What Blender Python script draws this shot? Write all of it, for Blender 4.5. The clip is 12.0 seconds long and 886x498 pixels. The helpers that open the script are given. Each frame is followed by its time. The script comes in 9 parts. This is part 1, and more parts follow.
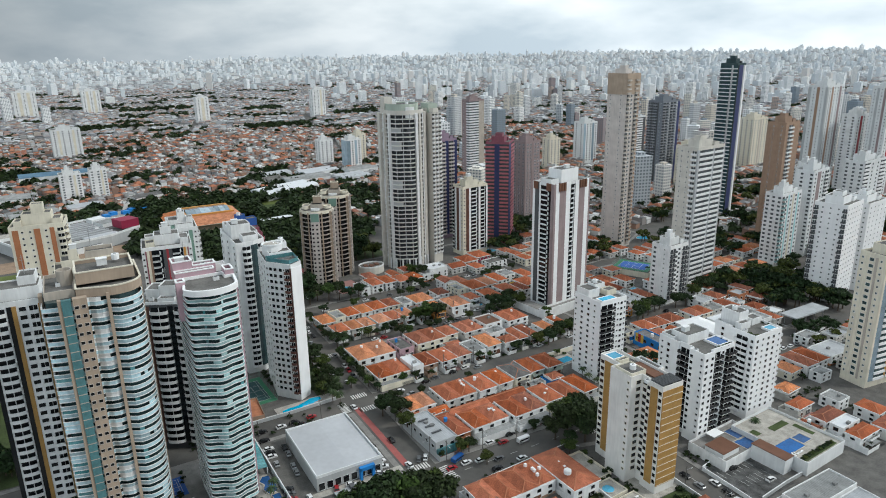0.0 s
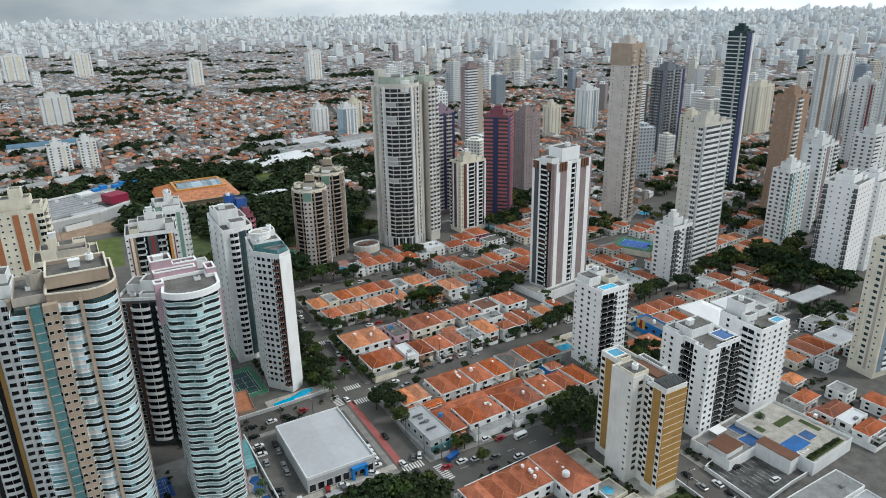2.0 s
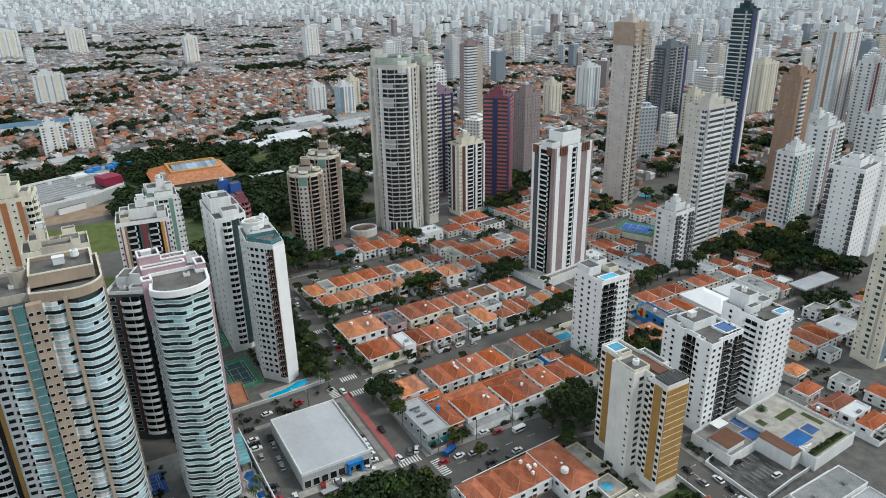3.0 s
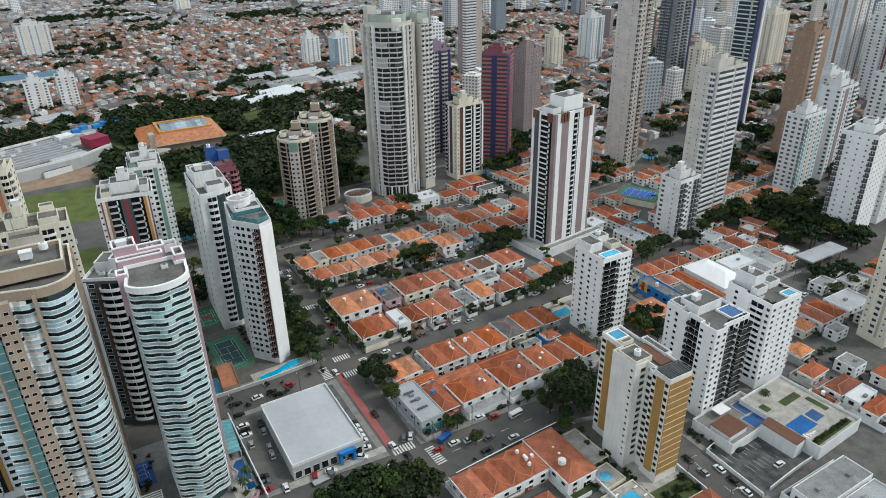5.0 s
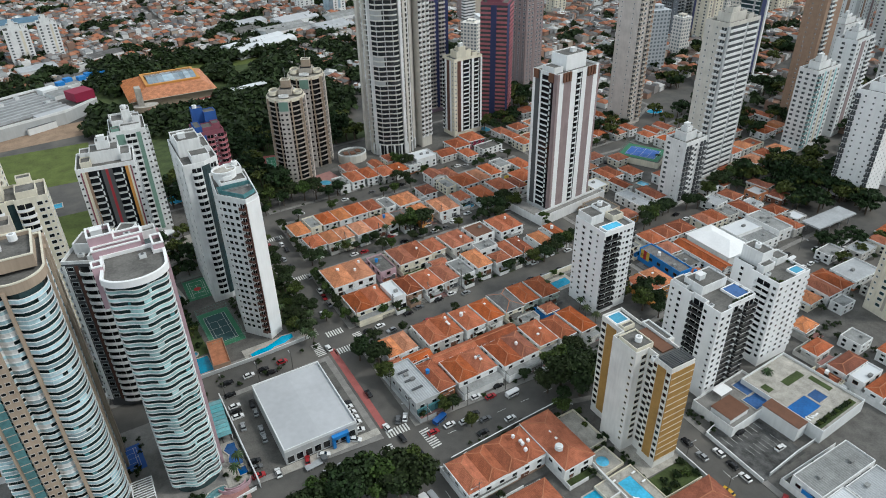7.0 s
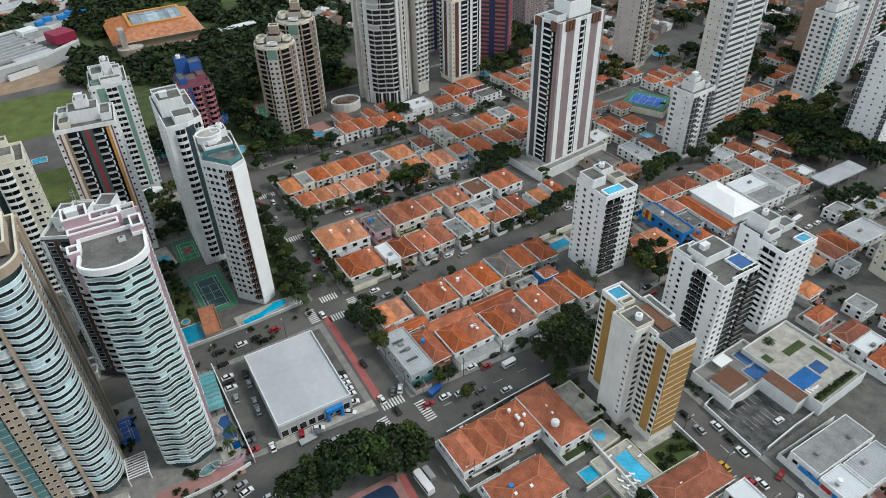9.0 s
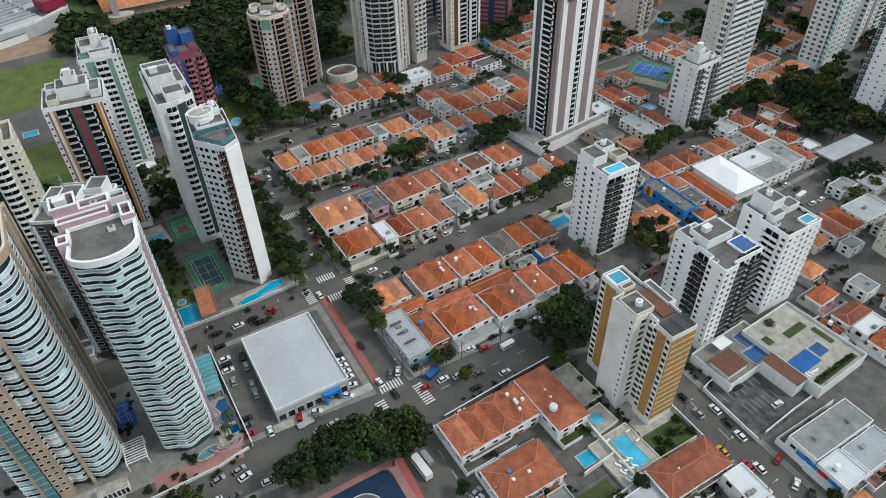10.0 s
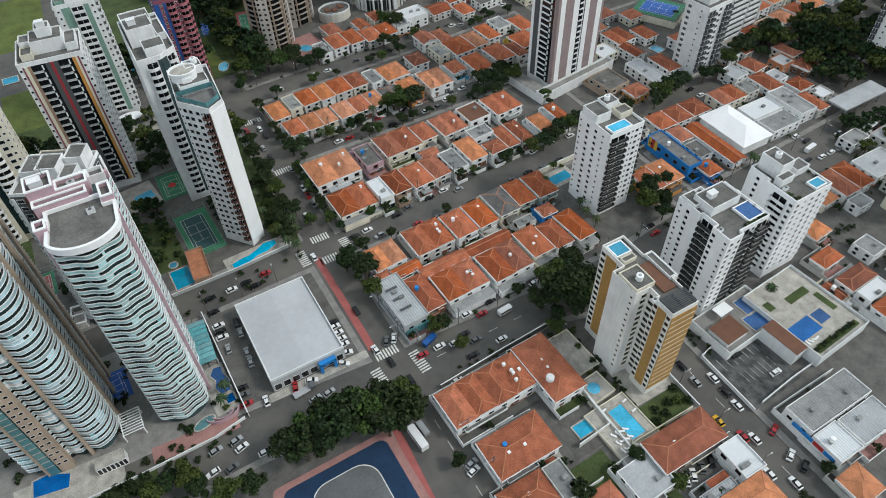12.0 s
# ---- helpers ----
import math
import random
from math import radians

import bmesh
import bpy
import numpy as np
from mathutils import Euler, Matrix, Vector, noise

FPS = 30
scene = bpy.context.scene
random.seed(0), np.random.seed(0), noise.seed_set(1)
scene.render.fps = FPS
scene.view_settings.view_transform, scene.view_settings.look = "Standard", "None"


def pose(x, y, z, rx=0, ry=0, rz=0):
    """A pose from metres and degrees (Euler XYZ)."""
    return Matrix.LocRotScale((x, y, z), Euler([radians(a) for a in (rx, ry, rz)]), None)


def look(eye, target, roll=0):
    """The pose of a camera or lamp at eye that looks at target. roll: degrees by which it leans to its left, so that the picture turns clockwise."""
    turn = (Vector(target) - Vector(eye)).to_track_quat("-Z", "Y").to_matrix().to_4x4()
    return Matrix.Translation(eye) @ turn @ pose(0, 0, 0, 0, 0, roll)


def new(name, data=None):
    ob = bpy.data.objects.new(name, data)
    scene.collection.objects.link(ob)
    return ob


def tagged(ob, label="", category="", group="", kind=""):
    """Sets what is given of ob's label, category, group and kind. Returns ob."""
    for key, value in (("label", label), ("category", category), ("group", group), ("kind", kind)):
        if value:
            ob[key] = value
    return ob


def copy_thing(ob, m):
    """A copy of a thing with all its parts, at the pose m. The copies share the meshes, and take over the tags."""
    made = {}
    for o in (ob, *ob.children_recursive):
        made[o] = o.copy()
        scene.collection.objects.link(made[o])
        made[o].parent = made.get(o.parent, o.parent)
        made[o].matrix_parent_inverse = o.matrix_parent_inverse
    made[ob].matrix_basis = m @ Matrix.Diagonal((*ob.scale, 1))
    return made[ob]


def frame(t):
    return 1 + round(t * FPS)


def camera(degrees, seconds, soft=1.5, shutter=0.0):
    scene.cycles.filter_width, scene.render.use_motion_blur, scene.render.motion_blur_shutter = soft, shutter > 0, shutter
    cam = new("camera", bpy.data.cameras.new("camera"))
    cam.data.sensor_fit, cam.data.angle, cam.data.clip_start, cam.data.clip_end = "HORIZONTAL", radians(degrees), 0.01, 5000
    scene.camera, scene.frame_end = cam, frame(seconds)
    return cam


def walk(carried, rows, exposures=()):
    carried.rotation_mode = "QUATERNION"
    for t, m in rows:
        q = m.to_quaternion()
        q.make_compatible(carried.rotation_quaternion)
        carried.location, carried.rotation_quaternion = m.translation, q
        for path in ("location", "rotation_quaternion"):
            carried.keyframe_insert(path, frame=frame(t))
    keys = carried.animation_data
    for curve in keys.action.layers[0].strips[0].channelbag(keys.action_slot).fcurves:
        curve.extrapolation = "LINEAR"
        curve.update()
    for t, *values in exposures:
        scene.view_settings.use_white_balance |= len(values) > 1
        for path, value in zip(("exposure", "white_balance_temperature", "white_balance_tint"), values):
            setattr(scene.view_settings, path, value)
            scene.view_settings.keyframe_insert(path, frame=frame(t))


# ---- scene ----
cam = camera(66.7, 12.0, 1.0)
# seconds, eye in metres, yaw, pitch and roll in degrees
PATH = [
    (0, 0.24, -0.10, 148.88, -29.26, -16.76, -0.90),
    (0.5, 2.37, 2.66, 150.59, -29.26, -17.33, -0.92),
    (1, 4.56, 5.52, 152.27, -29.25, -18.10, -0.94),
    (1.5, 6.82, 8.46, 153.94, -29.24, -18.98, -0.96),
    (2, 9.12, 11.46, 155.60, -29.22, -19.96, -0.99),
    (2.5, 11.45, 14.51, 157.24, -29.21, -20.98, -1.01),
    (3, 13.79, 17.58, 158.87, -29.20, -22.04, -1.03),
    (4, 18.47, 23.75, 162.11, -29.17, -24.22, -1.08),
    (5, 23.10, 29.87, 165.33, -29.13, -26.49, -1.13),
    (5.5, 25.38, 32.89, 166.93, -29.11, -27.67, -1.16),
    (6, 27.63, 35.87, 168.53, -29.08, -28.89, -1.19),
    (6.5, 29.85, 38.83, 170.12, -29.06, -30.15, -1.23),
    (7, 32.04, 41.75, 171.71, -29.02, -31.47, -1.27),
    (8, 36.33, 47.49, 174.85, -28.95, -34.29, -1.36),
    (9, 40.53, 53.14, 177.96, -28.86, -37.32, -1.47),
    (9.5, 42.61, 55.95, 179.49, -28.80, -38.91, -1.54),
    (10, 44.68, 58.77, 181.00, -28.74, -40.53, -1.61),
    (10.5, 46.77, 61.61, 182.49, -28.67, -42.16, -1.69),
    (11, 48.87, 64.49, 183.95, -28.60, -43.80, -1.78),
    (11.5, 51.01, 67.42, 185.38, -28.51, -45.41, -1.87),
    (12, 53.20, 70.43, 186.78, -28.41, -46.99, -1.97),
]
walk(cam, [(t, pose(x, y, z, 90 + pitch, 0, yaw) @ pose(0, 0, 0, 0, 0, roll)) for t, x, y, z, yaw, pitch, roll in PATH], [(0, -0.36, 6300, 6), (12, -0.36, 6300, 6)])

# ---- world, sun, exposure ----
SUN_AZ, SUN_EL = 128.0, 46.0  # degrees clockwise from +y, and above the horizon
world = bpy.data.worlds.new("overcast_sky")
scene.world = world
world.use_nodes = True
wn, wl = world.node_tree.nodes, world.node_tree.links
wn.clear()
w_out, w_bg = wn.new("ShaderNodeOutputWorld"), wn.new("ShaderNodeBackground")
w_sky = wn.new("ShaderNodeTexSky")
w_sky.sky_type, w_sky.sun_disc = "NISHITA", False
w_sky.sun_elevation, w_sky.sun_rotation = radians(SUN_EL), radians(SUN_AZ)
w_sky.air_density, w_sky.dust_density = 1.5, 4.0
w_tc, w_map, w_noise = wn.new("ShaderNodeTexCoord"), wn.new("ShaderNodeMapping"), wn.new("ShaderNodeTexNoise")
w_map.inputs["Scale"].default_value = (1.6, 1.6, 4.6)
w_noise.inputs["Scale"].default_value, w_noise.inputs["Detail"].default_value = 2.6, 8.0
w_ramp, w_mix, w_gain = wn.new("ShaderNodeValToRGB"), wn.new("ShaderNodeMix"), wn.new("ShaderNodeVectorMath")
w_ramp.color_ramp.elements[0].position, w_ramp.color_ramp.elements[0].color = 0.36, (0.50, 0.575, 0.645, 1)
w_ramp.color_ramp.elements[1].position, w_ramp.color_ramp.elements[1].color = 0.62, (0.83, 0.87, 0.905, 1)
w_gain.operation = "SCALE"
w_gain.inputs["Scale"].default_value = 0.1
w_mix.data_type = "RGBA"
w_mix.inputs["Factor"].default_value = 0.86
wl.new(w_tc.outputs["Generated"], w_map.inputs["Vector"])
wl.new(w_map.outputs["Vector"], w_noise.inputs["Vector"])
wl.new(w_noise.outputs["Fac"], w_ramp.inputs["Fac"])
wl.new(w_sky.outputs["Color"], w_gain.inputs[0])
wl.new(w_gain.outputs["Vector"], w_mix.inputs["A"])
wl.new(w_ramp.outputs["Color"], w_mix.inputs["B"])
# the veil is brighter on the side of the hidden sun
w_dot, w_rng, w_mul = wn.new("ShaderNodeVectorMath"), wn.new("ShaderNodeMapRange"), wn.new("ShaderNodeVectorMath")
w_dot.operation, w_mul.operation = "DOT_PRODUCT", "SCALE"
w_dot.inputs[1].default_value = (0.93, 0.2, 0.3)
w_rng.inputs["From Min"].default_value, w_rng.inputs["From Max"].default_value = -0.6, 1.0
w_veil, w_two = wn.new("ShaderNodeValToRGB"), wn.new("ShaderNodeMath")
# the unseen western end is raised too, an added lift for west-facing walls
for k, (at, v) in enumerate(((0.0, 0.86), (0.45, 0.40), (0.8, 0.84), (1.0, 1.0))):
    e = w_veil.color_ramp.elements[k] if k < 2 else w_veil.color_ramp.elements.new(at)
    e.position, e.color = at, (v, v, v, 1)
w_two.operation, w_two.inputs[1].default_value = "MULTIPLY", 2.0
wl.new(w_tc.outputs["Generated"], w_dot.inputs[0])
wl.new(w_dot.outputs["Value"], w_rng.inputs["Value"])
wl.new(w_mix.outputs["Result"], w_mul.inputs[0])
wl.new(w_rng.outputs["Result"], w_veil.inputs["Fac"])
wl.new(w_veil.outputs["Color"], w_two.inputs[0])
wl.new(w_two.outputs[0], w_mul.inputs["Scale"])
wl.new(w_mul.outputs["Vector"], w_bg.inputs["Color"])
w_bg.inputs["Strength"].default_value = 1.03
wl.new(w_bg.outputs["Background"], w_out.inputs["Surface"])
sun = new("sun", bpy.data.lights.new("sun", "SUN"))
sun.data.energy, sun.data.angle, sun.data.color = 1.95, radians(10), (1.0, 0.97, 0.93)
sun.matrix_world = look((math.sin(radians(SUN_AZ)), math.cos(radians(SUN_AZ)), math.tan(radians(SUN_EL))), (0, 0, 0))

# ---- materials ----
MATS = {}


def mat(name, color, rough=0.7, vary=0.12, size=3.0, bump=0.0, metal=0.0, rand=0.0, fine=0.6, spec=0.4):
    """A surface with two scales of uneven tone (size in metres), optional relief and tone by object."""
    m = bpy.data.materials.new(name)
    m.use_nodes = True
    n, l = m.node_tree.nodes, m.node_tree.links
    b = n["Principled BSDF"]
    b.inputs["Roughness"].default_value, b.inputs["Metallic"].default_value = rough, metal
    b.inputs["Specular IOR Level"].default_value = spec
    tc = n.new("ShaderNodeTexCoord")
    big, small = n.new("ShaderNodeTexNoise"), n.new("ShaderNodeTexNoise")
    big.inputs["Scale"].default_value, small.inputs["Scale"].default_value = 1 / size, 1 / (size * 0.13)
    big.inputs["Detail"].default_value, small.inputs["Detail"].default_value = 4, 3
    l.new(tc.outputs["Object"], big.inputs["Vector"])
    wall = "paint" in name or name == "plaster"
    stretch = n.new("ShaderNodeMapping")
    stretch.inputs["Scale"].default_value = (1, 1, 0.12) if wall else (1, 1, 1)
    l.new(tc.outputs["Object"], stretch.inputs["Vector"])
    l.new(stretch.outputs["Vector"], small.inputs["Vector"])
    add = n.new("ShaderNodeMath")
    add.operation = "MULTIPLY_ADD"
    add.inputs[1].default_value = fine
    l.new(small.outputs["Fac"], add.inputs[0])
    l.new(big.outputs["Fac"], add.inputs[2])
    rng = n.new("ShaderNodeMapRange")
    rng.inputs["From Min"].default_value, rng.inputs["From Max"].default_value = 0.3 + 0.3 * fine, 0.7 + 0.7 * fine
    rng.inputs["To Min"].default_value, rng.inputs["To Max"].default_value = 1 - vary * 1.6, 1 + vary
    l.new(add.outputs[0], rng.inputs["Value"])
    hsv = n.new("ShaderNodeHueSaturation")
    hsv.inputs["Color"].default_value = (*color, 1)
    l.new(rng.outputs["Result"], hsv.inputs["Value"])
    if rand:
        info, r2 = n.new("ShaderNodeObjectInfo"), n.new("ShaderNodeMapRange")
        r2.inputs["To Min"].default_value, r2.inputs["To Max"].default_value = 1 - rand, 1 + rand
        l.new(info.outputs["Random"], r2.inputs["Value"])
        mul = n.new("ShaderNodeMath")
        mul.operation = "MULTIPLY"
        l.new(rng.outputs["Result"], mul.inputs[0])
        l.new(r2.outputs["Result"], mul.inputs[1])
        l.new(mul.outputs[0], hsv.inputs["Value"])
        r3 = n.new("ShaderNodeMapRange")
        r3.inputs["To Min"].default_value, r3.inputs["To Max"].default_value = 1.0 - rand * 0.6, 1.0 + rand * 0.2
        wh = n.new("ShaderNodeTexWhiteNoise")
        wh.noise_dimensions = "1D"
        l.new(info.outputs["Random"], wh.inputs["W"])
        l.new(wh.outputs["Value"], r3.inputs["Value"])
        l.new(r3.outputs["Result"], hsv.inputs["Saturation"])
    l.new(hsv.outputs["Color"], b.inputs["Base Color"])
    if bump:
        bm = n.new("ShaderNodeBump")
        bm.inputs["Strength"].default_value, bm.inputs["Distance"].default_value = bump, 0.05 * size
        l.new(small.outputs["Fac"], bm.inputs["Height"])
        l.new(bm.outputs["Normal"], b.inputs["Normal"])
    MATS[name] = m
    return m


for args in (
    ("white_paint", (0.80, 0.805, 0.80), 0.75, 0.13, 6.0),
    ("bright_paint", (0.88, 0.885, 0.885), 0.7, 0.06, 7.0),
    ("cream_paint", (0.75, 0.70, 0.575), 0.75, 0.14, 6.0),
    ("beige_paint", (0.47, 0.42, 0.36), 0.75, 0.14, 6.0),
    ("pale_beige_paint", (0.62, 0.57, 0.53), 0.75, 0.14, 6.0),
    ("tan_paint", (0.42, 0.33, 0.25), 0.75, 0.14, 6.0),
    ("brown_brick", (0.35, 0.235, 0.165), 0.85, 0.14, 5.0),
    ("dark_brick", (0.13, 0.06, 0.045), 0.85, 0.15, 5.0),
    ("orange_brick", (0.42, 0.17, 0.08), 0.85, 0.12, 5.0),
    ("warm_white_paint", (0.79, 0.775, 0.74), 0.75, 0.10, 6.0),
    ("ochre_tile", (0.41, 0.235, 0.07), 0.6, 0.16, 3.0),
    ("grey_paint", (0.46, 0.475, 0.48), 0.8, 0.10, 8.0),
    ("pale_grey_paint", (0.74, 0.755, 0.755), 0.78, 0.10, 8.0),
    ("dark_grey_paint", (0.09, 0.095, 0.10), 0.75, 0.12, 8.0),
    ("mauve_paint", (0.31, 0.24, 0.24), 0.75, 0.14, 6.0),
    ("purple_paint", (0.31, 0.23, 0.30), 0.75, 0.12, 8.0),
    ("maroon_paint", (0.26, 0.085, 0.115), 0.75, 0.12, 8.0),
    ("navy_paint", (0.035, 0.045, 0.13), 0.6, 0.12, 8.0),
    ("pink_paint", (0.50, 0.34, 0.38), 0.75, 0.10, 6.0),
    ("rose_paint", (0.42, 0.14, 0.16), 0.75, 0.10, 6.0),
    ("green_paint", (0.20, 0.33, 0.27), 0.7, 0.10, 6.0),
    ("sage_paint", (0.44, 0.50, 0.43), 0.7, 0.10, 6.0),
    ("orange_paint", (0.60, 0.28, 0.07), 0.7, 0.10, 6.0),
    ("wine_paint", (0.34, 0.035, 0.045), 0.6, 0.12, 6.0),
    ("yellow_paint", (0.66, 0.46, 0.08), 0.7, 0.10, 6.0),
    ("blue_paint", (0.02, 0.22, 0.60), 0.6, 0.10, 6.0),
    ("red_paint", (0.45, 0.03, 0.03), 0.6, 0.10, 6.0),
    ("magenta_paint", (0.27, 0.018, 0.055), 0.6, 0.10, 6.0),
    ("concrete", (0.128, 0.122, 0.113), 0.9, 0.28, 4.0, 0.2),
    ("paving", (0.25, 0.24, 0.225), 0.9, 0.22, 3.0, 0.2),
    ("stone_deck", (0.44, 0.415, 0.37), 0.85, 0.30, 3.0, 0.2),
    ("roof_felt", (0.15, 0.145, 0.135), 0.95, 0.35, 5.0, 0.2),
    ("fibre_roof", (0.27, 0.275, 0.27), 0.85, 0.25, 4.0, 0.2, 0.0, 0.2),
    ("metal_roof", (0.42, 0.435, 0.45), 0.55, 0.16, 6.0),
    ("shed_roof", (0.47, 0.48, 0.50), 0.5, 0.08, 14.0),
    ("white_roof", (0.66, 0.68, 0.70), 0.55, 0.05, 16.0),
    ("wood_deck", (0.16, 0.075, 0.045), 0.8, 0.15, 3.0),
    ("court_green", (0.05, 0.20, 0.11), 0.8, 0.10, 5.0),
    ("court_dark", (0.035, 0.085, 0.09), 0.8, 0.10, 5.0),
    ("court_blue", (0.035, 0.12, 0.42), 0.7, 0.10, 5.0),
    ("rink_blue", (0.012, 0.037, 0.085), 0.92, 0.20, 6.0),
    ("rink_grey", (0.13, 0.135, 0.14), 0.85, 0.20, 6.0),
    ("red_lane", (0.37, 0.11, 0.10), 0.85, 0.16, 4.0),
    ("pink_paving", (0.36, 0.19, 0.17), 0.85, 0.16, 3.0),
    ("line_paint", (0.66, 0.66, 0.63), 0.8, 0.18, 1.5),
    ("brown_earth", (0.32, 0.225, 0.155), 0.95, 0.25, 8.0),
    ("grass", (0.062, 0.088, 0.028), 0.95, 0.35, 6.0, 0.3),
    ("black_paint", (0.022, 0.023, 0.025), 0.55, 0.1, 4.0),
    ("lot_asphalt", (0.10, 0.10, 0.098), 0.9, 0.6, 3.4, 0.15, 0.0, 0.0, 0.5),
    # a dark grey wall lifted in colour to the tone haze gives it
    ("slate_paint", (0.19, 0.21, 0.24), 0.7, 0.12, 8.0),
    # dark grey floors put the shade inside the balconies into the colour
    ("shaded_deck", (0.16, 0.157, 0.152), 0.85, 0.2, 2.0),
    ("stone_paint", (0.64, 0.61, 0.55), 0.75, 0.12, 6.0),
    ("deep_blue_paint", (0.03, 0.10, 0.34), 0.65, 0.12, 6.0),
    ("slate_blue_roof", (0.10, 0.19, 0.27), 0.7, 0.2, 9.0),
    ("field_grass", (0.105, 0.135, 0.032), 0.95, 0.30, 9.0, 0.3),
    # hill colour already mixed with haze, hence the pale grey
    ("hazed_hill", (0.42, 0.44, 0.45), 0.95, 0.35, 40.0),
    ("bark", (0.10, 0.075, 0.055), 0.9, 0.2, 1.0, 0.3),
    ("rubber", (0.02, 0.02, 0.02), 0.85, 0.1, 1.0),
    ("steel", (0.45, 0.46, 0.47), 0.4, 0.1, 2.0, 0.0, 0.8),
    ("chrome_rim", (0.5, 0.5, 0.5), 0.35, 0.05, 1.0, 0.0, 0.8),
    ("plaster", (0.60, 0.585, 0.55), 0.85, 0.16, 4.0, 0.0, 0.0, 0.22),
    ("car_white", (0.75, 0.75, 0.75), 0.3, 0.03, 2.0),
    ("car_silver", (0.36, 0.37, 0.38), 0.3, 0.03, 2.0, 0.0, 0.3),
    ("car_grey", (0.11, 0.115, 0.12), 0.3, 0.03, 2.0),
    ("car_black", (0.012, 0.012, 0.014), 0.25, 0.03, 2.0),
    ("car_red", (0.35, 0.02, 0.025), 0.3, 0.03, 2.0),
    ("car_blue", (0.02, 0.10, 0.33), 0.3, 0.03, 2.0),
    ("car_yellow", (0.62, 0.36, 0.02), 0.3, 0.03, 2.0),
    ("umbrella_cloth", (0.70, 0.68, 0.62), 0.9, 0.1, 2.0),
):
    mat(*args)


def tile_mat(name, color):
    """Clay tiles: ribs that run down each slope, rows across it, and weathering."""
    m = mat(name, color, 0.85, 0.34, 3.0, 0.0, 0.0, 0.24, 0.8, 0.25)
    n, l = m.node_tree.nodes, m.node_tree.links
    b = n["Principled BSDF"]
    tc, geo = n.new("ShaderNodeTexCoord"), n.new("ShaderNodeNewGeometry")
    p, q = n.new("ShaderNodeSeparateXYZ"), n.new("ShaderNodeSeparateXYZ")
    l.new(tc.outputs["Object"], p.inputs[0])
    l.new(geo.outputs["True Normal"], q.inputs[0])
    def op(kind, a, c, third=None):
        x = n.new("ShaderNodeMath")
        x.operation = kind
        for k, v in enumerate((a, c, third)):
            if v is None:
                continue
            if isinstance(v, (int, float)):
                x.inputs[k].default_value = v
            else:
                l.new(v, x.inputs[k])
        return x.outputs[0]
    steep = op("GREATER_THAN", op("ABSOLUTE", q.outputs["X"], None), op("ABSOLUTE", q.outputs["Y"], None))
    flip = op("SUBTRACT", 1.0, steep)
    along = op("ADD", op("MULTIPLY", p.outputs["Y"], steep), op("MULTIPLY", p.outputs["X"], flip))
    rib = op("MULTIPLY_ADD", op("SINE", op("MULTIPLY", along, 2 * math.pi / 0.46), None), 0.5, 0.5)
    row = op("MULTIPLY_ADD", op("SINE", op("MULTIPLY", p.outputs["Z"], 2 * math.pi / 0.16), None), 0.5, 0.5)
    relief = op("MULTIPLY_ADD", row, 0.35, rib)
    mix = n.new("ShaderNodeMix")
    mix.data_type, mix.blend_type = "RGBA", "MULTIPLY"
    src = b.inputs["Base Color"].links[0].from_socket
    l.new(op("MULTIPLY_ADD", relief, -0.30, 0.40), mix.inputs["Factor"])
    l.new(src, mix.inputs["A"])
    mix.inputs["B"].default_value = (0.35, 0.3, 0.3, 1)
    l.new(mix.outputs["Result"], b.inputs["Base Color"])
    bump = n.new("ShaderNodeBump")
    bump.inputs["Strength"].default_value, bump.inputs["Distance"].default_value = 0.5, 0.06
    l.new(relief, bump.inputs["Height"])
    l.new(bump.outputs["Normal"], b.inputs["Normal"])


tile_mat("roof_tile", (0.43, 0.118, 0.045))
# paler clay, brightened in colour for the sun on the pale rows
tile_mat("pale_roof_tile", (0.60, 0.228, 0.095))
tile_mat("brown_roof_tile", (0.31, 0.088, 0.04))
tile_mat("grey_roof_tile", (0.19, 0.185, 0.18))
mat("ridge_tile", (0.47, 0.19, 0.10), 0.85, 0.25, 2.0, 0.3)


def glassy(name, color, rough=0.12, metal=0.0, spec=0.7):
    m = mat(name, color, rough, 0.25, 6.0, 0.0, metal, 0.35)
    m.node_tree.nodes["Principled BSDF"].inputs["Specular IOR Level"].default_value = spec
    return m


glassy("window_glass", (0.010, 0.012, 0.014), 0.2, 0.0, 0.35)
glassy("dark_glass", (0.010, 0.013, 0.016), 0.10, 0.0, 0.5)
glassy("teal_glass", (0.095, 0.31, 0.335), 0.12)
glassy("pale_teal_glass", (0.38, 0.62, 0.63), 0.15)
glassy("pale_blue_glass", (0.42, 0.60, 0.66), 0.18)
glassy("blue_glass", (0.28, 0.38, 0.45), 0.12)
glassy("tower_glass", (0.030, 0.058, 0.064), 0.12, 0.0, 0.5)
glassy("curtain_glass", (0.035, 0.075, 0.08), 0.12, 0.0, 0.5)
glassy("dim_glass", (0.045, 0.05, 0.055), 0.2, 0.0, 0.4)
# dark panes greyed in colour, as seen through haze
glassy("hazed_glass", (0.085, 0.095, 0.105), 0.2, 0.0, 0.4)
glassy("car_glass", (0.012, 0.014, 0.016), 0.08)
glassy("pool_water", (0.006, 0.37, 0.60), 0.06, 0.0, 0.25)
glassy("deep_pool_water", (0.02, 0.12, 0.36), 0.06, 0.0, 0.25)


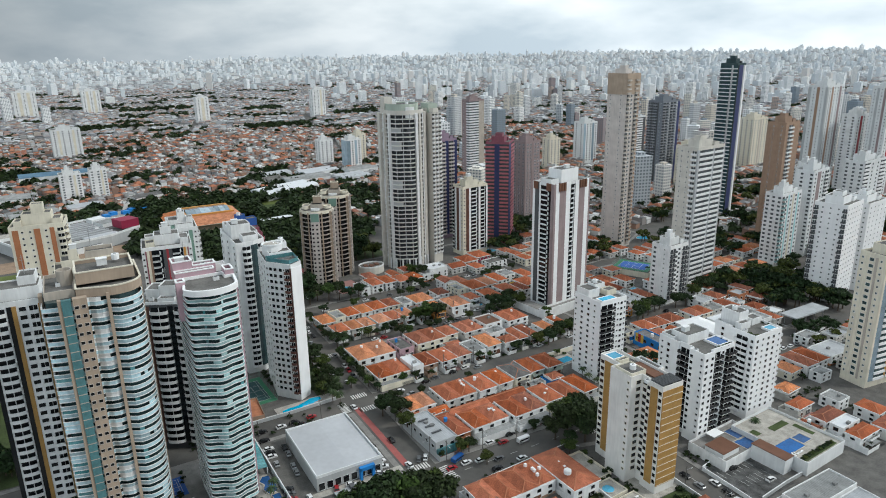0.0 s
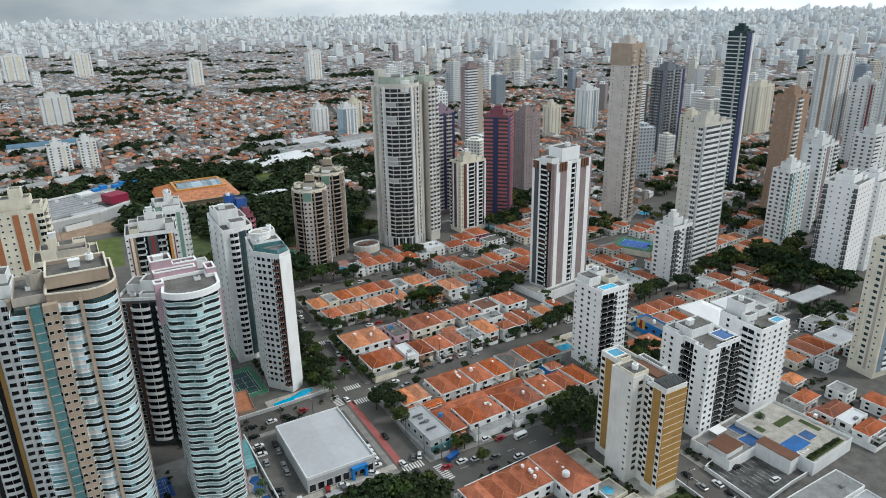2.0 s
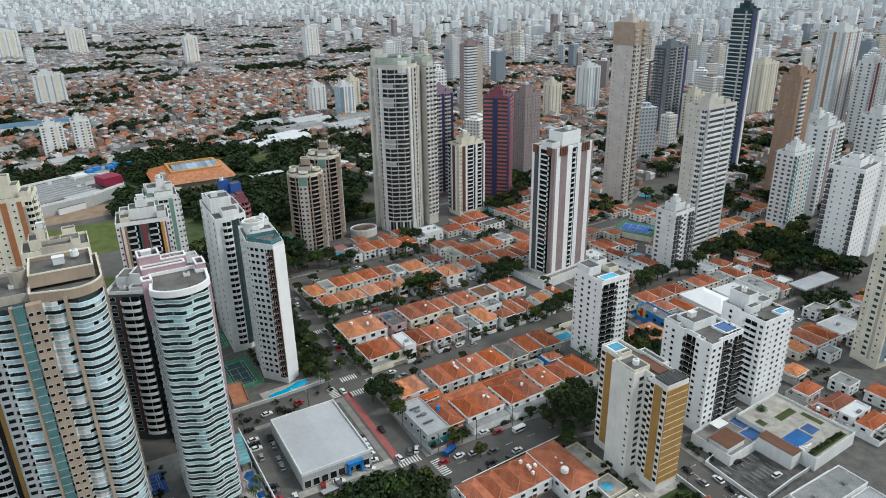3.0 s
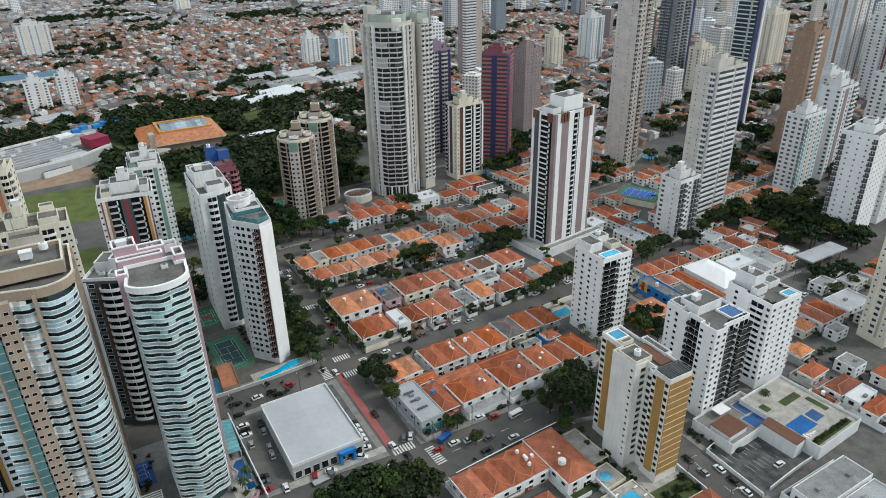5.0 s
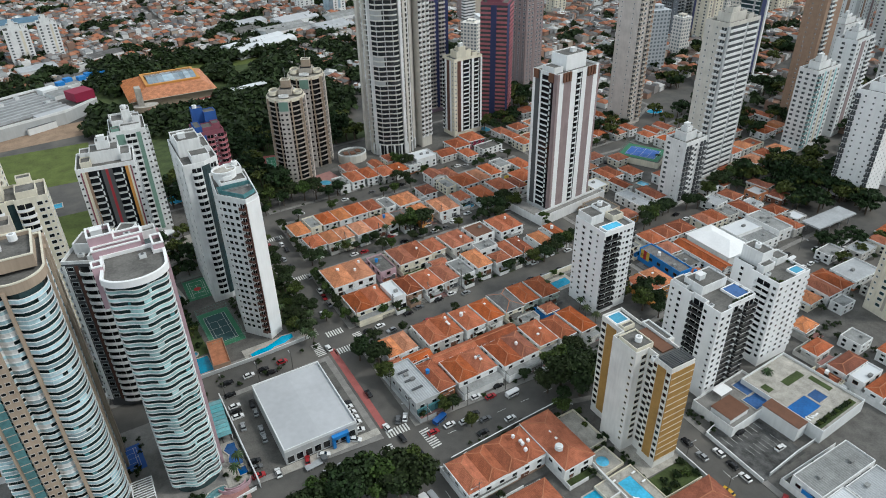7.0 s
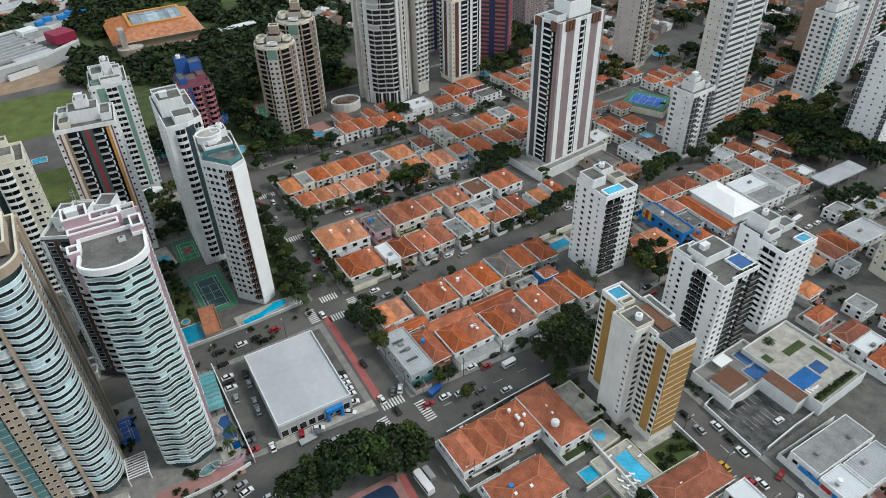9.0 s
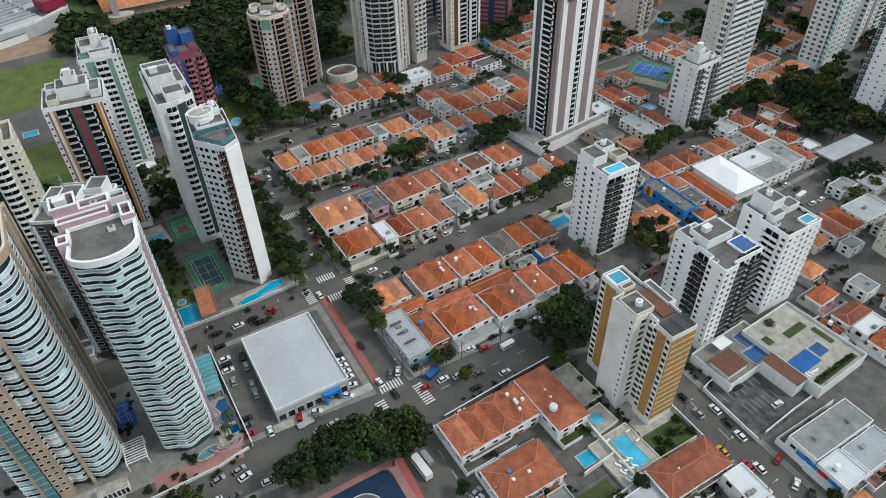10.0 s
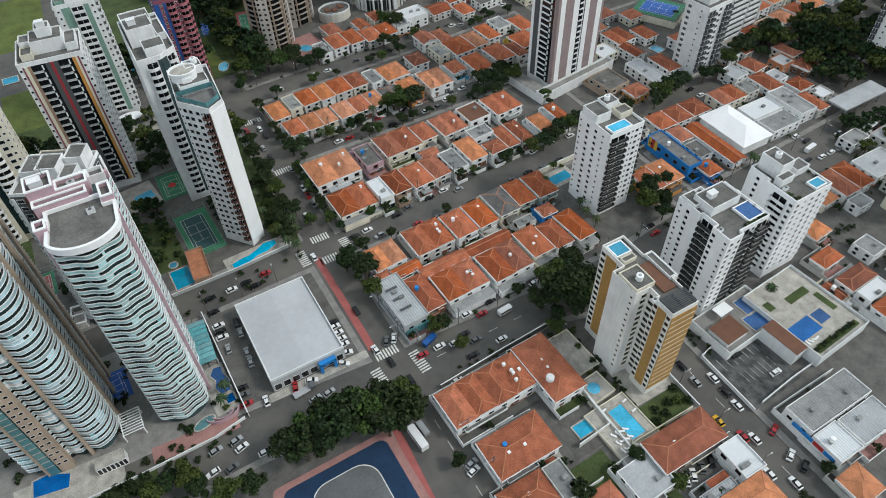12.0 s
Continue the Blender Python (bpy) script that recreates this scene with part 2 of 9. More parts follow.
def leaf_mat(name, color):
    m = bpy.data.materials.new(name)
    m.use_nodes = True
    n, l = m.node_tree.nodes, m.node_tree.links
    b = n["Principled BSDF"]
    b.inputs["Roughness"].default_value, b.inputs["Specular IOR Level"].default_value = 0.7, 0.2
    geo, rng, hsv, info = n.new("ShaderNodeNewGeometry"), n.new("ShaderNodeMapRange"), n.new("ShaderNodeHueSaturation"), n.new("ShaderNodeObjectInfo")
    rng.inputs["To Min"].default_value, rng.inputs["To Max"].default_value = 0.4, 1.5
    l.new(geo.outputs["Random Per Island"], rng.inputs["Value"])
    hue = n.new("ShaderNodeMapRange")
    hue.inputs["To Min"].default_value, hue.inputs["To Max"].default_value = 0.465, 0.52
    l.new(info.outputs["Random"], hue.inputs["Value"])
    l.new(hue.outputs["Result"], hsv.inputs["Hue"])
    hsv.inputs["Color"].default_value = (*color, 1)
    l.new(rng.outputs["Result"], hsv.inputs["Value"])
    l.new(hsv.outputs["Color"], b.inputs["Base Color"])
    MATS[name] = m


leaf_mat("leaves", (0.022, 0.039, 0.0125))
leaf_mat("light_leaves", (0.05, 0.078, 0.018))
leaf_mat("palm_leaves", (0.055, 0.085, 0.035))


def asphalt():
    m = mat("asphalt", (0.096, 0.092, 0.086), 0.9, 0.14, 3.0, 0.15, 0.0, 0.0, 0.9)
    n, l = m.node_tree.nodes, m.node_tree.links
    # worn, paler patches at the scale of a carriageway
    b, tc, no, ramp, mix = n["Principled BSDF"], n.new("ShaderNodeTexCoord"), n.new("ShaderNodeTexNoise"), n.new("ShaderNodeValToRGB"), n.new("ShaderNodeMix")
    no.inputs["Scale"].default_value, no.inputs["Detail"].default_value = 0.06, 7
    l.new(tc.outputs["Object"], no.inputs["Vector"])
    ramp.color_ramp.elements[0].position, ramp.color_ramp.elements[1].position = 0.42, 0.72
    l.new(no.outputs["Fac"], ramp.inputs["Fac"])
    mix.data_type = "RGBA"
    src = b.inputs["Base Color"].links[0].from_socket
    l.new(ramp.outputs["Color"], mix.inputs["Factor"])
    l.new(src, mix.inputs["A"])
    mix.inputs["B"].default_value = (0.15, 0.138, 0.123, 1)
    l.new(mix.outputs["Result"], b.inputs["Base Color"])


asphalt()


def island_mat(name, stops, rough=0.85, window=None, pane=(0.22, 0.25, 0.28)):
    """Colour by mesh island from a list of stops; window: (width, height) of panes laid out on the walls' UV map."""
    m = bpy.data.materials.new(name)
    m.use_nodes = True
    n, l = m.node_tree.nodes, m.node_tree.links
    b = n["Principled BSDF"]
    b.inputs["Roughness"].default_value, b.inputs["Specular IOR Level"].default_value = rough, 0.3
    geo, ramp = n.new("ShaderNodeNewGeometry"), n.new("ShaderNodeValToRGB")
    ramp.color_ramp.interpolation = "CONSTANT"
    els = ramp.color_ramp.elements
    els[0].position, els[0].color = 0, (*stops[0], 1)
    els[1].position, els[1].color = 1 / len(stops), (*stops[1], 1)
    for k, c in enumerate(stops[2:]):
        e = els.new((k + 2) / len(stops))
        e.color = (*c, 1)
    l.new(geo.outputs["Random Per Island"], ramp.inputs["Fac"])
    out = ramp.outputs["Color"]
    if window:
        uv, br, mix = n.new("ShaderNodeUVMap"), n.new("ShaderNodeTexBrick"), n.new("ShaderNodeMix")
        uv.uv_map = "wall"
        br.offset, br.inputs["Scale"].default_value = 0.0, 1.0
        br.inputs["Brick Width"].default_value, br.inputs["Row Height"].default_value = window
        br.inputs["Mortar Size"].default_value, br.inputs["Mortar Smooth"].default_value = 0.75, 0.1
        br.inputs["Color1"].default_value = br.inputs["Color2"].default_value = (0, 0, 0, 1)
        br.inputs["Mortar"].default_value = (1, 1, 1, 1)
        l.new(uv.outputs["UV"], br.inputs["Vector"])
        mix.data_type = "RGBA"
        mix.inputs["A"].default_value = (*pane, 1)
        l.new(br.outputs["Color"], mix.inputs["Factor"])
        l.new(out, mix.inputs["B"])
        out = mix.outputs["Result"]
    l.new(out, b.inputs["Base Color"])
    MATS[name] = m
    return m


island_mat("far_wall", [(0.60, 0.60, 0.59), (0.36, 0.32, 0.29), (0.72, 0.72, 0.71), (0.30, 0.28, 0.27), (0.46, 0.38, 0.31), (0.22, 0.22, 0.23), (0.76, 0.76, 0.75), (0.28, 0.18, 0.14), (0.40, 0.40, 0.41), (0.36, 0.22, 0.16)])
island_mat("far_roof", [(0.30, 0.125, 0.075), (0.36, 0.14, 0.075), (0.15, 0.14, 0.135), (0.33, 0.13, 0.07), (0.10, 0.10, 0.10), (0.30, 0.30, 0.30), (0.20, 0.10, 0.07), (0.38, 0.18, 0.11), (0.50, 0.50, 0.49), (0.16, 0.12, 0.10), (0.27, 0.115, 0.075), (0.21, 0.19, 0.18)])
island_mat("far_flat_roof", [(0.15, 0.145, 0.14), (0.26, 0.26, 0.26), (0.09, 0.09, 0.095), (0.48, 0.48, 0.48), (0.19, 0.155, 0.135), (0.62, 0.63, 0.63), (0.26, 0.14, 0.095), (0.22, 0.22, 0.23)])
# walls and roofs of the far carpet, greyed in colour to carry haze
island_mat("hazed_wall", [(0.50, 0.51, 0.52), (0.36, 0.35, 0.34), (0.60, 0.61, 0.62), (0.32, 0.32, 0.33), (0.46, 0.41, 0.36), (0.30, 0.31, 0.33)])
island_mat("hazed_roof", [(0.30, 0.19, 0.15), (0.30, 0.31, 0.32), (0.17, 0.17, 0.18), (0.32, 0.20, 0.15), (0.40, 0.41, 0.43), (0.21, 0.18, 0.17), (0.27, 0.25, 0.25), (0.52, 0.54, 0.55)])
# rim blocks paled to bluish grey, haze mixed into the wall colour
island_mat("hazed_rim_wall", [(0.56, 0.59, 0.61), (0.46, 0.48, 0.50), (0.64, 0.67, 0.69), (0.50, 0.50, 0.50), (0.58, 0.61, 0.63)])
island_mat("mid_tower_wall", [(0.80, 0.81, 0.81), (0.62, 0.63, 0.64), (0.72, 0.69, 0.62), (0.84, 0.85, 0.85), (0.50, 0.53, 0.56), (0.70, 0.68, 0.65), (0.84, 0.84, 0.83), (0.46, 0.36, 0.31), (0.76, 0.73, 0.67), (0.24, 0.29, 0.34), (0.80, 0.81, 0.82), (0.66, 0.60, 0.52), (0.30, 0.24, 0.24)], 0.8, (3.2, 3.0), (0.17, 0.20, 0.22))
# haze put into the colour: pale bluish walls and low-contrast panes
island_mat("hazed_tower_wall", [(0.82, 0.85, 0.86), (0.74, 0.77, 0.79), (0.80, 0.80, 0.78), (0.86, 0.88, 0.88), (0.66, 0.70, 0.73), (0.79, 0.81, 0.82), (0.84, 0.85, 0.85), (0.70, 0.67, 0.64), (0.82, 0.84, 0.85), (0.60, 0.65, 0.69)], 0.8, (3.4, 3.0), (0.52, 0.56, 0.59))


# ---- mesh building ----
class Shell:
    """Gathers boxes, prisms and faces, with their materials, into one mesh."""

    def __init__(self):
        self.v, self.f, self.m, self.names = [], [], [], []

    def slot(self, material):
        if material not in self.names:
            self.names.append(material)
        return self.names.index(material)

    def face(self, pts, material):
        k = len(self.v)
        self.v += [tuple(p) for p in pts]
        self.f.append(tuple(range(k, k + len(pts))))
        self.m.append(self.slot(material))

    def prism(self, pts, z0, z1, material, top=None, bottom=False):
        """A plan outline, anticlockwise, raised from z0 to z1."""
        k, n, s = len(self.v), len(pts), self.slot(material)
        self.v += [(p[0], p[1], z0) for p in pts] + [(p[0], p[1], z1) for p in pts]
        for i in range(n):
            j = (i + 1) % n
            self.f.append((k + i, k + j, k + n + j, k + n + i))
            self.m.append(s)
        self.f.append(tuple(range(k + n, k + 2 * n)))
        self.m.append(self.slot(top or material))
        if bottom:
            self.f.append(tuple(range(k + n - 1, k - 1, -1)))
            self.m.append(s)

    def box(self, x0, y0, z0, x1, y1, z1, material, top=None):
        self.prism([(x0, y0), (x1, y0), (x1, y1), (x0, y1)], z0, z1, material, top, True)

    def ring(self, pts, inner, z0, z1, material):
        """A wall between two outlines of as many points."""
        k, n, s = len(self.v), len(pts), self.slot(material)
        for z in (z0, z1):
            self.v += [(p[0], p[1], z) for p in pts] + [(p[0], p[1], z) for p in inner]
        for i in range(n):
            j = (i + 1) % n
            for quad in ((i, j, 2 * n + j, 2 * n + i), (n + j, n + i, 3 * n + i, 3 * n + j), (2 * n + i, 2 * n + j, 3 * n + j, 3 * n + i), (j, i, n + i, n + j)):
                self.f.append(tuple(k + q for q in quad))
                self.m.append(s)

    def add(self, other, matrix):
        k = len(self.v)
        self.v += [tuple(matrix @ Vector(p)) for p in other.v]
        self.f += [tuple(i + k for i in f) for f in other.f]
        slots = [self.slot(x) for x in other.names]
        self.m += [slots[i] for i in other.m]

    def mesh(self, name, smooth=False):
        me = bpy.data.meshes.new(name)
        # corners in one place become one vertex, so that what touches is one piece
        seen, index = {}, []
        for p in self.v:
            index.append(seen.setdefault((round(p[0], 3), round(p[1], 3), round(p[2], 3)), len(seen)))
        me.from_pydata(list(seen), [], [tuple(index[i] for i in f) for f in self.f])
        for x in self.names:
            me.materials.append(MATS[x])
        me.polygons.foreach_set("material_index", self.m)
        if smooth:
            me.polygons.foreach_set("use_smooth", [True] * len(me.polygons))
        me.update()
        return me


def thing(name, x, y, z=0.0, rot=0.0, label="", category="", group="", kind=""):
    """An Empty at a thing's base, which carries its parts."""
    ob = new(name)
    ob.matrix_world = pose(x, y, z, 0, 0, rot)
    ob.empty_display_size = 0.5
    return tagged(ob, label, category, group, kind)


def part(name, shell, parent, label="", at=None, kind="", smooth=False):
    """One mesh object under a thing or a part; shell may be a Shell or a ready mesh."""
    ob = new(name, shell.mesh(name, smooth) if isinstance(shell, Shell) else shell)
    ob.parent = parent
    if at is not None:
        ob.matrix_local = at
    return tagged(ob, label, "", "", kind)


def single(name, shell, label, category, group="", kind="", at=None):
    ob = new(name, shell.mesh(name))
    if at is not None:
        ob.matrix_world = at
    return tagged(ob, label, category, group, kind)


def rect(x0, y0, x1, y1):
    return [(x0, y0), (x1, y0), (x1, y1), (x0, y1)]


def inset(pts, d):
    """The outline moved inwards by d."""
    out, n = [], len(pts)
    for i in range(n):
        a, b, c = Vector(pts[i - 1]), Vector(pts[i]), Vector(pts[(i + 1) % n])
        u, w = (b - a).normalized(), (c - b).normalized()
        n1, n2 = Vector((-u.y, u.x)), Vector((-w.y, w.x))
        k = n1 + n2
        k = k / max(0.35, 1 + n1.dot(n2))
        out.append((b.x + d * k.x, b.y + d * k.y))
    return out

# ---- towers ----
PIECES = {}


def arc(cx, cy, rx, ry, a0, a1, n):
    return [(cx + rx * math.cos(radians(a0 + (a1 - a0) * i / n)), cy + ry * math.sin(radians(a0 + (a1 - a0) * i / n))) for i in range(n + 1)]


def window_piece(w, h, frame_mat, glass):
    key = ("window", round(w, 2), round(h, 2), frame_mat, glass)
    if key not in PIECES:
        s = Shell()
        t, loops = 0.09, []
        for a, y in ((t, 0.0), (t, -0.11), (0.0, -0.11), (0.0, -0.03)):
            loops.append([(-w / 2 - a, y, -a), (w / 2 + a, y, -a), (w / 2 + a, y, h + a), (-w / 2 - a, y, h + a)])
        for lo, hi in zip(loops, loops[1:]):
            for i in range(4):
                k = (i + 1) % 4
                s.face([lo[i], lo[k], hi[k], hi[i]], frame_mat)
        s.face(loops[3], glass)
        PIECES[key] = (s, s.mesh("window"))
    return PIECES[key]


def balcony_piece(w, depth, rail, slab, glass, round_front=False):
    key = ("balcony", round(w, 2), depth, rail, slab, glass, round_front)
    if key not in PIECES:
        s = Shell()
        if round_front:
            out = [(-w / 2, 0)] + [(w / 2 * math.sin(a), -depth * (0.35 + 0.65 * math.cos(a))) for a in [radians(x) for x in range(-90, 91, 20)]] + [(w / 2, 0)]
        else:
            out = [(-w / 2, 0), (-w / 2, -depth), (w / 2, -depth), (w / 2, 0)]
        s.prism(out, -0.18, 0.0, slab, "shaded_deck", True)
        inn = inset(out, 0.14)
        n = len(out)
        for i in range(n - 1):
            a, b, c, d = out[i], out[i + 1], inn[i + 1], inn[i]
            s.prism([a, b, c, d], 0.0, 1.05, rail)
        s.box(-w * 0.42, -0.04, 0.05, w * 0.42, 0.0, 2.25, glass)
        s.box(-w * 0.02, -0.09, 0.05, w * 0.02, 0.0, 2.25, slab)
        PIECES[key] = (s, s.mesh("balcony"))
    return PIECES[key]


STRIPS = {"Y": "ochre_tile", "O": "orange_paint", "N": "brown_brick", "D": "dark_brick", "G": "dark_glass", "T": "teal_glass", "M": "mauve_paint", "P": "purple_paint", "R": "maroon_paint",
          "W": "bright_paint", "V": "navy_paint", "E": "beige_paint", "B": "orange_brick", "K": "dark_grey_paint", "L": "pale_teal_glass", "F": "green_paint", "C": "cream_paint", "A": "grey_paint", "Q": "blue_glass", "X": "wine_paint", "J": "deep_blue_paint", "Z": "tower_glass"}


def facade(own, a, b, z0, fl, fh, spec, near, joined, style):
    """One side from a to b. spec: columns as letter and weight: w window, s small window, l wide window, b balcony, r round balcony, g glass band, i parapet band, p plain; capitals: strips of a colour."""
    a, b = Vector(a), Vector(b)
    length = (b - a).length
    if not spec or length < 0.5:
        return
    u = (b - a).normalized()
    turn = math.degrees(math.atan2(u.y, u.x))
    cols = [(c[0], float(c[1:] or 1)) for c in spec.split()]
    unit = length / sum(w for _, w in cols)
    x = 0.0
    for c, weight in cols:
        w = weight * unit
        mid = a + u * (x + w / 2)
        x += w
        base = pose(mid.x, mid.y, 0, 0, 0, turn)
        if c == "p":
            continue
        if c in STRIPS:
            s = Shell()
            s.box(-w / 2, -0.22, z0, w / 2, 0, z0 + fl * fh + style.get("rise", 0.0), STRIPS[c])
            part("wall_strip", s, own, "", base)
            continue
        glass, frame_mat = style.get("glass", "window_glass"), style.get("frame", "pale_grey_paint")
        for k in range(fl):
            z = z0 + k * fh
            if c in "wsl":
                ww, wh, up = {"w": (min(style.get("win", 1.9), w * 0.66), 1.35 if "win" not in style else 1.15, 0.9), "s": (min(0.8, w * 0.5), 0.8, 1.3), "l": (w * 0.8, 1.5, 0.85)}[c]
                shell, me = window_piece(ww, wh, frame_mat, glass)
                nm = "window"
            elif c in "br":
                shell, me = balcony_piece(w * 0.96, style.get("deep", 1.3), style.get("rail", "white_paint"), style.get("slab", "white_paint"), glass, c == "r")
                nm, up = "balcony", 0.1
            elif c == "d":
                key = ("dark_balcony", round(w, 2), round(fh, 2), style.get("rail", "white_paint"))
                if key not in PIECES:
                    s = Shell()
                    s.box(-w / 2, -0.06, 0, w / 2, 0, fh, "dark_glass")
                    s.box(-w * 0.48, -0.75, 0, w * 0.2, -0.06, 0.16, "white_paint")
                    s.box(-w * 0.48, -0.75, 0.16, w * 0.2, -0.66, 0.85, style.get("rail", "white_paint"))
                    s.box(w * 0.2, -0.3, 0.6, w * 0.3, -0.06, fh - 0.5, "pale_grey_paint")
                    PIECES[key] = (s, s.mesh("balcony"))
                shell, me = PIECES[key]
                nm, up = "balcony", 0.0
            elif c == "g":
                shell, me = window_piece(w * 0.97, 1.5, frame_mat, glass)
                nm, up = "window", 0.9
            else:
                tall = style.get("band", 1.4)
                key = ("band", round(w, 2), style.get("rail", "white_paint"), glass, tall)
                if key not in PIECES:
                    s = Shell()
                    s.box(-w / 2, -0.55, -0.2, w / 2, 0, tall, style.get("rail", "white_paint"))
                    s.box(-w / 2, -0.06, tall, w / 2, 0, 2.6, glass)
                    PIECES[key] = (s, s.mesh("parapet_band"))
                shell, me = PIECES[key]
                nm, up = "parapet_band", 0.2
            m = base @ pose(0, 0, z + up)
            if near:
                part(nm, me, own, "", m)
            else:
                joined.setdefault(nm, Shell()).add(shell, m)


def roof_set(own, pts, top, wall, roof, boxes, parapet=1.1):
    s = Shell()
    s.ring(pts, inset(pts, 0.3), top, top + parapet, wall)
    part("parapet", s, own)
    s = Shell()
    s.prism(inset(pts, 0.31), top - 0.05, top + 0.06, roof)
    part("roof_deck", s, own)
    for box in boxes:
        x0, y0, x1, y1, h, m = box[:6]
        s = Shell()
        outline = rect(x0, y0, x1, y1)
        s.prism(outline, top + 0.06, top + h, m)
        s.ring(outline, inset(outline, 0.25), top + h, top + h + 0.5, m)
        s.prism(inset(outline, 0.26), top + h, top + h + 0.06, "roof_felt")
        part("roof_house", s, own)


def plant_room(own, x, y, z, kind):
    """Small things on a tower's roof: tanks, plant boxes, masts."""
    s = Shell()
    if kind == "water_tank":
        s.prism(arc(x, y, 1.1, 1.1, 0, 324, 9), z, z + 1.7, "bright_paint")
        s.prism(arc(x, y, 0.5, 0.5, 0, 300, 5), z + 1.7, z + 1.95, "grey_paint")
    elif kind == "mast":
        s.prism(arc(x, y, 0.1, 0.1, 0, 270, 3), z, z + 6.5, "steel")
        s.box(x - 0.6, y - 0.05, z + 4.6, x + 0.6, y + 0.05, z + 4.7, "steel")
        s.box(x - 0.4, y - 0.05, z + 5.6, x + 0.4, y + 0.05, z + 5.7, "steel")
    elif kind == "air_conditioner":
        s.box(x - 0.9, y - 0.6, z, x + 0.9, y + 0.6, z + 1.1, "pale_grey_paint", "grey_paint")
        s.prism(arc(x, y, 0.42, 0.42, 0, 324, 9), z + 1.1, z + 1.2, "dark_grey_paint")
    else:
        s.box(x - 1.4, y - 1.0, z, x + 1.4, y + 1.0, z + 1.9, "pale_grey_paint", "roof_felt")
        s.box(x - 1.55, y - 1.15, z + 1.9, x + 1.55, y + 1.15, z + 2.1, "white_paint")
    return part(kind, s, own)


def tower(name, pts, h, fl, sides, wall, label, x=0.0, y=0.0, rot=0.0, near=False, roof="roof_felt", boxes=(), base=3.2, style=None, group="apartment towers", pool=None):
    """An apartment tower over a plan outline (anticlockwise, local metres): body, facade pieces, parapet and roof houses."""
    own = thing(name, x, y, 0, rot, label, "apartment tower", group)
    style = style or {}
    s = Shell()
    s.prism(pts, 0, h, wall)
    part("body", s, own)
    fh = (h - base - 0.6) / fl
    joined = {}
    for i, spec in enumerate(sides):
        # sides that look away from the town's middle stay joined
        e = Vector(pts[(i + 1) % len(pts)]) - Vector(pts[i])
        away = math.degrees(math.atan2(-e.x, e.y)) + rot
        nx, ny = math.cos(radians(away)), math.sin(radians(away))
        facade(own, pts[i], pts[(i + 1) % len(pts)], base, fl, fh, spec, near and ny < 0.3 and not (nx > 0.5 and x > 60), joined, style)
    for nm, shell in joined.items():
        part(nm, shell, own, "", None, "stuff")
    roof_set(own, pts, h, style.get("crown", wall), roof, boxes)
    xs, ys = [p[0] for p in pts], [p[1] for p in pts]
    mx, my, ex, ey = sum(xs) / len(xs), sum(ys) / len(ys), (max(xs) - min(xs)) / 2, (max(ys) - min(ys)) / 2
    rnd = random.Random(int(x * 7 + y * 3))
    if boxes:
        b = max(boxes, key=lambda q: q[4])
        plant_room(own, b[0] + (b[2] - b[0]) * rnd.uniform(0.3, 0.7), b[1] + (b[3] - b[1]) * rnd.uniform(0.4, 0.6), h + b[4] + 0.06, rnd.choice(("water_tank", "mast", "plant_box")))
    if near and boxes:
        for kind, fx, fy in (("air_conditioner", -0.55, -0.5), ("plant_box", 0.5, 0.55)):
            q = (mx + ex * fx, my + ey * fy)
            if not any(b[0] - 1.6 < q[0] < b[2] + 1.6 and b[1] - 1.2 < q[1] < b[3] + 1.2 for b in boxes) and not (pool and pool[0] - 2 < q[0] < pool[2] + 2 and pool[1] - 2 < q[1] < pool[3] + 2):
                plant_room(own, *q, h + 0.06, kind)
    if pool:
        x0, y0, x1, y1 = pool
        s = Shell()
        s.ring(rect(x0, y0, x1, y1), inset(rect(x0, y0, x1, y1), 0.4), h + 0.06, h + 0.9, "bright_paint")
        part("pool_rim", s, own)
        s = Shell()
        s.box(x0 + 0.4, y0 + 0.4, h + 0.06, x1 - 0.4, y1 - 0.4, h + 0.7, style.get("water", "pool_water"))
        part("pool_water", s, own)
    return own


# yellow and white tower beside the two pools
ochre = tower("apartment_tower", [(-4, -13), (5.3, -13), (5.3, -3), (7.3, -3), (7.3, 8), (4.3, 8), (4.3, 17), (-3.7, 17), (-3.7, 7.5), (-7.7, 7.5), (-7.7, -2.5), (-2.7, -2.5), (-2.7, -6), (-4, -6)],
      40, 14, ["Y5", "w w", "", "w w w", "", "w w", "p", "w Y1.6 w", "", "p3 s", "p w1.6", "w", "", "w Y1.6 w"], "warm_white_paint",
      "white and ochre apartment tower with tiled strips beside garden pools", 162.7, 150, 0, near=True, boxes=[(-7.3, -2.1, -0.6, 5.6, 1.6, "cream_paint"), (-3, 8, 1.5, 10, 1.2, "cream_paint"), (4.4, -2.6, 6.9, 7.6, 0.9, "pale_grey_paint")], pool=(-3, 11, 2.5, 16.2), style={"frame": "cream_paint"})
own = thing("roof_pergola", 162.7, 150, 40.1, 0, "dark louvred pergola and brown deck on the tower roof", "pergola")
s = Shell()
s.box(-0.2, -5.6, 0, 4.2, 5.6, 0.5, "wood_deck")
part("roof_floor", s, own)
for k in range(10):
    s = Shell()
    s.box(-3.6, -12.6 + k * 0.55, 1.4, 5.0, -12.35 + k * 0.55, 1.6, "dark_grey_paint")
    part("slat", s, own)
for x in (-3.5, 0.7, 4.9):
    s = Shell()
    s.box(x - 0.1, -12.6, 0.0, x + 0.1, -7.4, 1.4, "dark_grey_paint")
    part("beam", s, own)
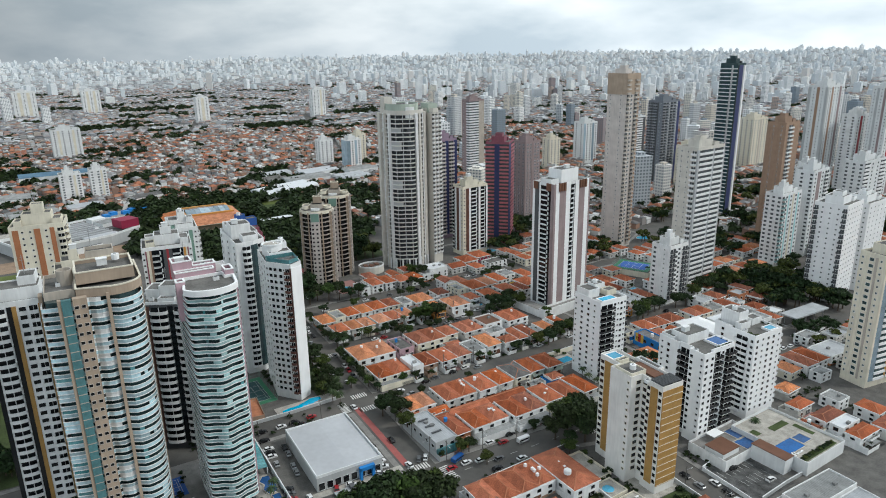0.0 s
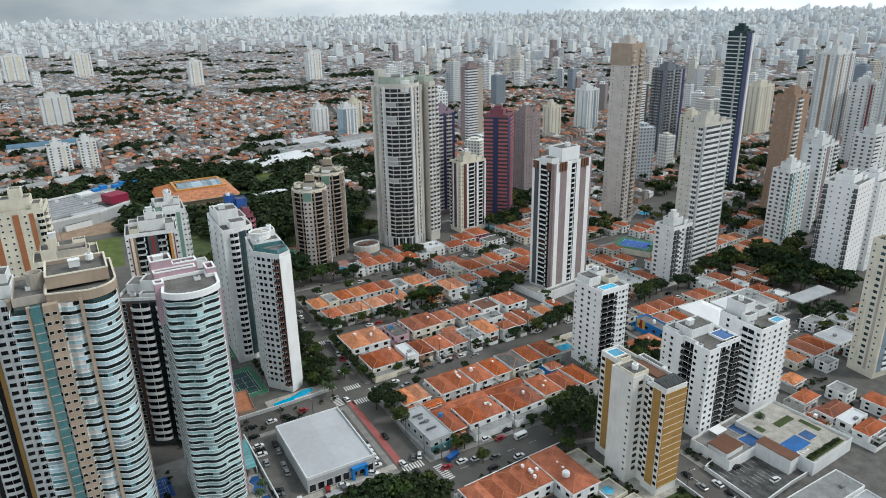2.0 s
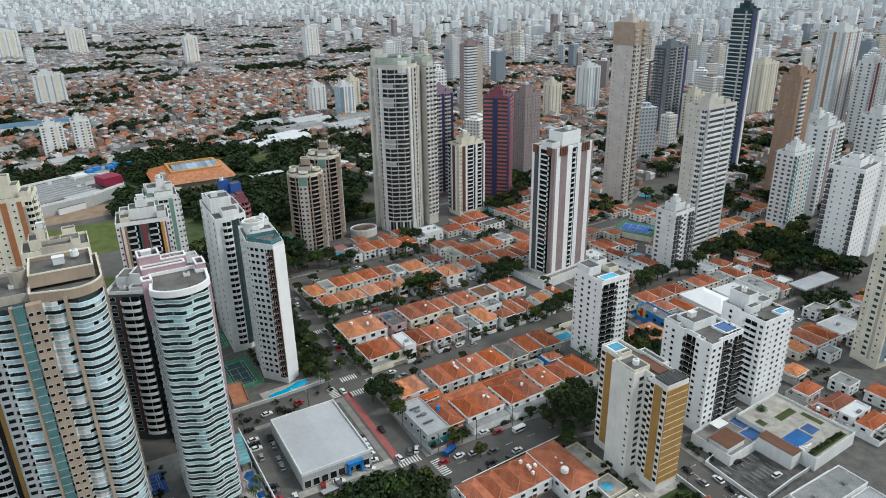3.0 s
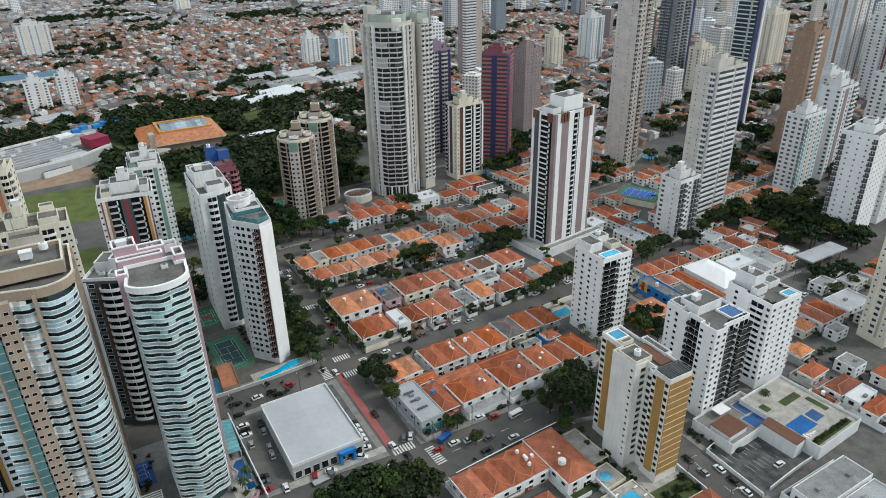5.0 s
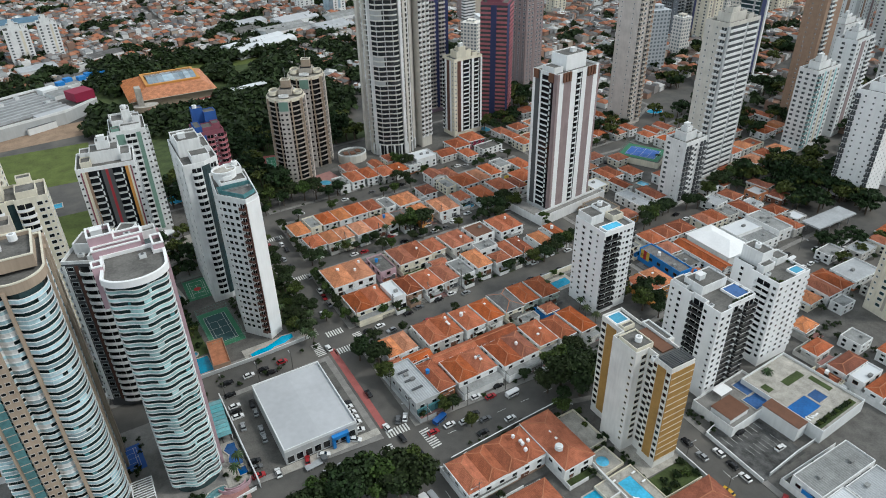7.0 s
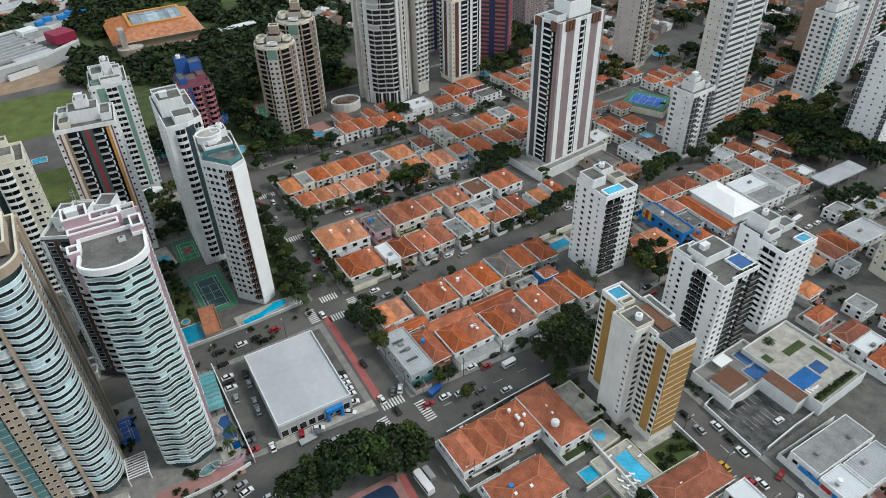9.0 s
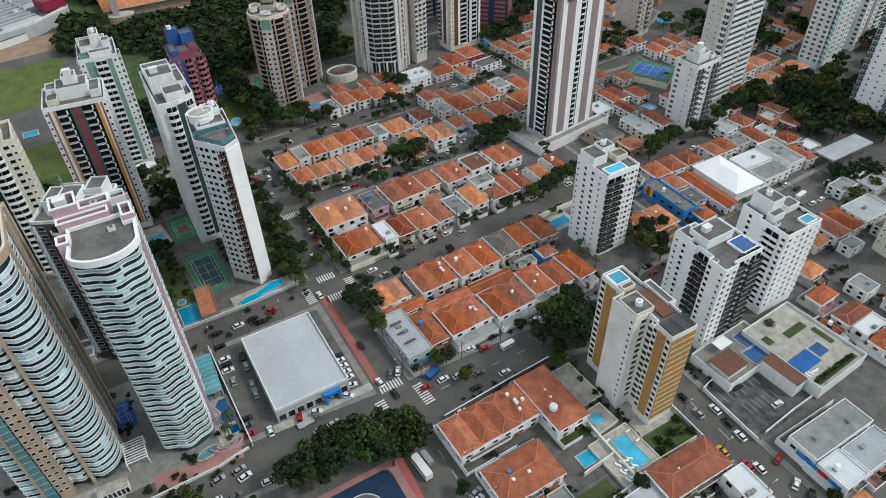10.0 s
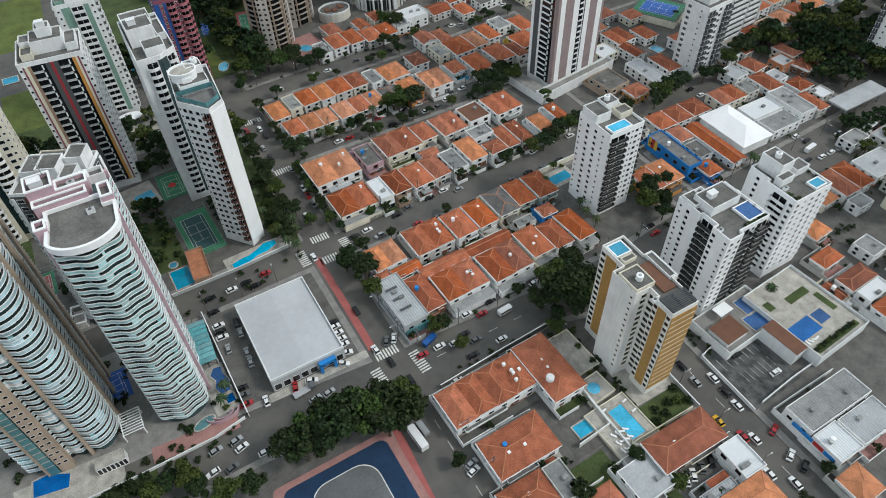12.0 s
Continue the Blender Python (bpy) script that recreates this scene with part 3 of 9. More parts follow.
# slats over the ochre south side
for k in range(14):
    s = Shell()
    s.box(-3.9, -13.3, 3.4 + k * 2.6, 5.2, -13.22, 3.62 + k * 2.6, "cream_paint")
    part("slat", s, ochre)

# two white towers with roof gardens
tower("apartment_tower", [(-9.5, -11), (-3.5, -11), (-3.5, -9.5), (9.5, -9.5), (9.5, 9), (1, 9), (1, 11.5), (-8.5, 11.5), (-8.5, 2), (-7.5, 2), (-7.5, -4), (-9.5, -4)],
      37, 13, ["w w", "", "b2.2 w b2.2", "", "", "", "", "s w p", "", "b", "", "w p1 s"], "bright_paint",
      "white apartment tower with dark balconies and a blue roof pool", 204.5, 161.8, 1, near=True, boxes=[(-6, 0, 6, 8, 3.2, "white_paint"), (-8, 5, -3, 11, 1.5, "white_paint")], pool=(2, -8, 9, -1), style={"deep": 1.6, "rail": "black_paint", "slab": "white_paint", "win": 1.2, "water": "deep_pool_water"})
tower("apartment_tower", [(-8.5, -6), (8.5, -6), (8.5, 8), (2, 8), (2, 14), (-7, 14), (-7, 6), (-8.5, 6)],
      36.5, 13, ["w s w w s", "b w", "", "", "", "w", "", "p1.2 b2.4 w"], "bright_paint",
      "white apartment tower with recessed balconies and a roof pool", 234.7, 158.5, 1, near=True, boxes=[(-4.5, 5, 1.6, 13.4, 5.8, "white_paint"), (-6.6, 2, -0.6, 4.8, 2.6, "white_paint"), (1.8, 3, 7.8, 7.5, 2.4, "white_paint")], pool=(2, -5, 7.5, -1), style={"rail": "pale_grey_paint", "slab": "white_paint", "win": 1.2})
tower("apartment_tower", [(-8, -8.5), (0, -8.5), (0, -8.2), (8, -8.2), (8, 8.5), (-8, 8.5)],
      38.5, 13, ["b3", "", "w s w s", "b w w", "", "s0.7 p0.4 w p0.3 w p0.2 s p0.6"], "bright_paint",
      "white apartment tower with a pool terrace on its roof", 204, 216.5, 1, near=True, boxes=[(-7.5, 0, -1, 8, 3.5, "white_paint"), (-1, 3, 5, 8, 4.2, "white_paint"), (2, -2, 7.5, 2.5, 2.2, "cream_paint")], pool=(-6, -7.5, 3, -3), style={"deep": 1.5, "rail": "black_paint", "slab": "white_paint", "win": 1.3})

# striped tower on its podium
stripe = tower("apartment_tower", [(-16, -8), (14, -8), (14, 8), (-16, 8)], 74, 25, ["M0.5 W0.9 M1.6 W1.1 d1.2 W0.9 M1.5 W1.0 M0.4", "M W l W M", "M W b W M", "W0.55 K1.0 W0.35 d2.4 M0.6"], "pale_grey_paint",
      "white and mauve striped tower with a dark glazed balcony side", 247, 298, 8, near=True, boxes=[(-6, -4, 8, 6, 7, "bright_paint"), (-14, -4, -8, 4, 2.5, "white_paint")], style={"deep": 1.0, "rail": "pale_grey_paint", "glass": "dark_glass", "rise": 1.6})
for x in (-9.6, 7.6):
    for k in range(3):
        s = Shell()
        s.box(x - 2.6 + k * 2.0, -8.9, 70.6, x - 1.2 + k * 2.0, -8.1, 75.2, "wood_deck")
        part("crown_bracket", s, stripe)
for y in (-4.6, 5.4):
    s = Shell()
    s.box(-16.8, y - 1.6, 71, -16.1, y + 1.6, 75.2, "wood_deck")
    part("crown_bracket", s, stripe)
podium = thing("tower_podium", 244, 296, 0, 8, "white podium with terraces under the striped tower", "podium")
s = Shell()
s.prism(rect(-24, -13, 24, -8.3), 0, 4.5, "white_paint", "paving")
part("south_wing", s, podium)
s = Shell()
s.prism(rect(-24, -8.2, -17.4, 12), 0, 4.5, "white_paint", "paving")
part("west_wing", s, podium)
s = Shell()
s.ring(rect(-24, -13, 24, -8.3), inset(rect(-24, -13, 24, -8.3), 0.3), 4.5, 5.6, "white_paint")
part("terrace_wall", s, podium)

# white tower with a brown balcony column, turned to the grid
tower("apartment_tower", [(-5.3, -1.2), (2.5, -11), (8, -7.5), (9.5, 16), (-3.4, 19)], 62, 21, ["s0.6 w w p0.2 w s0.5 b1.0 D0.3", "W1", "W0.3 w p0.5 w p0.5 w", "", "w w w"], "white_paint",
      "white apartment tower with a brown balcony column and glazed roof terrace", 72.2, 273.5, 0, near=True, boxes=[(-2.5, 2, 7, 14, 3.0, "bright_paint"), (1.5, 8, 7, 13, 5.5, "bright_paint"), (-1, 4, 2, 7, 4.2, "bright_paint")], style={"rail": "dark_brick", "deep": 1.1, "frame": "white_paint"})
terrace = thing("roof_terrace", 72.2, 273.5, 62.1, 0, "teal glazed roof terrace on a tower top", "roof terrace")
s = Shell()
s.ring([(-4.5, -1.1), (2.4, -9.8), (7.2, -6.7), (7.5, 1.5), (-4.5, 1.5)], inset([(-4.5, -1.1), (2.4, -9.8), (7.2, -6.7), (7.5, 1.5), (-4.5, 1.5)], 0.15), 1.0, 2.6, "teal_glass")
part("glass_screen", s, terrace)
s = Shell()
s.prism([(-4.2, -1.0), (2.4, -9.2), (6.8, -6.4), (7.1, 1.2), (-4.3, 1.2)], 0.0, 0.35, "grey_roof_tile")
part("terrace_floor", s, terrace)
drum = thing("roof_drum", 72.6, 281, 65.2, 0, "white round water drum on a tower roof", "roof drum")
s = Shell()
s.prism(arc(0, 0, 4.2, 3.4, 0, 345, 23), 0, 2.6, "bright_paint", "stone_deck")
part("wall", s, drum)
s = Shell()
s.ring(arc(0, 0, 4.6, 3.8, 0, 345, 23), arc(0, 0, 4.1, 3.3, 0, 345, 23), 2.6, 3.2, "bright_paint")
part("rim", s, drum)
# cream tower with round balconies and a dark core
tower("apartment_tower", [(-7, -16), (1, -16), (7, -12), (7, 16), (-7, 16)], 64, 21, ["p0.9 r1.5 Z0.4", "Z1.0 r1.4 p0.3", "w w w w", "", "w p w p w"], "white_paint",
      "cream apartment tower with round white balconies and a dark core", 68, 316, 0, near=True, boxes=[(-6, -5, 3, 4, 6.5, "white_paint"), (-3, -14, 4, -7, 3, "white_paint"), (-6, 5, 4, 14, 4.2, "white_paint"), (3.4, -4, 6.4, 8, 2.2, "pale_grey_paint")], style={"rail": "white_paint", "deep": 1.8})
# rose tower behind it
tower("apartment_tower", rect(-7, -8, 7, 8), 46, 15, ["J0.7 s0.6 J0.4 r1.3 s0.5 r1.3", "r1.3 w0.7 r1.3 s0.5", "w w w", "J0.4 w w J0.4"], "maroon_paint", "dark red and blue apartment tower with rounded pink balconies", 86.6, 388.6, 0,
      near=False, boxes=[(-6.6, -7, -3.2, 3, 3.2, "deep_blue_paint"), (-3.1, -6.8, 2.2, 0.4, 2.4, "maroon_paint"), (-5, 3.4, 0.4, 7.6, 9.5, "deep_blue_paint"), (0.5, 1, 6.4, 7.4, 7.5, "deep_blue_paint"), (2.4, -4.6, 6.2, 0.9, 3.0, "maroon_paint")], style={"rail": "rose_paint", "slab": "pink_paint", "deep": 1.5, "crown": "maroon_paint"})
# white tower with green glass
tower("apartment_tower", rect(-8, -10, 8, 10), 56, 18, ["s0.7 F0.9 b1.4 F0.5 s0.7", "b1.3 p0.3 F0.4 b1.3 p0.3 s", "w w w", "w b w"], "white_paint", "white apartment tower with green glazed strips", 50, 386, -4,
      near=False, boxes=[(-6, -4.5, -1, 5, 4, "white_paint"), (-3, -9, 6, -5, 2.5, "white_paint"), (-0.8, -1, 3, 6, 7.5, "white_paint"), (3.2, -4, 6.6, 1, 5, "white_paint"), (-7, 6.2, 5, 9.2, 3.2, "white_paint"), (-7, -8.6, -3.4, -5, 1.6, "green_paint")], style={"deep": 1.2})
# tower with red, black and orange stripes
tower("apartment_tower", rect(-11, -9, 11, 9), 61, 20, ["s0.55 R0.2 C0.4 N0.35 d1.7 K0.55 X0.35 K0.55 d1.7 O0.4 C0.25 R0.2 s0.55", "w w w w", "w w w", "s w w s"], "white_paint", "white apartment tower with red, black and orange vertical stripes", 36, 334, -6,
      near=True, boxes=[(-5, -3, 6, 6, 4.5, "white_paint"), (-9, -6, -5.1, 0, 2, "cream_paint"), (-2, 0, 3, 5, 7.5, "white_paint"), (6.1, -5, 10, 5, 2.6, "white_paint"), (-9, 1, -5.1, 7, 3.2, "white_paint")], style={"rail": "grey_paint", "slab": "dark_grey_paint", "deep": 1.1})
# white tower with curved balconies behind the teal one
tower("apartment_tower", rect(-10, -9, 10, 9), 60, 20, ["W0.25 w0.8 D0.3 r1.9 G0.5 r1.5 W0.3", "W0.3 r1.4 G0.4 w w W0.3", "w w w", "r1.5 W0.5 s W0.5 r1.5"], "dark_grey_paint", "white and dark apartment tower with curved balcony rows", 27, 259, -26,
      near=True, boxes=[(-8, -3, -3, 5, 3.4, "white_paint"), (-2.6, -4, 3.4, 3, 5.0, "white_paint"), (3.8, -6, 8, 0, 3.2, "pale_grey_paint"), (3.8, 1, 9, 7.6, 4.6, "white_paint"), (-6, 5.4, 2, 8.4, 2.2, "cream_paint"), (-2, -8, 4, -4.6, 1.6, "pale_grey_paint")], style={"rail": "white_paint", "deep": 1.8, "crown": "white_paint"})
# cream tower with rounded balconies
tower("apartment_tower", [(-12, -8), (-1.5, -8), (-1.5, -7), (1, -7), (1, -8), (12, -8), (12, 8), (-12, 8)], 60, 20, ["r1.6 p0.2", "", "Z1", "", "r1.3 p0.15 w0.55 s0.35", "w w", "w w w", "w w w"], "cream_paint", "cream apartment tower with rows of round balconies", 1, 319, 0,
      near=False, boxes=[(-9, -4, -2, 5, 4, "cream_paint"), (-6, -2, -2.5, 3, 8, "cream_paint"), (2, -6, 9, 2, 2.6, "cream_paint"), (3, 3, 8, 7, 4.4, "cream_paint")], style={"rail": "bright_paint", "slab": "cream_paint", "deep": 2.2})
# brick and cream tower by the open field
tower("apartment_tower", rect(-11, -9, 11, 9), 73, 24, ["p0.4 B0.8 s s B0.8 p0.25 s B0.6 p0.3 r1.0", "r1.2 w w", "w w w", "w w w"], "cream_paint", "cream and brick-red apartment tower with balconies at its edge", -15, 357, -6,
      near=False, boxes=[(-6, -4, 6, 4, 5, "cream_paint"), (-9, -7, -6.1, 0, 2.6, "cream_paint"), (-2, -2, 3, 3, 9, "cream_paint"), (6.2, -7, 10, 2, 2.6, "cream_paint")], style={"rail": "cream_paint"})
# white, black and ochre tower
tower("apartment_tower", rect(-10, -10, 10, 10), 74, 25, ["G0.5 r2.0 G0.5 Y0.45 w1.2 b1.0 Y0.45 w0.9 Y0.3", "w w w", "w w w", "w w w"], "white_paint", "white tower with black glass and ochre strips", -19, 246, -4,
      near=True, boxes=[(-6, -6, 6, 4, 3.5, "white_paint"), (0, -2, 5, 6, 6, "white_paint")], style={"rail": "white_paint"})
# narrow cream tower at the right
tower("apartment_tower", rect(-10.5, -6, 10.5, 6), 60.5, 20, ["C0.3 Q0.9 i2.0 Y0.3 i2.4", "w w", "w w", "s0.8 C0.25 w1.0 E0.3 s0.8 C0.25"], "cream_paint", "cream apartment tower with beige strips and glazed balcony bands", 305, 147.6, -6,
      near=True, boxes=[(-6, -3, 4, 4, 4, "cream_paint"), (5, -4, 9, 3, 2.4, "cream_paint")], style={"rail": "bright_paint", "glass": "curtain_glass", "band": 1.0})


def curved_tower(name, x, y, rot, outline, h, fl, core, slab, rail, label, base, columns=(), caps=(), wave=0.0, deep=1.3, high=1.15, freq=0.75, screens=(), seed=1, closed=0.2):
    """A tower whose every floor has a slab and parapet along a curved outline; screens: glass that closes some of the balconies."""
    own = thing(name, x, y, 0, rot, label, "apartment tower", "apartment towers")
    s = Shell()
    s.prism(inset(outline, deep), 0, h, core)
    part("glazed_core", s, own)
    fh = (h - base) / fl
    pts = [inset(outline, -wave * math.sin(i * freq))[i] for i in range(len(outline))]
    rnd = random.Random(seed)
    meshes = []
    for variant in range(6 if screens else 1):
        s = Shell()
        s.ring(pts, inset(pts, 0.3), 0, 0.3, slab)
        s.ring(inset(pts, 0.3), inset(outline, deep - 0.1), 0.02, 0.28, "shaded_deck")
        s.ring(pts, inset(pts, 0.12), 0.3, high, rail)
        s.ring(inset(pts, -0.06), inset(pts, 0.2), high, high + 0.12, slab)
        if screens:
            a, b = inset(pts, 0.3), inset(pts, 0.36)
            i = 0
            while i < len(pts) - 1:
                run = rnd.randint(1, 5)
                if rnd.random() < closed:
                    m = rnd.choice(screens)
                    for k in range(i, min(i + run, len(pts) - 1)):
                        s.prism([a[k], a[k + 1], b[k + 1], b[k]], 0.3, fh, m)
                i += run
        meshes.append(s.mesh("floor_band"))
    for k in range(fl):
        part("floor_band", rnd.choice(meshes), own, "", pose(0, 0, base + k * fh))
    for px, py, w, d, m in columns:
        s = Shell()
        s.box(px - w / 2, py - d / 2, 0, px + w / 2, py + d / 2, h + 1, m)
        part("column", s, own)
    for pts, z0, z1, m, deck in caps:
        s = Shell()
        s.prism(pts, z0, z1 - 1.0, m, deck)
        s.ring(pts, inset(pts, 0.3), z1 - 1.0, z1, m)
        if m in ("pink_paint", "tan_paint"):
            s.ring(inset(pts, -0.12), inset(pts, 0.4), z1, z1 + 0.35, "bright_paint" if m == "pink_paint" else "cream_paint")
        part("crown", s, own)
    return own


# teal tower with wavy floors
front = arc(0, -9, 9.8, 6.4, 196, 344, 30)
teal_plan = front + [(10.3, -5), (10.9, -2), (10.1, 1), (10.9, 4), (10.1, 7), (10.7, 10), (10.3, 10.4), (4, 11.6), (-8, 11.6), (-10, 7), (-10.4, 0), (-10.2, -6)]
teal = curved_tower("apartment_tower", 33.2, 216, 0, [(a * 0.83, b) for a, b in teal_plan], 78, 31, "curtain_glass", "white_paint", "pale_teal_glass",
             "teal glass apartment tower with wavy white floors and a pink crown", 3.5, [(8.35, -6.6, 0.9, 1.2, "pink_paint"), (8.7, 10.2, 0.9, 0.9, "pink_paint")],
             [(rect(-9.3, -6.4, -6.7, -3.1), 68, 80.6, "pink_paint", "roof_felt"), (rect(-8.4, 1, 3.6, 3.6), 78, 81.2, "pink_paint", "roof_felt"), (rect(-8.6, 3.7, -2.6, 9.6), 78, 84.0, "pink_paint", "roof_felt"), (rect(-2.5, 3.7, 4.6, 7.4), 78, 82.2, "pink_paint", "roof_felt"), (rect(6.1, -3, 8.8, 2.4), 78, 81.2, "pink_paint", "roof_felt"), (rect(-2.5, 7.5, 8.4, 11), 78, 80.4, "white_paint", "roof_felt")], 0.45, 1.3, 1.12, 0.55, ("pale_teal_glass", "pale_teal_glass", "teal_glass"), 3, 0.16)
front = [(a * 0.83, b) for a, b in front]
rim = front + [(8.5, -3.1), (6.0, -3.0), (6.0, 0.9), (-6.6, 0.9), (-6.6, -3.0)]
s = Shell()
s.prism(inset(rim, 0.5), 78, 78.8, "brown_earth", "roof_felt")
part("roof_deck", s, teal)
s = Shell()
s.ring(inset(rim, -0.4), inset(rim, 0.35), 77.8, 79.7, "bright_paint")
part("roof_rim", s, teal)
for x, y, z, kind in ((1, 5.4, 81.2, "air_conditioner"), (-6, 6.6, 83, "plant_box"), (-4, 8.6, 83, "mast"), (3, -4, 78.8, "air_conditioner"), (4, 9.2, 79.4, "water_tank")):
    plant_room(teal, x, y, z, kind)
# beige tower with teal and white curved floors
beige = curved_tower("apartment_tower", 3, 221, 0, [(-15, -15), (-12.5, -15.8), (-10, -16.2), (-8, -16.7), (-6, -17), (-3, -15), (-1.5, -15.9), (0, -16.2), (1.5, -15.6)] + arc(5, -10, 6.4, 7.4, 265, 352, 14) + [(11, -6), (11.5, -2), (11, 2), (11.5, 6), (11, 10), (11.3, 14), (-14, 15), (-15, 0)], 82, 31, "curtain_glass", "white_paint", "pale_blue_glass",
             "beige apartment tower with pale curved balconies and a teal glazed strip", 3.5, [(1.9, -15.9, 0.9, 1.4, "tan_paint"), (11.3, -7.6, 0.9, 1.6, "tan_paint"), (-10.4, -16.4, 0.9, 1.6, "tan_paint"), (-8.7, -16.9, 2.4, 1.2, "teal_glass"), (-5.3, -16.4, 3.6, 2.2, "tan_paint"), (11.6, 3, 0.7, 2.4, "tan_paint"), (11.5, 10, 0.7, 2.4, "tan_paint"), (-15, -8, 1.0, 3, "tan_paint")],
             [([(-6, -14)] + arc(4, -9, 7.6, 7.4, 262, 352, 10) + [(11.4, 8), (-6, 8)], 82, 84.6, "tan_paint", "roof_felt"), (rect(-5.5, -10, 10, 4), 84.6, 88, "tan_paint", "roof_felt"), (rect(-2, 4.1, 6, 10), 84.6, 90.5, "beige_paint", "roof_felt"), (arc(-8.2, -3, 2.2, 2.2, 0, 330, 11), 82, 88, "beige_paint", "roof_felt"), (rect(-14, -12, -6.2, 6), 82, 84.4, "beige_paint", "roof_felt")], 0.0, 1.25, 1.28, 1.7, ("pale_blue_glass", "teal_glass", "white_paint", "pale_blue_glass"), 5, 0.13)
for k in range(29):
    for x in (-6.3, -4.5):
        part("window", window_piece(1.0, 0.9, "pale_beige_paint", "window_glass")[1], beige, "", pose(x, -17.51, 4.4 + k * 2.7))
for k in range(28):
    s = Shell()
    s.box(-9.9, -17.56, 5.2 + k * 2.7, -7.5, -17.5, 5.45 + k * 2.7, "beige_paint")
    part("mullion", s, beige)
for x, y, z, kind in ((2, -4, 88.0, "plant_box"), (6, 0, 88.0, "water_tank"), (0, 7, 90.5, "mast"), (-10, -4, 83.4, "air_conditioner")):
    plant_room(beige, x, y, z, kind)
# octagonal pair by the wood
ring8 = arc(0, 0, 10.8, 10.8, 11.25, 348.75, 15)
for x, y, h in ((134, 402, 50), (153, 421, 54)):
    own = curved_tower("apartment_tower", x, y, -26, ring8, h, 17, "window_glass", "beige_paint", "mauve_paint", "beige and brown eight-sided apartment tower with dark balcony bands", 3.5,
                 [(0, -10.0, 5.4, 1.8, "pale_beige_paint"), (-4.2, -9.8, 0.7, 0.9, "tan_paint"), (4.2, -9.8, 0.7, 0.9, "tan_paint"), (-9.0, -5.2, 1.3, 1.3, "tan_paint"), (9.0, -5.2, 1.6, 1.6, "tan_paint"), (-10.2, 1, 1.2, 3.4, "pale_beige_paint"), (10.2, 1, 1.2, 3.4, "pale_beige_paint")], [(inset(ring8, 0.4), h, h + 2.0, "cream_paint", "stone_deck"), (rect(-3.4, -3, 4, 5), h + 2.0, h + 5, "beige_paint", "roof_felt"), (arc(-6.4, 0.5, 2.6, 4.2, 0, 337, 14), h + 2.0, h + 4.2, "cream_paint", "stone_deck"), (arc(6.8, 1, 2.4, 3.6, 0, 337, 14), h + 2.0, h + 3.4, "cream_paint", "stone_deck"), (arc(0, -6, 2.8, 2.0, 0, 337, 14), h + 2.0, h + 3.0, "white_paint", "stone_deck"), (rect(-2, 1, 3, 5), h + 5, h + 9, "tan_paint", "roof_felt")], 0.0, 1.2, 0.55)
    for k in range(16):
        for wx in (-1.5, 1.1):
            part("window", window_piece(1.2, 1.1, "pale_beige_paint", "window_glass")[1], own, "", pose(wx, -10.91, 4.6 + k * (h - 3.5) / 17))
    s = Shell()
    s.box(-2.5, -11.05, h - 4.5, 2.5, -10.92, h + 0.6, "green_paint")
    part("glass_panel", s, own)
    plant_room(own, 3.4, 7, h + 2.0, "air_conditioner")
    plant_room(own, 0.5, 3, h + 9.0, "mast")
# tall round tower with two lobes
lobe = arc(-4, 0, 15, 16, 150, 345, 26) + [(14, -11.6), (19.6, -10), (20.4, 0), (17.6, 7.6), (8, 14), (-8, 14)]
round_tower = curved_tower("apartment_tower", 207, 416, 0, lobe, 106, 34, "dim_glass", "stone_paint", "pale_grey_paint", "tall grey rounded apartment tower with stacked balconies and green crown", 7,
             [(-4 + 14.9 * math.cos(radians(a)), 15.9 * math.sin(radians(a)), w, w, m) for a, w, m in ((158, 2.6, "stone_paint"), (170, 2.8, "stone_paint"), (186, 0.5, "white_paint"), (194, 1.5, "stone_paint"), (208, 1.7, "white_paint"), (226, 0.35, "grey_paint"), (244, 0.35, "grey_paint"), (262, 0.35, "grey_paint"), (281, 1.7, "white_paint"), (293, 1.5, "stone_paint"), (308, 0.6, "white_paint"), (320, 1.4, "stone_paint"), (332, 1.8, "stone_paint"))],
             [(inset(lobe, 0.6), 106, 109, "stone_paint", "roof_felt"), (arc(-5, -2, 11, 12, 0, 330, 11), 108, 113, "sage_paint", "grey_roof_tile"), (rect(-16, 2, -10, 8), 106, 117, "stone_paint", "grey_roof_tile"), (rect(12, -8, 19, 2), 106, 112, "sage_paint", "grey_roof_tile")], 0.5, 1.7, 0.72, 1.35, ("pale_grey_paint", "hazed_glass", "grey_paint"), 12, 0.14)
wing = [(12.4, -12.4), (20.4, -10.6), (21.3, 0.2), (18.3, 8.2), (10, 5)]
s = Shell()
s.prism(wing, 0, 106, "stone_paint", "roof_felt")
part("side_wing", s, round_tower)
joined = {}
for a, b in ((0, 1), (1, 2), (2, 3)):
    facade(round_tower, wing[a], wing[b], 7, 34, 99 / 34, "r1.1 s0.5 r1.1 s0.5 r1.1", False, joined, {"rail": "white_paint", "slab": "pale_grey_paint", "deep": 0.9})
for nm, shell in joined.items():
    part(nm, shell, round_tower, "", None, "stuff")
s = Shell()
s.prism(arc(-5, -14, 3.2, 1.2, 0, 330, 11), 104, 111, "pale_grey_paint")
part("pediment", s, round_tower)
for x, y, z, kind in ((-8, 4, 112, "plant_box"), (-2, -4, 112, "water_tank"), (-13, 5, 116, "mast")):
    plant_room(round_tower, x, y, z, kind)

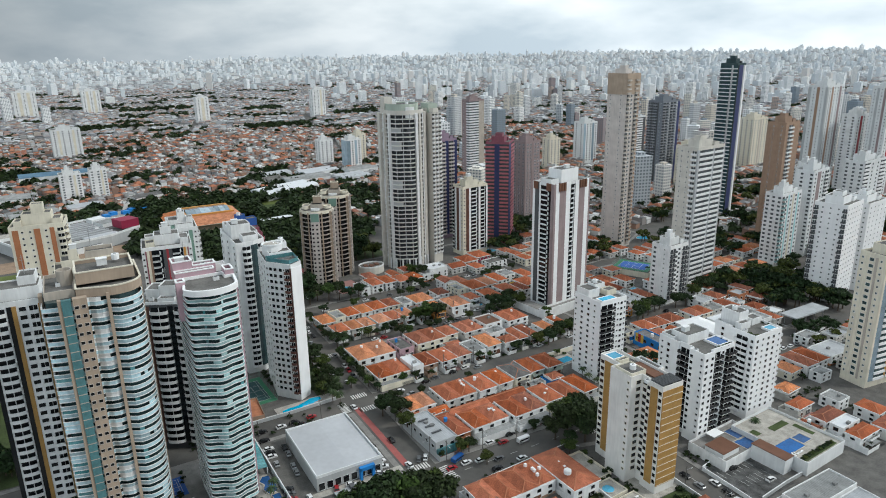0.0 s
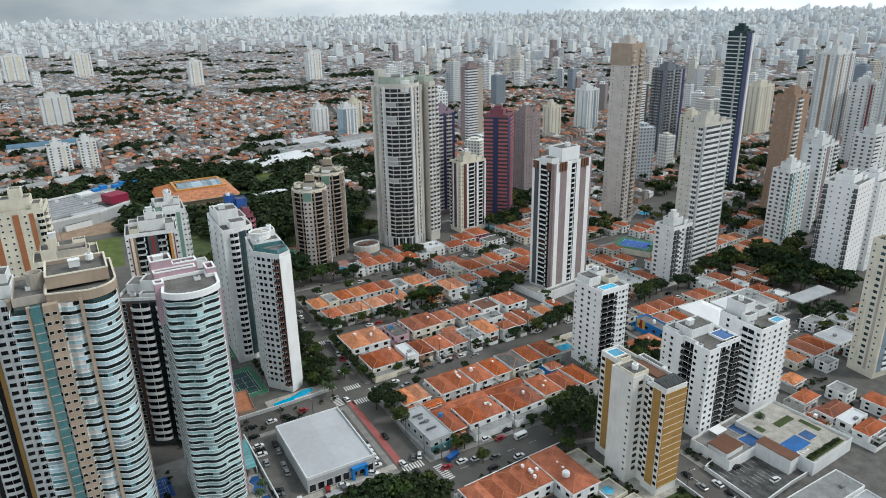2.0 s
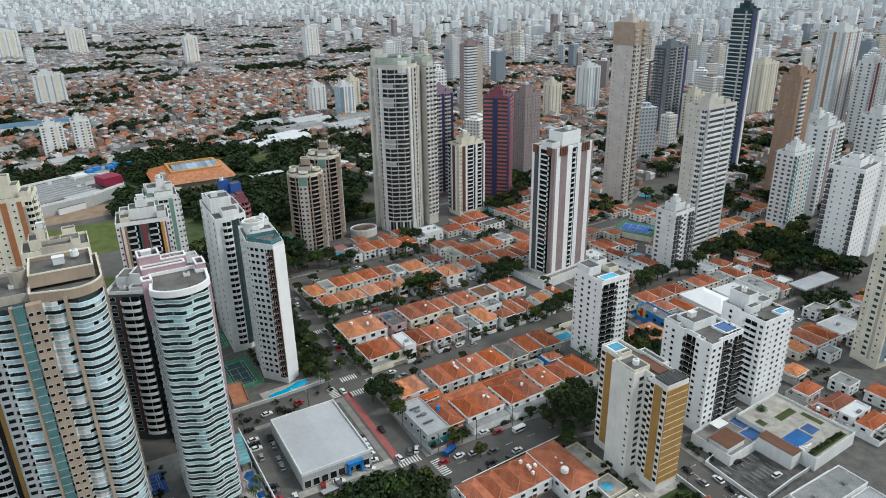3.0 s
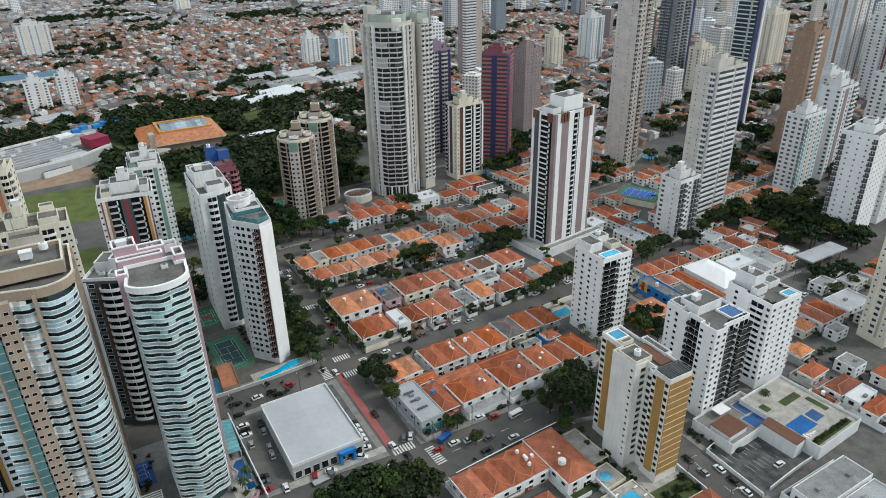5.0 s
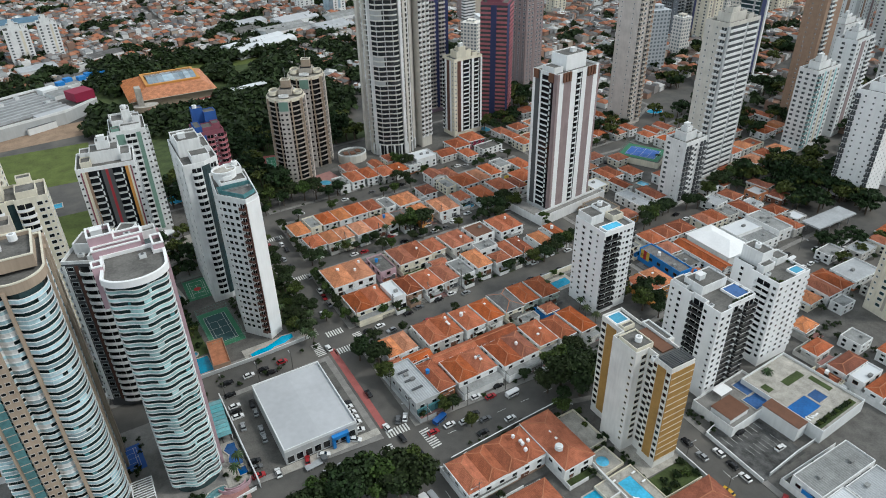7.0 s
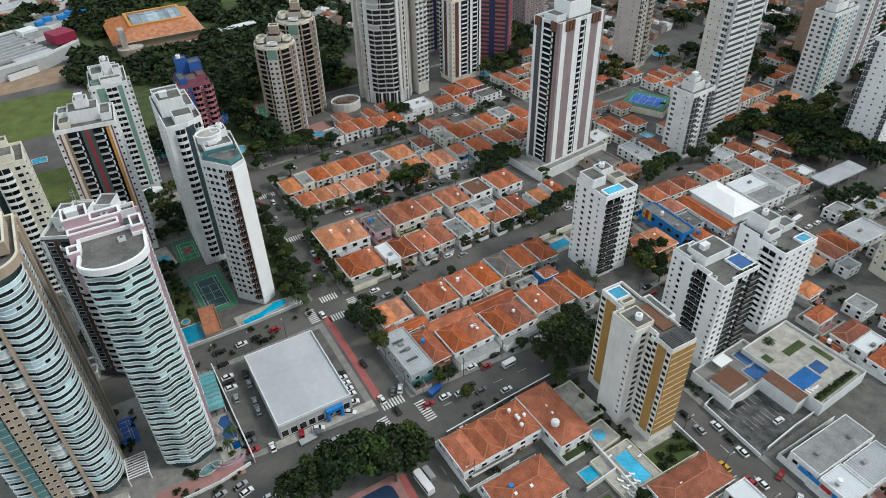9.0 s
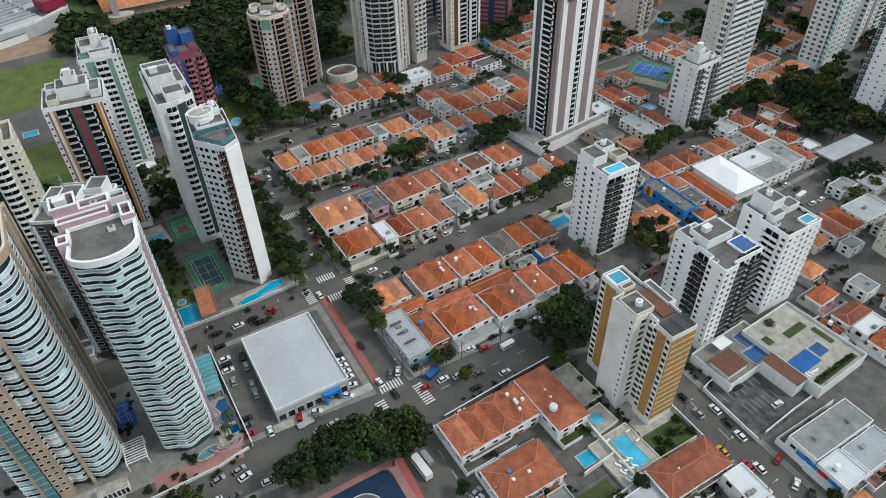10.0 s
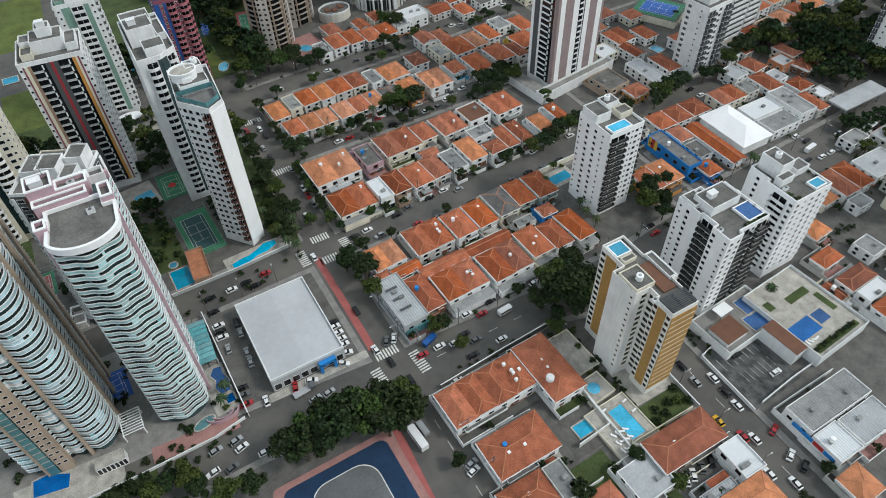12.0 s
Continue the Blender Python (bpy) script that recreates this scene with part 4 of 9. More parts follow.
# towers of the middle distance: south-west corner, plan, height, floors, turn, sides and paint
# brown brick, pale beige and blue glass are lightened in colour for haze
MID = (
    (254.8, 456.7, 16, 15, 79, 26, 4, ("b0.7 V0.4 b0.7 V0.4", "p0.4 w w", "w w", "A0.9 b0.7 V0.4 b0.7 V0.3"), "purple_paint", "dark purple and grey tower with white-edged balcony bands", {"rail": "pale_beige_paint", "slab": "pale_grey_paint"}),
    (245.6, 407.1, 22, 13, 51, 17, 4, ("s0.6 D0.6 W0.4 d1.6 W0.4 d1.2 W0.3", "w b w", "w w", "d0.6 W0.3 D0.6 W0.3 s0.6"), "cream_paint", "cream tower with brick-red strips and dark balconies", {"rail": "white_paint"}),
    (292.6, 417.7, 22, 18, 78, 26, 45, ("V0.8 i1.4", "i1", "w w", "i1.4 V0.8 i1.4"), "maroon_paint", "maroon and navy tower with banded balconies", {"rail": "rose_paint", "band": 1.1}),
    (334.7, 453.9, 18, 14, 71, 23, 10, ("p0.3 w w M0.6 w w p0.3", "w b w", "w w", "w w w"), "mauve_paint", "mauve apartment tower with narrow windows", {"rail": "mauve_paint"}),
    (354.3, 361.6, 15, 16.4, 127, 41, 10, ("b0.9 w p0.2 b1.0 N0.4", "b w b", "w w", "s p0.8 s p0.4"), "pale_beige_paint", "tall narrow tan tower with a brown crown", {"rail": "beige_paint"}),
    (327.9, 272.9, 27, 14, 88, 27, 6, ("A0.2 i1.9 A0.2 i1.3 A0.2", "i1", "w w", "p0.3 s p0.3 s p0.2 b1 A0.2"), "stone_paint", "pale stone tower with long white balcony bands", {"rail": "white_paint", "band": 1.15}),
    (296.9, 260.2, 17, 13, 35, 11, 6, ("b1 w b1", "w w", "w w", "w p0.4 s p0.3"), "white_paint", "white apartment block with dark balcony corner", {"rail": "dark_grey_paint", "deep": 1.2}),
    (490.3, 376.7, 13, 15, 131, 40, 10, ("Z0.3 V0.9 A0.3 W0.3", "Z1", "w w", "i1.6 A0.25 i0.6"), "tower_glass", "tall slim dark glass tower with pale floor bands", {"rail": "pale_grey_paint", "glass": "tower_glass", "band": 0.55}),
    (451.1, 301.5, 22, 13, 92, 30, 10, ("N0.5 b0.8 N1.2", "w w", "w w", "N1 s N1 s N0.4"), "brown_brick", "brown brick tower with a white balcony seam", {"rail": "pale_grey_paint"}),
    (413.1, 271.9, 25, 12, 50, 16, 6, ("b0.8 w L0.3 w C0.4 w L0.3 w", "w w", "w w", "w w w"), "white_paint", "white apartment tower with green and cream strips", {"rail": "pale_teal_glass"}),
    (452.1, 276.4, 25, 13, 61, 20, 10, ("w M0.8 w b1.2", "w w", "w w", "p w p w"), "pale_grey_paint", "pale tower with mauve strip and balconies", {"rail": "white_paint"}),
    (382.2, 211, 25, 18, 58, 18, 12, ("s s s s s s", "w w w", "w w", "b0.6 s s s b0.6"), "bright_paint", "white apartment tower with regular windows", {"rail": "dark_grey_paint"}),
    (413.5, 216, 27, 16, 54, 17, 8, ("s s s s s", "w w w", "w w", "b0.7 s s s"), "bright_paint", "white apartment tower among street trees", {"rail": "white_paint"}),
    (512.1, 275.7, 34, 15, 62, 20, 6, ("i1 w w i1", "w w", "w w", "w w w"), "pale_grey_paint", "pale grey tower with balcony bands", {"rail": "white_paint"}),
    (650.3, 396.4, 36, 18, 106, 34, 8, ("A0.4 w N0.5 w w M0.6 w", "w w", "w w", "A0.5 s N0.5 s A0.4"), "pale_grey_paint", "tall grey tower with mauve strips", {"rail": "pale_grey_paint"}),
    (549.5, 507.9, 30, 18, 90, 29, 8, ("b1 A0.2 b1 A0.2 V0.4", "w w", "w w", "b1 K0.3 b1 K0.3 s"), "slate_paint", "dark slate tower with grey balcony grid", {"rail": "slate_paint"}),
    (721.8, 524.1, 30, 18, 60, 19, 6, ("w w E0.4 w w", "w w", "w w", "w w w"), "cream_paint", "pale apartment tower with a small roof house", {}),
    (676.3, 379.1, 27, 14, 78, 25, 6, ("w X0.5 w w", "w w", "w w", "w w"), "white_paint", "white tower with a red strip", {}),
    (673.5, 350, 38, 16, 106, 34, 8, ("w X0.4 w M0.6 w", "w w", "w w", "s A0.5 s M0.5 s"), "pale_grey_paint", "tall pale tower with red and mauve strips", {"rail": "white_paint"}),
    (566.3, 485.9, 22, 14, 44, 14, 6, ("w E0.4 w w", "w w", "w w", "w w"), "cream_paint", "cream apartment tower with beige strip", {}),
    (554.8, 346.9, 30, 14, 43, 14, 6, ("w w w w", "w w", "w w", "w w"), "white_paint", "white apartment block beside taller towers", {}),
    (415.9, 674.7, 22, 14, 88, 28, 6, ("i1.4 E0.8", "w w", "w w", "s M0.6 i0.9"), "mauve_paint", "tall tower with mauve and beige bands", {"rail": "pale_grey_paint"}),
    (523.6, 659.8, 17, 14, 37, 12, 4, ("w w w", "w w", "w w", "w w"), "cream_paint", "small cream apartment tower", {}),
    (312, 800, 20, 16, 37, 12, 4, ("Q0.8 w Q0.5 w", "w w", "w w", "Q1"), "white_paint", "small blue and white apartment tower", {}),
    (290, 838, 18, 16, 34, 11, 4, ("w w w", "w w", "w w", "w w"), "white_paint", "small white apartment tower with a stepped top", {}),
    (338, 832, 14, 16, 39, 12, 4, ("w w", "w w", "w w", "p w"), "cream_paint", "narrow cream apartment tower", {}),
    (-8, 772, 20, 16, 30, 10, 4, ("w p0.4 w C0.4 w", "w w", "w w", "w w"), "white_paint", "white apartment block on the valley edge", {}),
    (20, 776, 16, 16, 32, 10, 4, ("w p0.4 w C0.4 w", "w w", "w w", "w w"), "white_paint", "white apartment block on the valley edge", {}),
    (-12, 1112, 38, 26, 42, 13, 4, ("w C0.4 w w C0.4 w", "w w", "w w", "w w"), "pale_grey_paint", "pale apartment block standing among low houses", {}),
    (258, 1510, 26, 22, 53, 16, 4, ("w C0.6 w", "w w", "w w", "w w"), "white_paint", "pale apartment tower standing among low houses", {}),
    (504, 1484, 30, 22, 60, 18, 4, ("w w C0.5 w", "w w", "w w", "w w"), "white_paint", "pale apartment tower standing among low houses", {}),
    (-85, 1886, 48, 26, 60, 18, 4, ("w C0.6 w C0.6 w", "w w", "w w", "w w"), "white_paint", "broad pale apartment tower on the far slope", {}),
    (60, 1905, 40, 26, 56, 17, 4, ("w C0.6 w C0.6 w", "w w", "w w", "w w"), "white_paint", "broad pale apartment tower on the far slope", {}),
    (584, 668, 24, 18, 52, 17, 4, ("Q0.6 w w Q0.6 w", "w w", "w w", "w w"), "pale_grey_paint", "pale tower with blue glazed strips", {}),
    (640, 640, 24, 20, 58, 18, 4, ("K0.3 i1 K0.3", "w w", "w w", "w w"), "pale_grey_paint", "grey tower with banded balconies", {"rail": "white_paint"}),
)
for x, y, w, d, h, fl, rot, spec, wall, label, style in MID:
    made = tower("apartment_tower", rect(0, 0, w, d), h, fl, spec, wall, label, x, y, rot, style={"glass": "hazed_glass", **style},
          boxes=[(w * 0.2, d * 0.25, w * 0.7, d * 0.8, 4.2, wall), (w * 0.3, d * 0.35, w * 0.55, d * 0.65, 6.4, wall), (w * 0.74, d * 0.2, w * 0.92, d * 0.5, 2.0, wall)])
    if h == 127:
        s = Shell()
        s.ring(rect(-0.3, -0.3, 15.3, 16.7), rect(0.1, 0.1, 14.9, 16.3), 114, 128.6, "tan_paint")
        part("brick_crown", s, made)

# ---- ground, streets and blocks ----
s = Shell()
s.face([(-8000, -2500, 0), (12000, -2500, 0), (12000, 12000, 0), (-8000, 12000, 0)], "asphalt")
single("ground", s, "worn grey asphalt and dusty town ground", "ground", kind="structure")


def block(name, pts, material="concrete", label="worn concrete pavement and yards of a town block", z=0.15):
    s = Shell()
    s.prism(pts, -0.1, z, material)
    single(name, s, label, "pavement", kind="structure")
    s = Shell()
    s.ring(pts, inset(pts, 2.3), z, z + 0.012, "paving")
    single(name.replace("pavement", "sidewalk"), s, "pale worn sidewalk slabs round a town block", "sidewalk", kind="structure")


def patch(name, x0, y0, x1, y1, material, label, z=0.16, rot=0.0, category="yard", h=0.03):
    s = Shell()
    w, d = (x1 - x0) / 2, (y1 - y0) / 2
    s.box(-w, -d, 0, w, d, h, material)
    return single(name, s, label, category, kind="structure", at=pose((x0 + x1) / 2, (y0 + y1) / 2, z, 0, 0, rot))


block("pavement_shed", [(44, 195), (91, 191.5), (90.5, 241), (44, 239.5)])
block("pavement_terraces", [(102.5, 191), (160, 189), (196, 189), (225, 193), (226, 241), (102.5, 240)])
block("pavement_gardens", [(104, 252), (224, 256), (226, 302), (104, 301)])
block("pavement_rows", [(106, 312), (232, 314), (262, 318), (262, 362), (190, 356), (106, 353)])
block("pavement_upper", [(106, 366), (180, 369), (250, 381), (262, 440), (106, 436)])
block("pavement_west", [(-90, 252), (92, 255), (93, 352), (88, 400), (-90, 400)])
block("pavement_towers", [(-80, 197), (38, 196), (43.6, 196), (43.6, 240), (-80, 238)], "paving")
block("pavement_south", [(105, 60), (170.5, 60), (170.5, 170), (150, 176), (105, 171)])
block("pavement_southeast", [(183.5, 60), (330, 60), (330, 176), (183.5, 172)])
block("pavement_rink", [(-40, 110), (84, 118), (87.5, 177), (47, 178), (-40, 176)])
block("pavement_east", [(238, 197), (345, 203), (345, 232), (300, 236), (238, 228)])
block("pavement_podium", [(238, 254), (330, 262), (332, 335), (270, 335), (236, 310)])
block("pavement_corner", [(226.6, 194), (237, 196), (237, 232), (226.6, 240)])
block("pavement_avenue", [(338, 268), (420, 276), (420, 360), (338, 340)])
block("pavement_court", [(270, 340), (338, 346), (400, 384), (400, 430), (268, 400)])


def marks(name, x, y, rot, n, gap, w, d, label, category="road marking", z=0.0):
    own = thing(name, x, y, z, rot, label, category, "zebra crossings" if n > 3 else "", "structure")
    for k in range(n):
        s = Shell()
        s.box(-w / 2, -d / 2, 0.0, w / 2, d / 2, 0.012, "line_paint")
        part("stripe", s, own, "", pose((k - (n - 1) / 2) * gap, 0, 0.004))


for x, y, rot, n in ((96.5, 192.5, 0, 8), (104.5, 184, 94, 9), (90.5, 185, 94, 7), (88.5, 246.5, 92, 8), (97, 241.5, 0, 7), (98, 253.5, 0, 7), (105.5, 246, 92, 6), (100, 299, 0, 7), (100.5, 340, 0, 8), (168, 181, 94, 8), (352, 250, 100, 9), (342, 240, 0, 8)):
    marks("zebra_crossing", x, y, rot, n, 1.05, 0.55, 3.6, "worn white zebra crossing painted on asphalt")
patch("cycle_lane", 91.8, 196, 94.4, 244, "red_lane", "red painted cycle lane along the street", 0.004, 0.3, "cycle lane", 0.012)
patch("cycle_lane", 84.5, 140, 87, 166, "red_lane", "red painted cycle lane along the rink", 0.16, -3, "cycle lane", 0.012)
for k in range(9):
    marks("centre_line", 112 + k * 10, 182.5 - k * 0.1, 0, 1, 1, 3.5, 0.14, "broken white centre line on the street")
for k in range(6):
    marks("centre_line", 177.2, 84 + k * 13, 0, 1, 1, 0.14, 4.0, "broken white centre line on the street")
for k in range(8):
    marks("centre_line", 98.2, 105 + k * 8, 0, 1, 1, 0.14, 3.5, "broken white centre line on the street")

# ---- houses ----
HOUSE_WALLS = ("white_paint", "plaster", "white_paint", "plaster", "cream_paint", "pale_grey_paint", "plaster", "white_paint")
house_count = [0]


def hip_roof(w, d, rise, over, tile):
    """A hipped roof with a thick eave; ridge along the longer side."""
    s, a, b = Shell(), w / 2 + over, d / 2 + over
    ra, rb = (a - b * 0.92, 0.0) if a > b else (0.0, b - a * 0.92)
    low = [(-a, -b, 0), (a, -b, 0), (a, b, 0), (-a, b, 0)]
    eave = [(x, y, 0.22) for x, y, _ in low]
    r1, r2 = (-ra, -rb, rise), (ra, rb, rise)
    for i in range(4):
        s.face([low[i], low[(i + 1) % 4], eave[(i + 1) % 4], eave[i]], "pale_grey_paint")
    s.face(low[::-1], "pale_grey_paint")
    if a > b:
        s.face([eave[0], eave[1], r2, r1], tile), s.face([eave[1], eave[2], r2], tile), s.face([eave[2], eave[3], r1, r2], tile), s.face([eave[3], eave[0], r1], tile)
    else:
        s.face([eave[0], eave[1], r1], tile), s.face([eave[1], eave[2], r2, r1], tile), s.face([eave[2], eave[3], r2], tile), s.face([eave[3], eave[0], r1, r2], tile)
    ends = (r1, r1, r2, r2) if a <= b else (r1, r2, r2, r1)
    caps = Shell()
    for e, r in list(zip(eave, ends)) + [(r1, r2)]:
        e, r = Vector(e), Vector(r)
        if (r - e).length < 0.3:
            continue
        u = (r - e).normalized()
        side = u.cross(Vector((0, 0, 1))).normalized() * 0.16
        up = Vector((0, 0, 0.11))
        caps.face([e - side, e + up, r + up, r - side], "ridge_tile")
        caps.face([e + up, e + side, r + side, r + up], "ridge_tile")
    return s, caps


def gable_roof(w, d, rise, over, tile):
    s, a, b = Shell(), w / 2 + over, d / 2 + over
    flip = d > w
    if flip:
        a, b = b, a
    def q(x, y, z):
        return (-y, x, z) if flip else (x, y, z)
    for sign in (-1, 1):
        pts = [q(-a, sign * b, 0.15), q(a, sign * b, 0.15), q(a, 0, rise), q(-a, 0, rise)]
        s.face(pts if sign < 0 else pts[::-1], tile)
        under = [q(-a, sign * b, 0.0), q(a, sign * b, 0.0), q(a, 0, rise - 0.15), q(-a, 0, rise - 0.15)]
        s.face(under[::-1] if sign < 0 else under, "pale_grey_paint")
        s.face([q(-a, sign * b, 0), q(a, sign * b, 0), q(a, sign * b, 0.15), q(-a, sign * b, 0.15)], "pale_grey_paint")
    for x in (-a + over, a - over):
        s.face([q(x, -b, 0), q(x, b, 0), q(x, 0, rise - 0.05)], "plaster")
    caps = Shell()
    caps.box(*(q(-a, -0.2, rise - 0.02) if not flip else (-0.2, -a, rise - 0.02)), *(q(a, 0.2, rise + 0.12) if not flip else (0.2, a, rise + 0.12)), "ridge_tile")
    return s, caps


GARDENS, SPOTS = [], []


def house(x, y, w, d, rot=3, h=5.8, roof="hip", tile="roof_tile", wall=None, lights=0, annex=0, label=""):
    k = house_count[0]
    house_count[0] += 1
    rnd = random.Random(k * 7 + 3)
    wall = wall or HOUSE_WALLS[k % len(HOUSE_WALLS)]
    tone = {"roof_tile": "terracotta", "pale_roof_tile": "pale orange", "brown_roof_tile": "brown", "grey_roof_tile": "grey"}.get(tile, "grey")
    paint = {"plaster": "plastered", "white_paint": "white", "cream_paint": "cream", "beige_paint": "beige", "pale_grey_paint": "pale grey"}.get(wall, wall.replace("_paint", ""))
    kind = {"hip": "hipped tiled roof", "gable": "pitched tiled roof", "flat": "flat roof", "sheet": "ribbed sheet roof"}[roof]
    own = thing("house", x, y, 0.15, rot, label or f"{paint} two-storey town house with {tone} {kind}", "house", "town houses")
    far = y > 330 or x > 262
    w, d, h = w - 0.7, d - 0.7, h - 0.7
    SPOTS.append((x, y, max(w, d) / 2 + 0.8, w / 2 + 0.8, d / 2 + 0.8))
    s = Shell()
    s.box(-w / 2, -d / 2, 0, w / 2, d / 2, h, wall)
    if roof in ("hip", "gable"):
        # pale party wall along one side and a gutter board under the eaves
        s.box(-w / 2 - 0.56, -d / 2 - 0.3, h - 0.5, -w / 2 - 0.36, d / 2 + 0.3, h + 0.45, "white_paint")
        s.box(-w / 2 - 0.3, -d / 2 - 0.58, h - 0.14, w / 2 + 0.3, -d / 2 - 0.47, h + 0.04, "bright_paint")
    if k % 4 == 1:
        s.box(-w / 2 - 0.03, -d / 2 - 0.03, 0, w / 2 + 0.03, d / 2 + 0.03, 1.1, ("brown_brick", "grey_paint", "orange_brick")[k % 3])
    if far:
        pane, _ = window_piece(1.4, 1.2, "white_paint", "window_glass")
        for side, length, off in (("s", w, d), ("w", d, w)):
            n = max(1, int(length / 3.6))
            for j in range(n):
                t = (j + 0.5) / n * length - length / 2
                for z in (0.9, 3.0):
                    s.add(pane, pose(t, -off / 2, z) if side == "s" else pose(-off / 2, -t, z, 0, 0, -90))
    part("wall", s, own)
    if roof in ("hip", "gable"):
        rise = 0.30 * min(w, d) / 2 + 0.5
        n = max(1, round(w / 8)) if roof == "hip" and w > 11 and d > 9 and y > 150 else 1
        for q in range(n):
            r, caps = (hip_roof if roof == "hip" else gable_roof)(w / n, d, min(rise, 0.30 * w / n / 2 + 0.6), 0.45 if n == 1 else 0.2, tile)
            ro = part("roof", r, own, "", pose((q + 0.5) * w / n - w / 2, 0.25 * (q % 2), h - 0.1 * (q % 2)))
            part("ridge_cap", caps, ro)
        for j in range(lights):
            s = Shell()
            a = (rnd.uniform(-0.25, 0.25) * w / n, rnd.uniform(-0.25, 0.25) * d)
            s.box(a[0] - 0.45, a[1] - 0.45, rise * 0.45, a[0] + 0.45, a[1] + 0.45, rise * 0.75 + 0.35, "bright_paint")
            part("skylight", s, ro)
    else:
        s = Shell()
        out = rect(-w / 2, -d / 2, w / 2, d / 2)
        s.ring(out, inset(out, 0.22), h, h + 0.7, wall)
        part("parapet", s, own)
        s = Shell()
        s.prism(inset(out, 0.23), h - 0.02, h + 0.08, tile)
        if roof == "sheet":
            n = int(w / 0.45)
            line = [(-w / 2 + 0.3 + (w - 0.6) * q / n, h + (0.3 if q % 2 else 0.14)) for q in range(n + 1)]
            for (xa, za), (xb, zb) in zip(line, line[1:]):
                s.face([(xa, -d / 2 + 0.3, za), (xb, -d / 2 + 0.3, zb), (xb, d / 2 - 0.3, zb), (xa, d / 2 - 0.3, za)], tile)
        ro = part("roof", s, own)
        for j in range(1 + lights):
            s = Shell()
            a = (rnd.uniform(-0.3, 0.3) * w, rnd.uniform(-0.3, 0.3) * d)
            s.box(a[0] - 0.8, a[1] - 0.6, h + 0.08, a[0] + 0.8, a[1] + 0.6, h + 1.1, "fibre_roof")
            part("roof_box", s, ro)
    _, me = window_piece(1.75, 1.35, ("white_paint", "pale_grey_paint", "wood_deck")[k % 3], "window_glass")
    for side, length, off in () if far else (("s", w, d), ("w", d, w)):
        n = max(1, int(length / 4.4))
        for j in range(n):
            t = (j + 0.5) / n * length - length / 2
            for z in (0.9, 3.2):
                if z < 2 and (side in "we" or far):
                    continue
                m = {"s": pose(t, -off / 2, z), "n": pose(-t, off / 2, z, 0, 0, 180), "w": pose(-off / 2, -t, z, 0, 0, -90), "e": pose(off / 2, t, z, 0, 0, 90)}[side]
                part("window", me, own, "", m)
    for side in (-1, 1):
        if rnd.random() < (0.75 if far else 0.8):
            t, q = rnd.uniform(-0.45, 0.45) * w, rnd.uniform(0.22, 0.55)
            p = own.matrix_world @ Vector((t, side * (d / 2 + rnd.uniform(1.4, 2.6)), 0))
            GARDENS.append((p.x, p.y, q, q, q * rnd.uniform(0.85, 1.1), rnd.uniform(0, 6)))
    if far:
        return own
    s = Shell()
    s.box(-0.55, -0.06, 0, 0.55, 0, 2.1, "wood_deck")
    part("door", s, own, "", pose(-w * 0.25, -d / 2, 0))
    s = Shell()
    s.box(-1.5, -0.08, 0, 1.5, 0, 2.3, ("dark_grey_paint", "wood_deck", "window_glass", "pale_grey_paint", "dark_grey_paint")[k % 5])
    s.box(-1.7, -0.16, 2.3, 1.7, 0, 2.5, "white_paint")
    part("garage_door", s, own, "", pose(w * 0.22, -d / 2, 0))
    if k % 3 != 1 and not annex:
        s = Shell()
        a, b = (-w * 0.42, w * 0.1) if k % 2 else (-w * 0.1, w * 0.45)
        s.box(a, -1.3, 2.62, b, 0, 2.78, "pale_grey_paint", "shaded_deck")
        for x0, y0, x1, y1 in ((a, -1.3, b, -1.2), (a, -1.2, a + 0.1, 0), (b - 0.1, -1.2, b, 0)):
            s.box(x0, y0, 2.78, x1, y1, 3.6, wall)
        part("balcony", s, own, "", pose(0, -d / 2 - 0.01, 0))
    # yard behind walls
    rear, fore = 2.6, 3.4
    s = Shell()
    s.box(-w / 2 - 0.4, -d / 2 - fore, 0.0, w / 2 + 0.4, -d / 2 - 0.02, 0.06, ("paving", "concrete", "grass", "stone_deck", "pink_paving")[k % 5])
    part("front_yard", s, own)
    s = Shell()
    s.box(-w / 2 - 0.5, -d / 2 - fore, 0, -w / 2 - 0.3, d / 2 + rear, 2.1 if k % 3 else 2.7, wall)
    part("side_wall", s, own)
    s = Shell()
    s.box(-w / 2 - 0.3, d / 2 + rear - 0.2, 0, w / 2 + 0.5, d / 2 + rear, 2.3, wall)
    part("rear_wall", s, own)
    s = Shell()
    s.box(-w / 2 - 0.3, -d / 2 - fore, 0, w * 0.12, -d / 2 - fore + 0.18, 1.7, wall)
    part("front_wall", s, own)
    s = Shell()
    for j in range(int(w * 0.36 / 0.3)):
        s.box(w * 0.12 + 0.1 + j * 0.3, -d / 2 - fore + 0.05, 0.05, w * 0.12 + 0.16 + j * 0.3, -d / 2 - fore + 0.11, 1.8, "dark_grey_paint")
    s.box(w * 0.12, -d / 2 - fore + 0.04, 1.5, w * 0.48, -d / 2 - fore + 0.12, 1.58, "dark_grey_paint")
    part("gate", s, own)
    if k % 4 == 0:
        s = Shell()
        s.box(-w * 0.3, -d / 2 - fore + 0.3, 2.5, w * 0.2, -d / 2 - 0.02, 2.62, ("fibre_roof", "roof_felt", "metal_roof")[k % 3])
        part("carport_roof", s, own)
